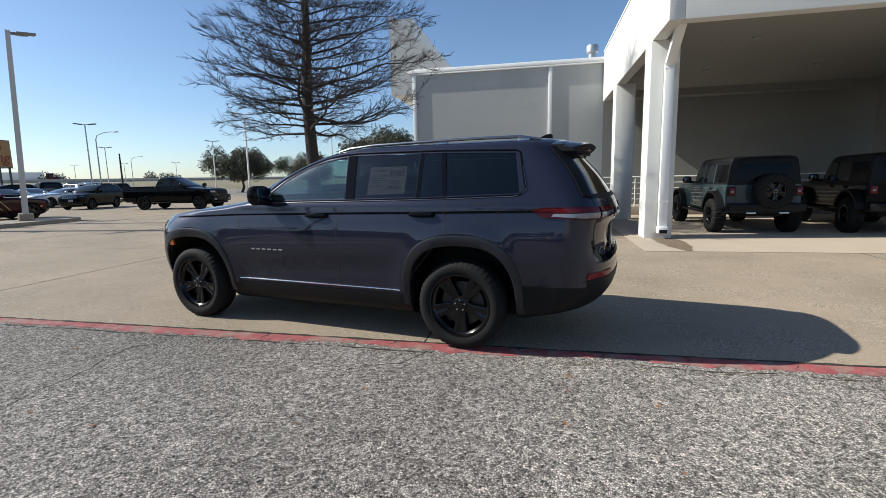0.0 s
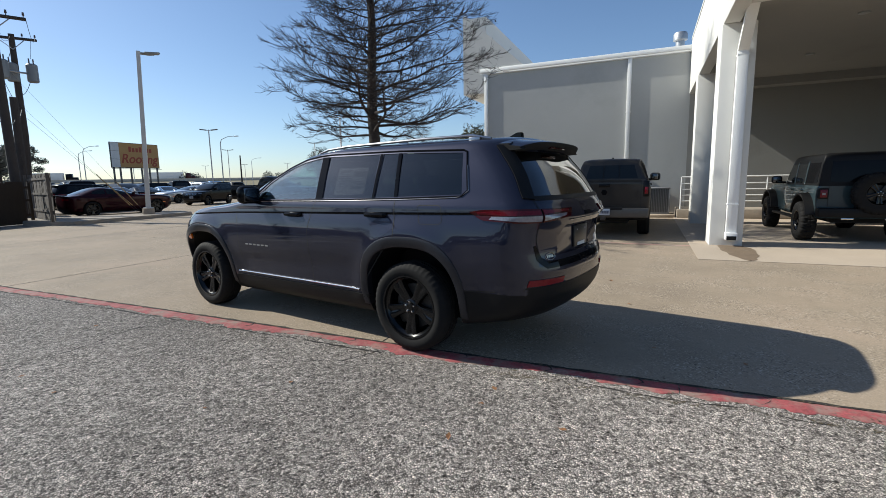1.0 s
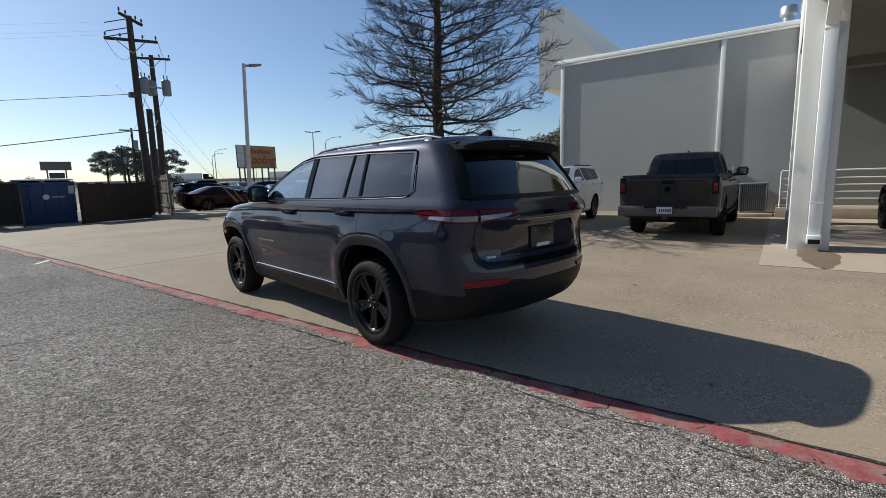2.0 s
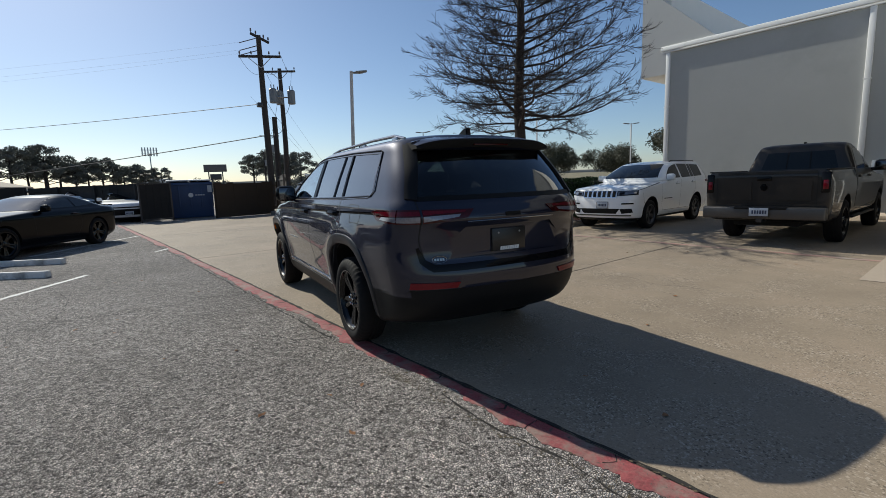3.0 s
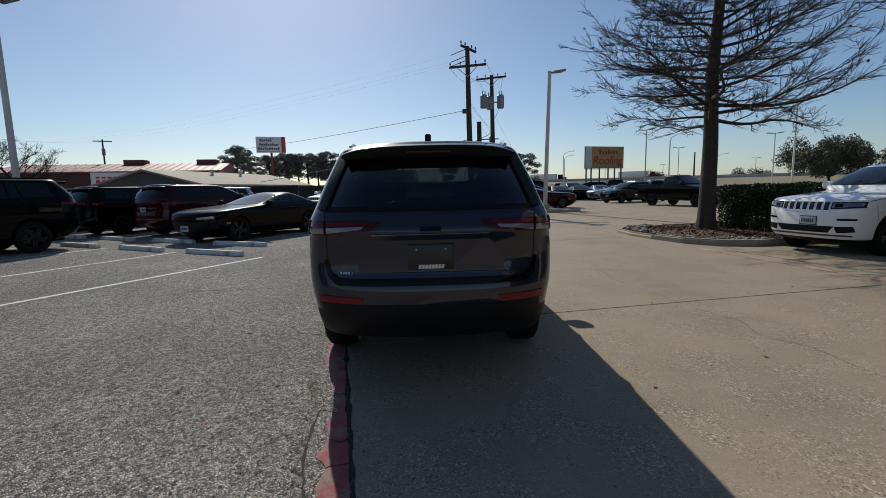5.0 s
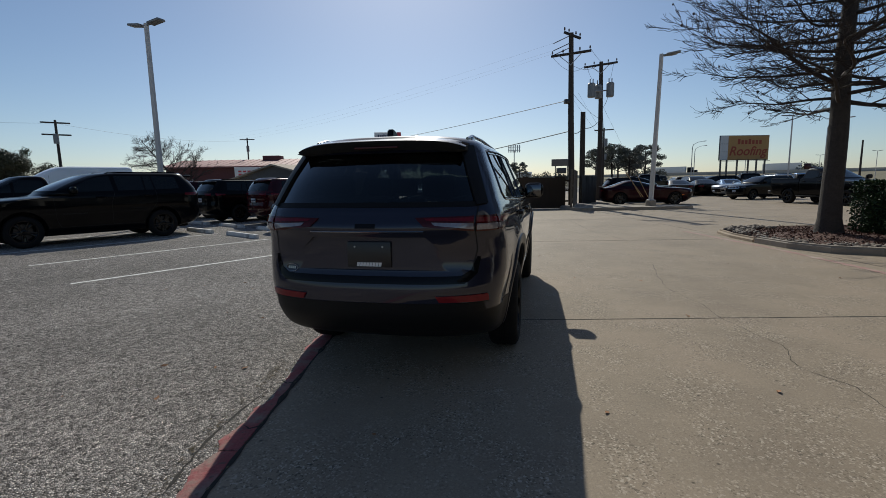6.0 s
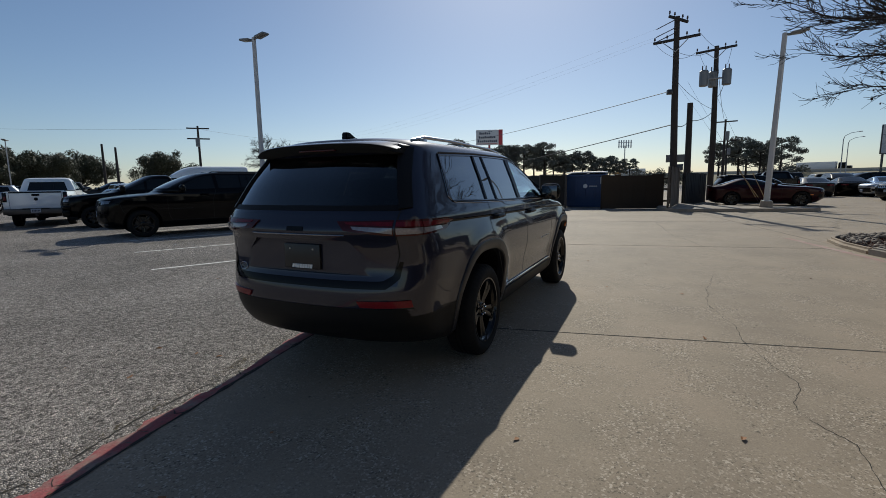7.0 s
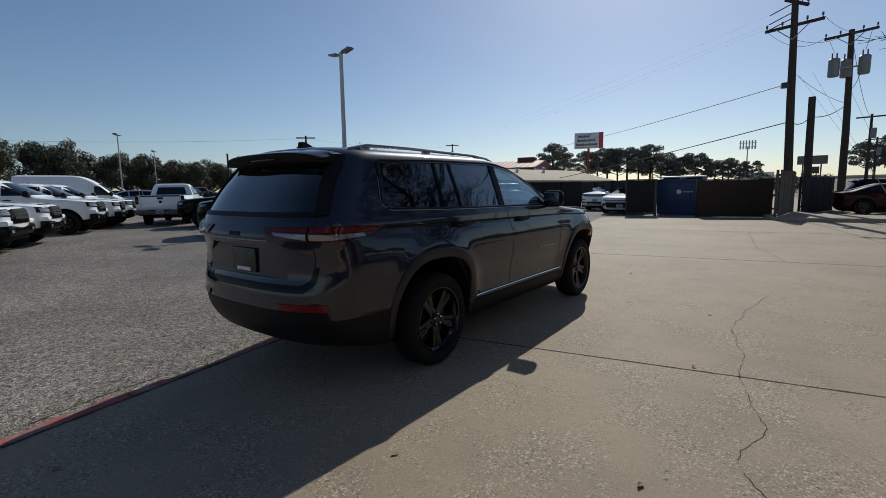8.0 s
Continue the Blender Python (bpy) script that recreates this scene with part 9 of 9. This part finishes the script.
cracks = thing("pavement_cracks", I4, "thin dark cracks and dirt along the pavement joints", "crack", kind="structure")
for k, (pts, w, z, wob) in enumerate((
        ([(1.5, 7.72), (1.03, 7.78), (0.89, 7.80), (0.65, 7.83), (0.41, 7.74), (0.22, 7.77), (-0.18, 7.91), (-0.5, 7.89), (-0.95, 7.88), (-1.6, 7.95), (-2.3, 7.93), (-2.98, 8.08), (-4.22, 8.49)], 0.0042, CT + 0.002, 0.035),
        ([(-3.50, 3.86), (-3.49, 3.54), (-3.66, 3.45), (-3.68, 3.15), (-3.62, 3.03), (-3.57, 2.75), (-3.61, 2.60), (-3.57, 2.35), (-3.70, 2.0), (-3.75, 1.7), (-3.62, 1.45), (-3.41, 1.19), (-3.1, 0.7), (-3.3, -0.6), (-3.0, -2.0)], 0.013, 0.002, 0.035),
        ([(-0.95, 3.76), (-1.1, 3.45), (-1.5, 3.3)], 0.014, 0.002, 0.05),
        ([(-3.73, 1.7), (-5.0, 1.9), (-6.8, 1.6), (-9, 2.2)], 0.008, 0.002, 0.06),
        ([(-12.0, 3.93), (-8.0, 3.89), (-4.0, 3.80), (-0.9, 3.73)], 0.02, 0.002, 0.03),
        ([(-14.0, 9.4), (-10.0, 9.1), (-7.6, 9.3)], 0.009, CT + 0.002, 0.05))):
    part("crack", ribbon(B(), pts, w, z, wob, k * 3.0, 1.5), M["crack"], cracks)
for k, x in enumerate((-6.2, -4.4, -2.6, -1.3, -0.2, 0.5, 1.15, 1.9, 2.7)):
    yk = kerb_y(x)
    part("crack", ribbon(B(), [(x, yk - 0.01), (x + 0.03, yk - 0.06), (x - 0.02, yk - 0.115)], 0.010, 0.0125, 0.02, 70 + k, 1.6), M["joint"], cracks)
for k, x in enumerate((-20.8, -14.2, -7.62, -1.02, 5.6)):
    part("crack", ribbon(B(), [(x, kerb_y(x) + 0.02), (x, 11.9)], 0.017, CT + 0.002, 0.004, 130 + k, 0.8), M["joint"], cracks)
part("crack", ribbon(B(), [(-24, 11.95), (-9.5, 11.95)], 0.017, CT + 0.002, 0.004, 140, 0.8), M["joint"], cracks)
part("crack", ribbon(B(), [(-4.7, 11.95), (1.9, 11.95)], 0.017, CT + 0.002, 0.004, 141, 0.8), M["joint"], cracks)
rc_ = random.Random(5)
for k in range(9):
    x, y = rc_.uniform(-11.0, -1.5), rc_.uniform(-8.5, 1.0)
    a = radians(GA - 90 * (k % 2)) + rc_.uniform(-0.25, 0.25)
    pts = [(x + math.cos(a) * d, y + math.sin(a) * d + rc_.uniform(-0.12, 0.12)) for d in (0, 0.9, 1.7, 2.6, 3.4)]
    part("crack", ribbon(B(), pts, 0.010, 0.002, 0.08, 40 + k, 1.6), M["crack"], cracks)
grit = B()
rg = random.Random(21)
for _ in range(2600):
    x = rg.uniform(-9, 6)
    y = kerb_y(x) + rg.choice((-0.15 + rg.gauss(0, 0.012), -0.27 + 0.06 * noise.noise((x * 1.1, 3, 0)) + rg.gauss(0, 0.022), -0.27 + 0.06 * noise.noise((x * 1.1, 3, 0)) + rg.gauss(0, 0.008), -0.008 + rg.gauss(0, 0.006)))
    if rg.random() > 0.35 + 0.9 * noise.noise((x * 1.9, 8, 0)) + (0.3 if x > 0 else 0):
        continue
    r, a, z = rg.uniform(0.003, 0.012), rg.uniform(0, 6.28), 0.013 if y > kerb_y(x) - 0.14 else 0.002
    q = [grit.verts.new((x + r * rg.uniform(0.5, 1.6) * math.cos(a + k * 1.571), y + r * rg.uniform(0.4, 1.0) * math.sin(a + k * 1.571), z + rg.uniform(0, 0.006))) for k in range(4)]
    grit.faces.new(q)
for _ in range(520):
    x = rg.choice((rg.uniform(-1.2, 4.5), rg.gauss(0.35, 0.12), rg.gauss(1.9, 0.5)))
    y = kerb_y(x) - 0.25 + 0.06 * noise.noise((x * 1.1, 3, 0)) + rg.gauss(0, 0.022)
    a, h = rg.uniform(0, 6.28), rg.uniform(0.005, 0.014)
    ln = rg.uniform(0.01, 0.04)
    dx, dy = ln * math.cos(a), ln * math.sin(a)
    q = [grit.verts.new(c) for c in ((x - dy * 0.06, y + dx * 0.06, 0.001), (x + dy * 0.06, y - dx * 0.06, 0.001), (x + dx, y + dy, h))]
    grit.faces.new(q)
tagged(part("grit", grit, M["weeds"], cracks, "dry debris in the seam"), kind="stuff")
part("seam_crack", ribbon(B(), [(0.55, 3.74), (0.81, 3.70), (1.03, 3.67), (1.29, 3.665), (1.51, 3.675), (1.76, 3.71), (1.88, 3.68), (2.07, 3.64), (2.3, 3.66), (2.8, 3.62), (3.6, 3.6)], 0.009, 0.002, 0.02, 4.0, 2.6), M["joint"], cracks)
part("joint_dirt", ribbon(B(), [(-22, kerb_y(-22) - 0.005), (-12, kerb_y(-12) - 0.005), (-4, kerb_y(-4) - 0.005), (0, kerb_y(0) - 0.005), (4, kerb_y(4) - 0.005), (10, kerb_y(10) - 0.005)], 0.024, CT + 0.003, 0.008, 9.0, 1.9), M["joint"], cracks)

# rust-coloured stain below the canopy downpipe
bm = B()
rows_ = []
for i in range(13):
    t = i / 12
    y = 11.52 - 1.95 * t
    w = (0.21 + 0.05 * math.sin(5 * t)) * math.sqrt(max(0.0, 1 - max(0.0, (t - 0.7) / 0.3) ** 2)) + 0.01
    xm = 2.74 + 0.04 * t
    rows_.append([bm.verts.new((xm + w * u + 0.10 * noise.noise((t * 5, u * 1.5, 1)), y + 0.05 * noise.noise((u * 3, t, 2)), CT + 0.011)) for u in (-1, -0.5, 0, 0.5, 1)])
for a, b in zip(rows_, rows_[1:]):
    for k in range(4):
        bm.faces.new((a[k], a[k + 1], b[k + 1], b[k]))
part("stain", bm, M["oil"], cracks, "rusty water stain")

# fallen leaves and small litter
rnd = random.Random(5)
leafm = []
for v in range(3):
    bm = B()
    pts = [(0, -0.03, 0), (0.016, -0.01, 0.008), (0.012, 0.016, 0.004), (0, 0.034, 0.010), (-0.014, 0.012, 0.006), (-0.018, -0.008, 0.010)]
    c = bm.verts.new((0, 0, 0.002))
    vs = [bm.verts.new((x * rnd.uniform(0.8, 1.2), y, z * rnd.uniform(0.6, 1.6))) for x, y, z in pts]
    for i in range(6):
        bm.faces.new((c, vs[i], vs[(i + 1) % 6]))
    leafm.append(mesh_of("fallen_leaf", bm, M["leaf_brown"], 60))
spots = [(0.20, 3.15), (0.16, 2.70), (0.71, 2.31), (-1.21, 2.95), (-1.47, 2.43)]
spots += [(rnd.uniform(-6, 3), rnd.uniform(0.4, 3.5)) for _ in range(16)] + [(1.25, 4.62), (0.72, 7.28), (1.0, 6.04), (1.89, 4.47)] + [(rnd.uniform(-6, 3), rnd.uniform(6, 11)) for _ in range(14)]
for x, y in spots:
    o = new("fallen_leaf", rnd.choice(leafm))
    o.matrix_world = pose(x, y, (CT if y > 3.8 else 0.0) + 0.002, 0, 0, rnd.uniform(0, 360)) @ Matrix.Scale(rnd.uniform(0.5, 1.0), 4)
    tagged(o, "small curled brown leaf fallen on the pavement", "leaf", "fallen leaves")
